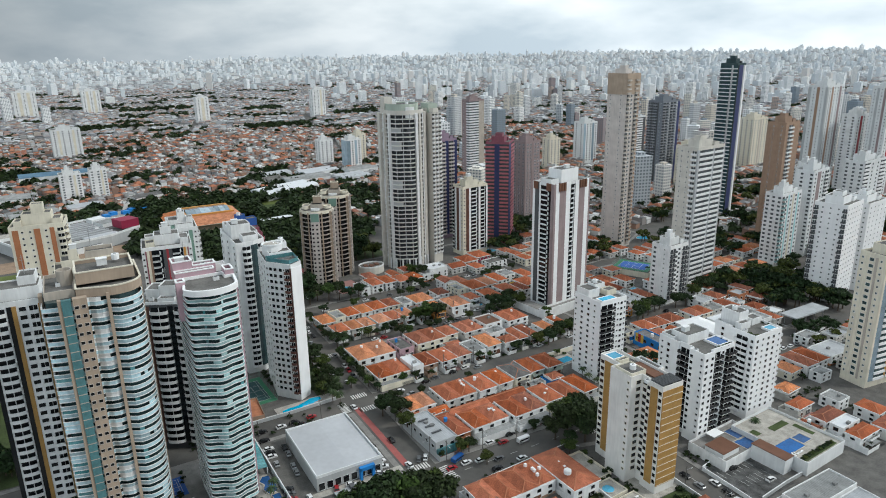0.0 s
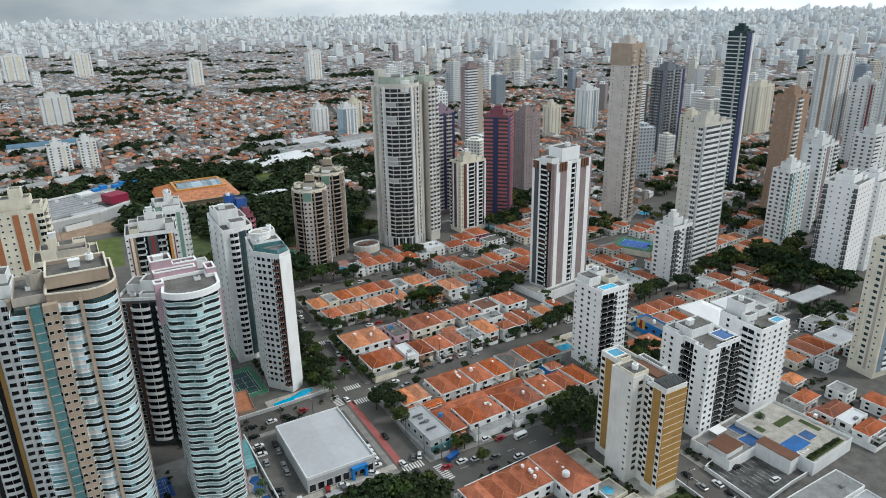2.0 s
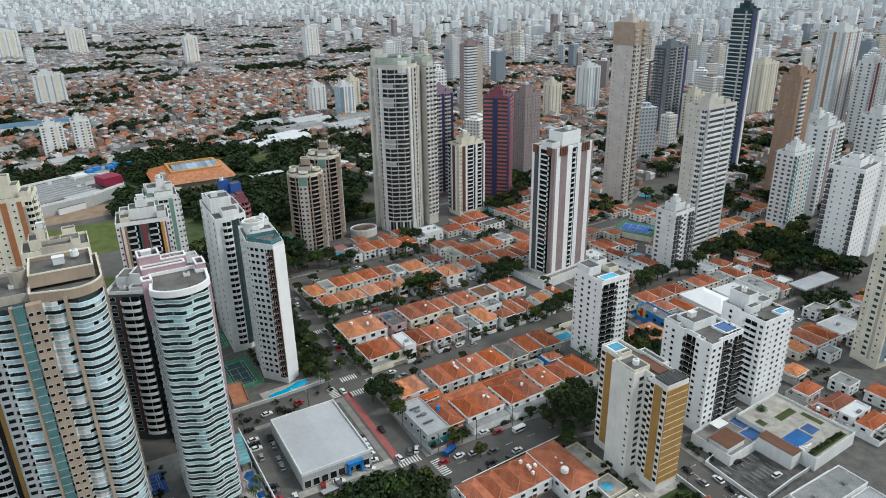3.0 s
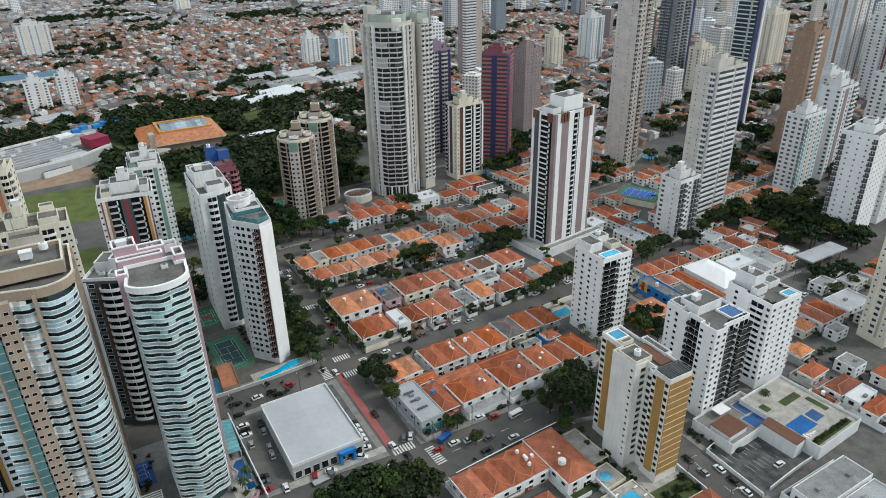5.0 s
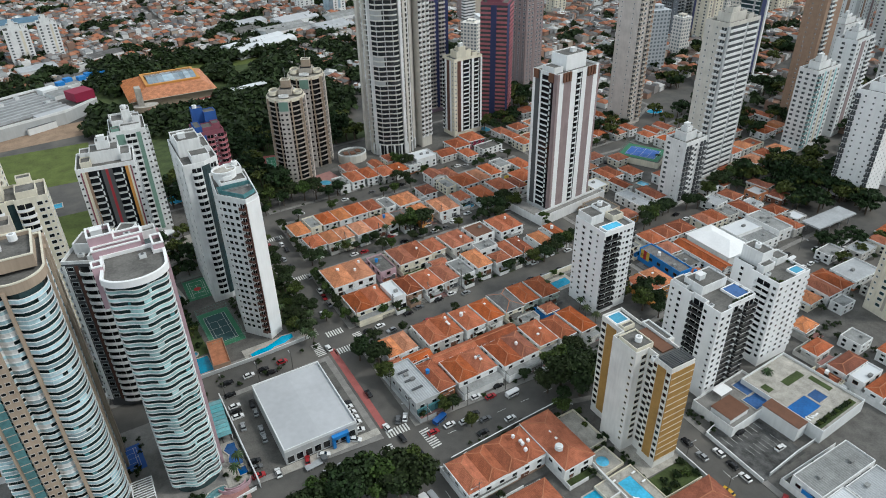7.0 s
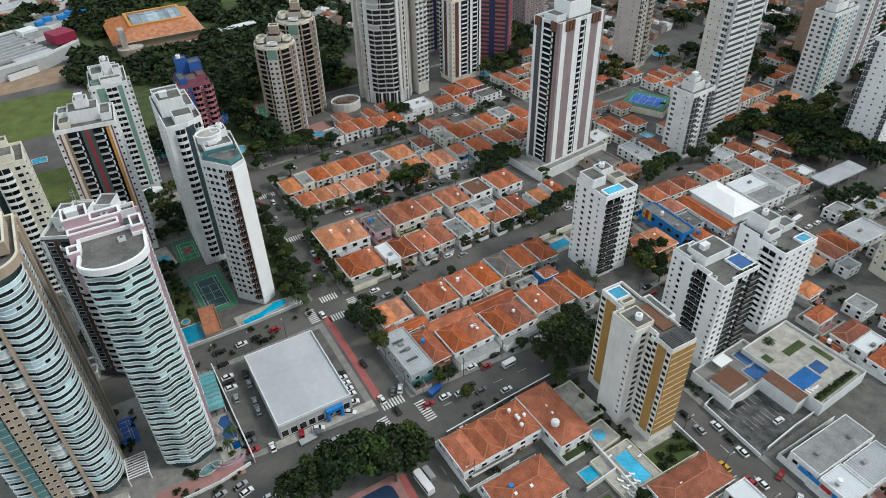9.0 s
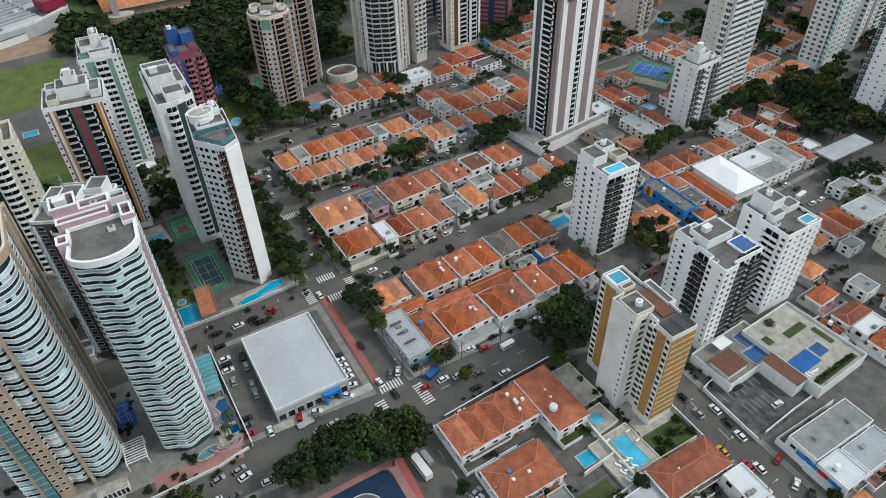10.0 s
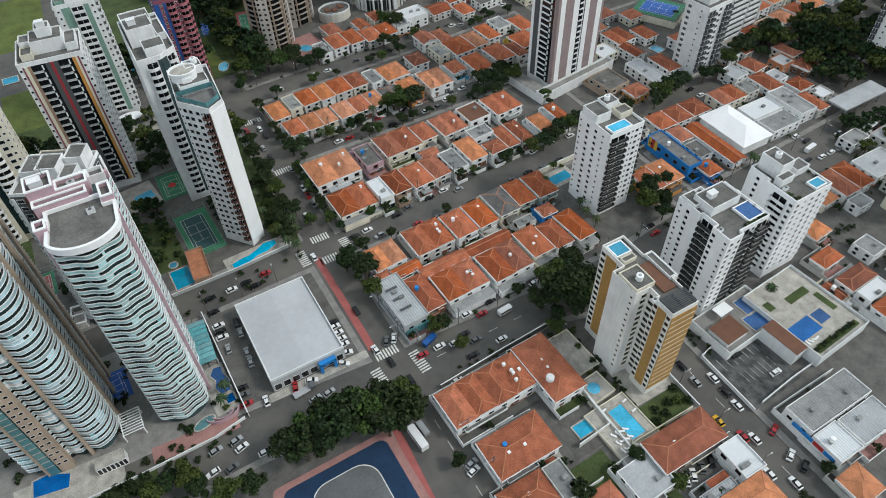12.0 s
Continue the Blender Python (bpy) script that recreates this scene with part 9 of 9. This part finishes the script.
for k, (x0, y0, x1, y1, h, m) in enumerate(((-20, -36.6, 0, -34.4, 4.5, "dark_grey_paint"), (18, -4, 36, 12, 11, "fibre_roof"), (-52, 20, -20, 33, 10.5, "stone_deck"), (-10, -33, 16, -26, 9.4, "shed_roof"), (18, 14, 30, 24, 12, "pale_grey_paint"))):
    s = Shell()
    s.box(x0, y0, 0 if h < 8 else 8, x1, y1, h, "pale_grey_paint", m)
    part("roof_level" if h > 8 else "entrance", s, mall)
annex = thing("mall_annex", 40, 672, 0.1, 24, "low pale building with bright blue roof parts", "building")
s = Shell()
s.prism(rect(-26, -10, 26, 10), 0, 6, "pale_grey_paint", "fibre_roof")
part("hall", s, annex)
for k in range(5):
    s = Shell()
    s.box(-22 + k * 9, -7 + (k % 2) * 5, 6, -16 + k * 9, -2 + (k % 2) * 5, 9, "blue_paint")
    part("roof_box", s, annex)
hall = thing("warehouse", 200, 700, 0.1, 22, "long pale warehouse with a curved white roof", "warehouse")
s = Shell()
s.prism(rect(-34, -16, 34, 16), 0, 7, "pale_grey_paint", "white_roof")
part("hall", s, hall)
for k in range(2):
    s = Shell()
    y0 = -15.6 + k * 15.6
    line = [(y0 + 7.8 - 7.6 * math.cos(radians(20 * q)), 7 + 2.4 * math.sin(radians(20 * q))) for q in range(10)]
    for (ya, za), (yb, zb) in zip(line, line[1:]):
        s.face([(-33, ya, za), (33, ya, za), (33, yb, zb), (-33, yb, zb)], "white_roof")
    for x in (-33, 33):
        s.face([(x, a, b) for a, b in line], "pale_grey_paint")
    part("roof_bay", s, hall)

# sheds and yards beyond the park
def shed_hall(x, y, w, d, h, rot, roof, label):
    own = thing("warehouse", x, y, 0.1, rot, label, "warehouse", "warehouses beyond the park")
    s = Shell()
    s.prism(rect(-w / 2, -d / 2, w / 2, d / 2), 0, h, "pale_grey_paint")
    part("wall", s, own)
    n = max(1, round(d / 14))
    for k in range(n):
        y0, y1 = -d / 2 - 0.3 + k * (d + 0.6) / n, -d / 2 - 0.3 + (k + 1) * (d + 0.6) / n
        s = Shell()
        for ya, za, yb, zb in ((y0, h, (y0 + y1) / 2, h + 1.8), ((y0 + y1) / 2, h + 1.8, y1, h)):
            s.face([(-w / 2 - 0.4, ya, za), (w / 2 + 0.4, ya, za), (w / 2 + 0.4, yb, zb), (-w / 2 - 0.4, yb, zb)], roof)
        for x1 in (-w / 2, w / 2):
            s.face([(x1, y0, h), (x1, (y0 + y1) / 2, h + 1.75), (x1, y1, h)], "pale_grey_paint")
        part("roof_bay", s, own)


for x, y, w, d, h, rot, roof, label in (
        (238, 742, 52, 26, 8, 14, "fibre_roof", "long grey warehouse with ridged sheet roof bays"), (286, 726, 36, 30, 8, 10, "metal_roof", "grey metal warehouse beside the park"), (196, 752, 40, 22, 8, 20, "roof_felt", "dark grey warehouse with ridged roof"),
        (262, 776, 46, 26, 8.5, 14, "shed_roof", "pale warehouse with ridged sheet roof"), (312, 764, 40, 24, 8, 10, "fibre_roof", "weathered grey warehouse in a row"), (214, 790, 36, 20, 8, 18, "metal_roof", "grey metal warehouse in a row"),
        (350, 730, 38, 26, 8, 8, "fibre_roof", "weathered grey warehouse near the towers"), (372, 690, 34, 24, 7.5, 8, "shed_roof", "pale warehouse near the towers"), (-14, 930, 74, 30, 9, 4, "slate_blue_roof", "wide hall with a slate blue roof"),
        (66, 742, 30, 18, 7, 24, "grey_roof_tile", "low hall with a dark grey roof in the park"), (-34, 716, 40, 24, 7.5, 14, "fibre_roof", "weathered hall behind the shopping centre"), (10, 724, 30, 20, 7.5, 14, "metal_roof", "grey metal hall behind the shopping centre"), (-60, 800, 46, 26, 8, 6, "fibre_roof", "weathered grey hall among low houses")):
    shed_hall(x, y, w, d, h, rot, roof, label)

# planting on the roof terraces
for x, y, z, q in ((206.5, 153.2, 37.1, 0.9), (208.4, 153.2, 37.1, 0.8), (210.6, 153.3, 37.1, 0.9), (212.6, 153.4, 37.1, 0.9), (213.2, 155.4, 37.1, 0.8), (213.3, 158, 37.1, 0.9), (213.2, 160.4, 37.1, 0.8), (204.6, 153.4, 37.1, 0.7), (227.4, 154, 36.6, 0.9), (227.6, 156, 36.6, 1.1), (229.2, 153.6, 36.6, 0.8), (242, 154.6, 36.6, 0.7), (242.2, 158, 36.6, 0.8), (242.2, 161, 36.6, 0.7), (196.8, 209, 38.6, 0.7), (211, 209, 38.6, 0.7)):
    bush(x, y, q, z)
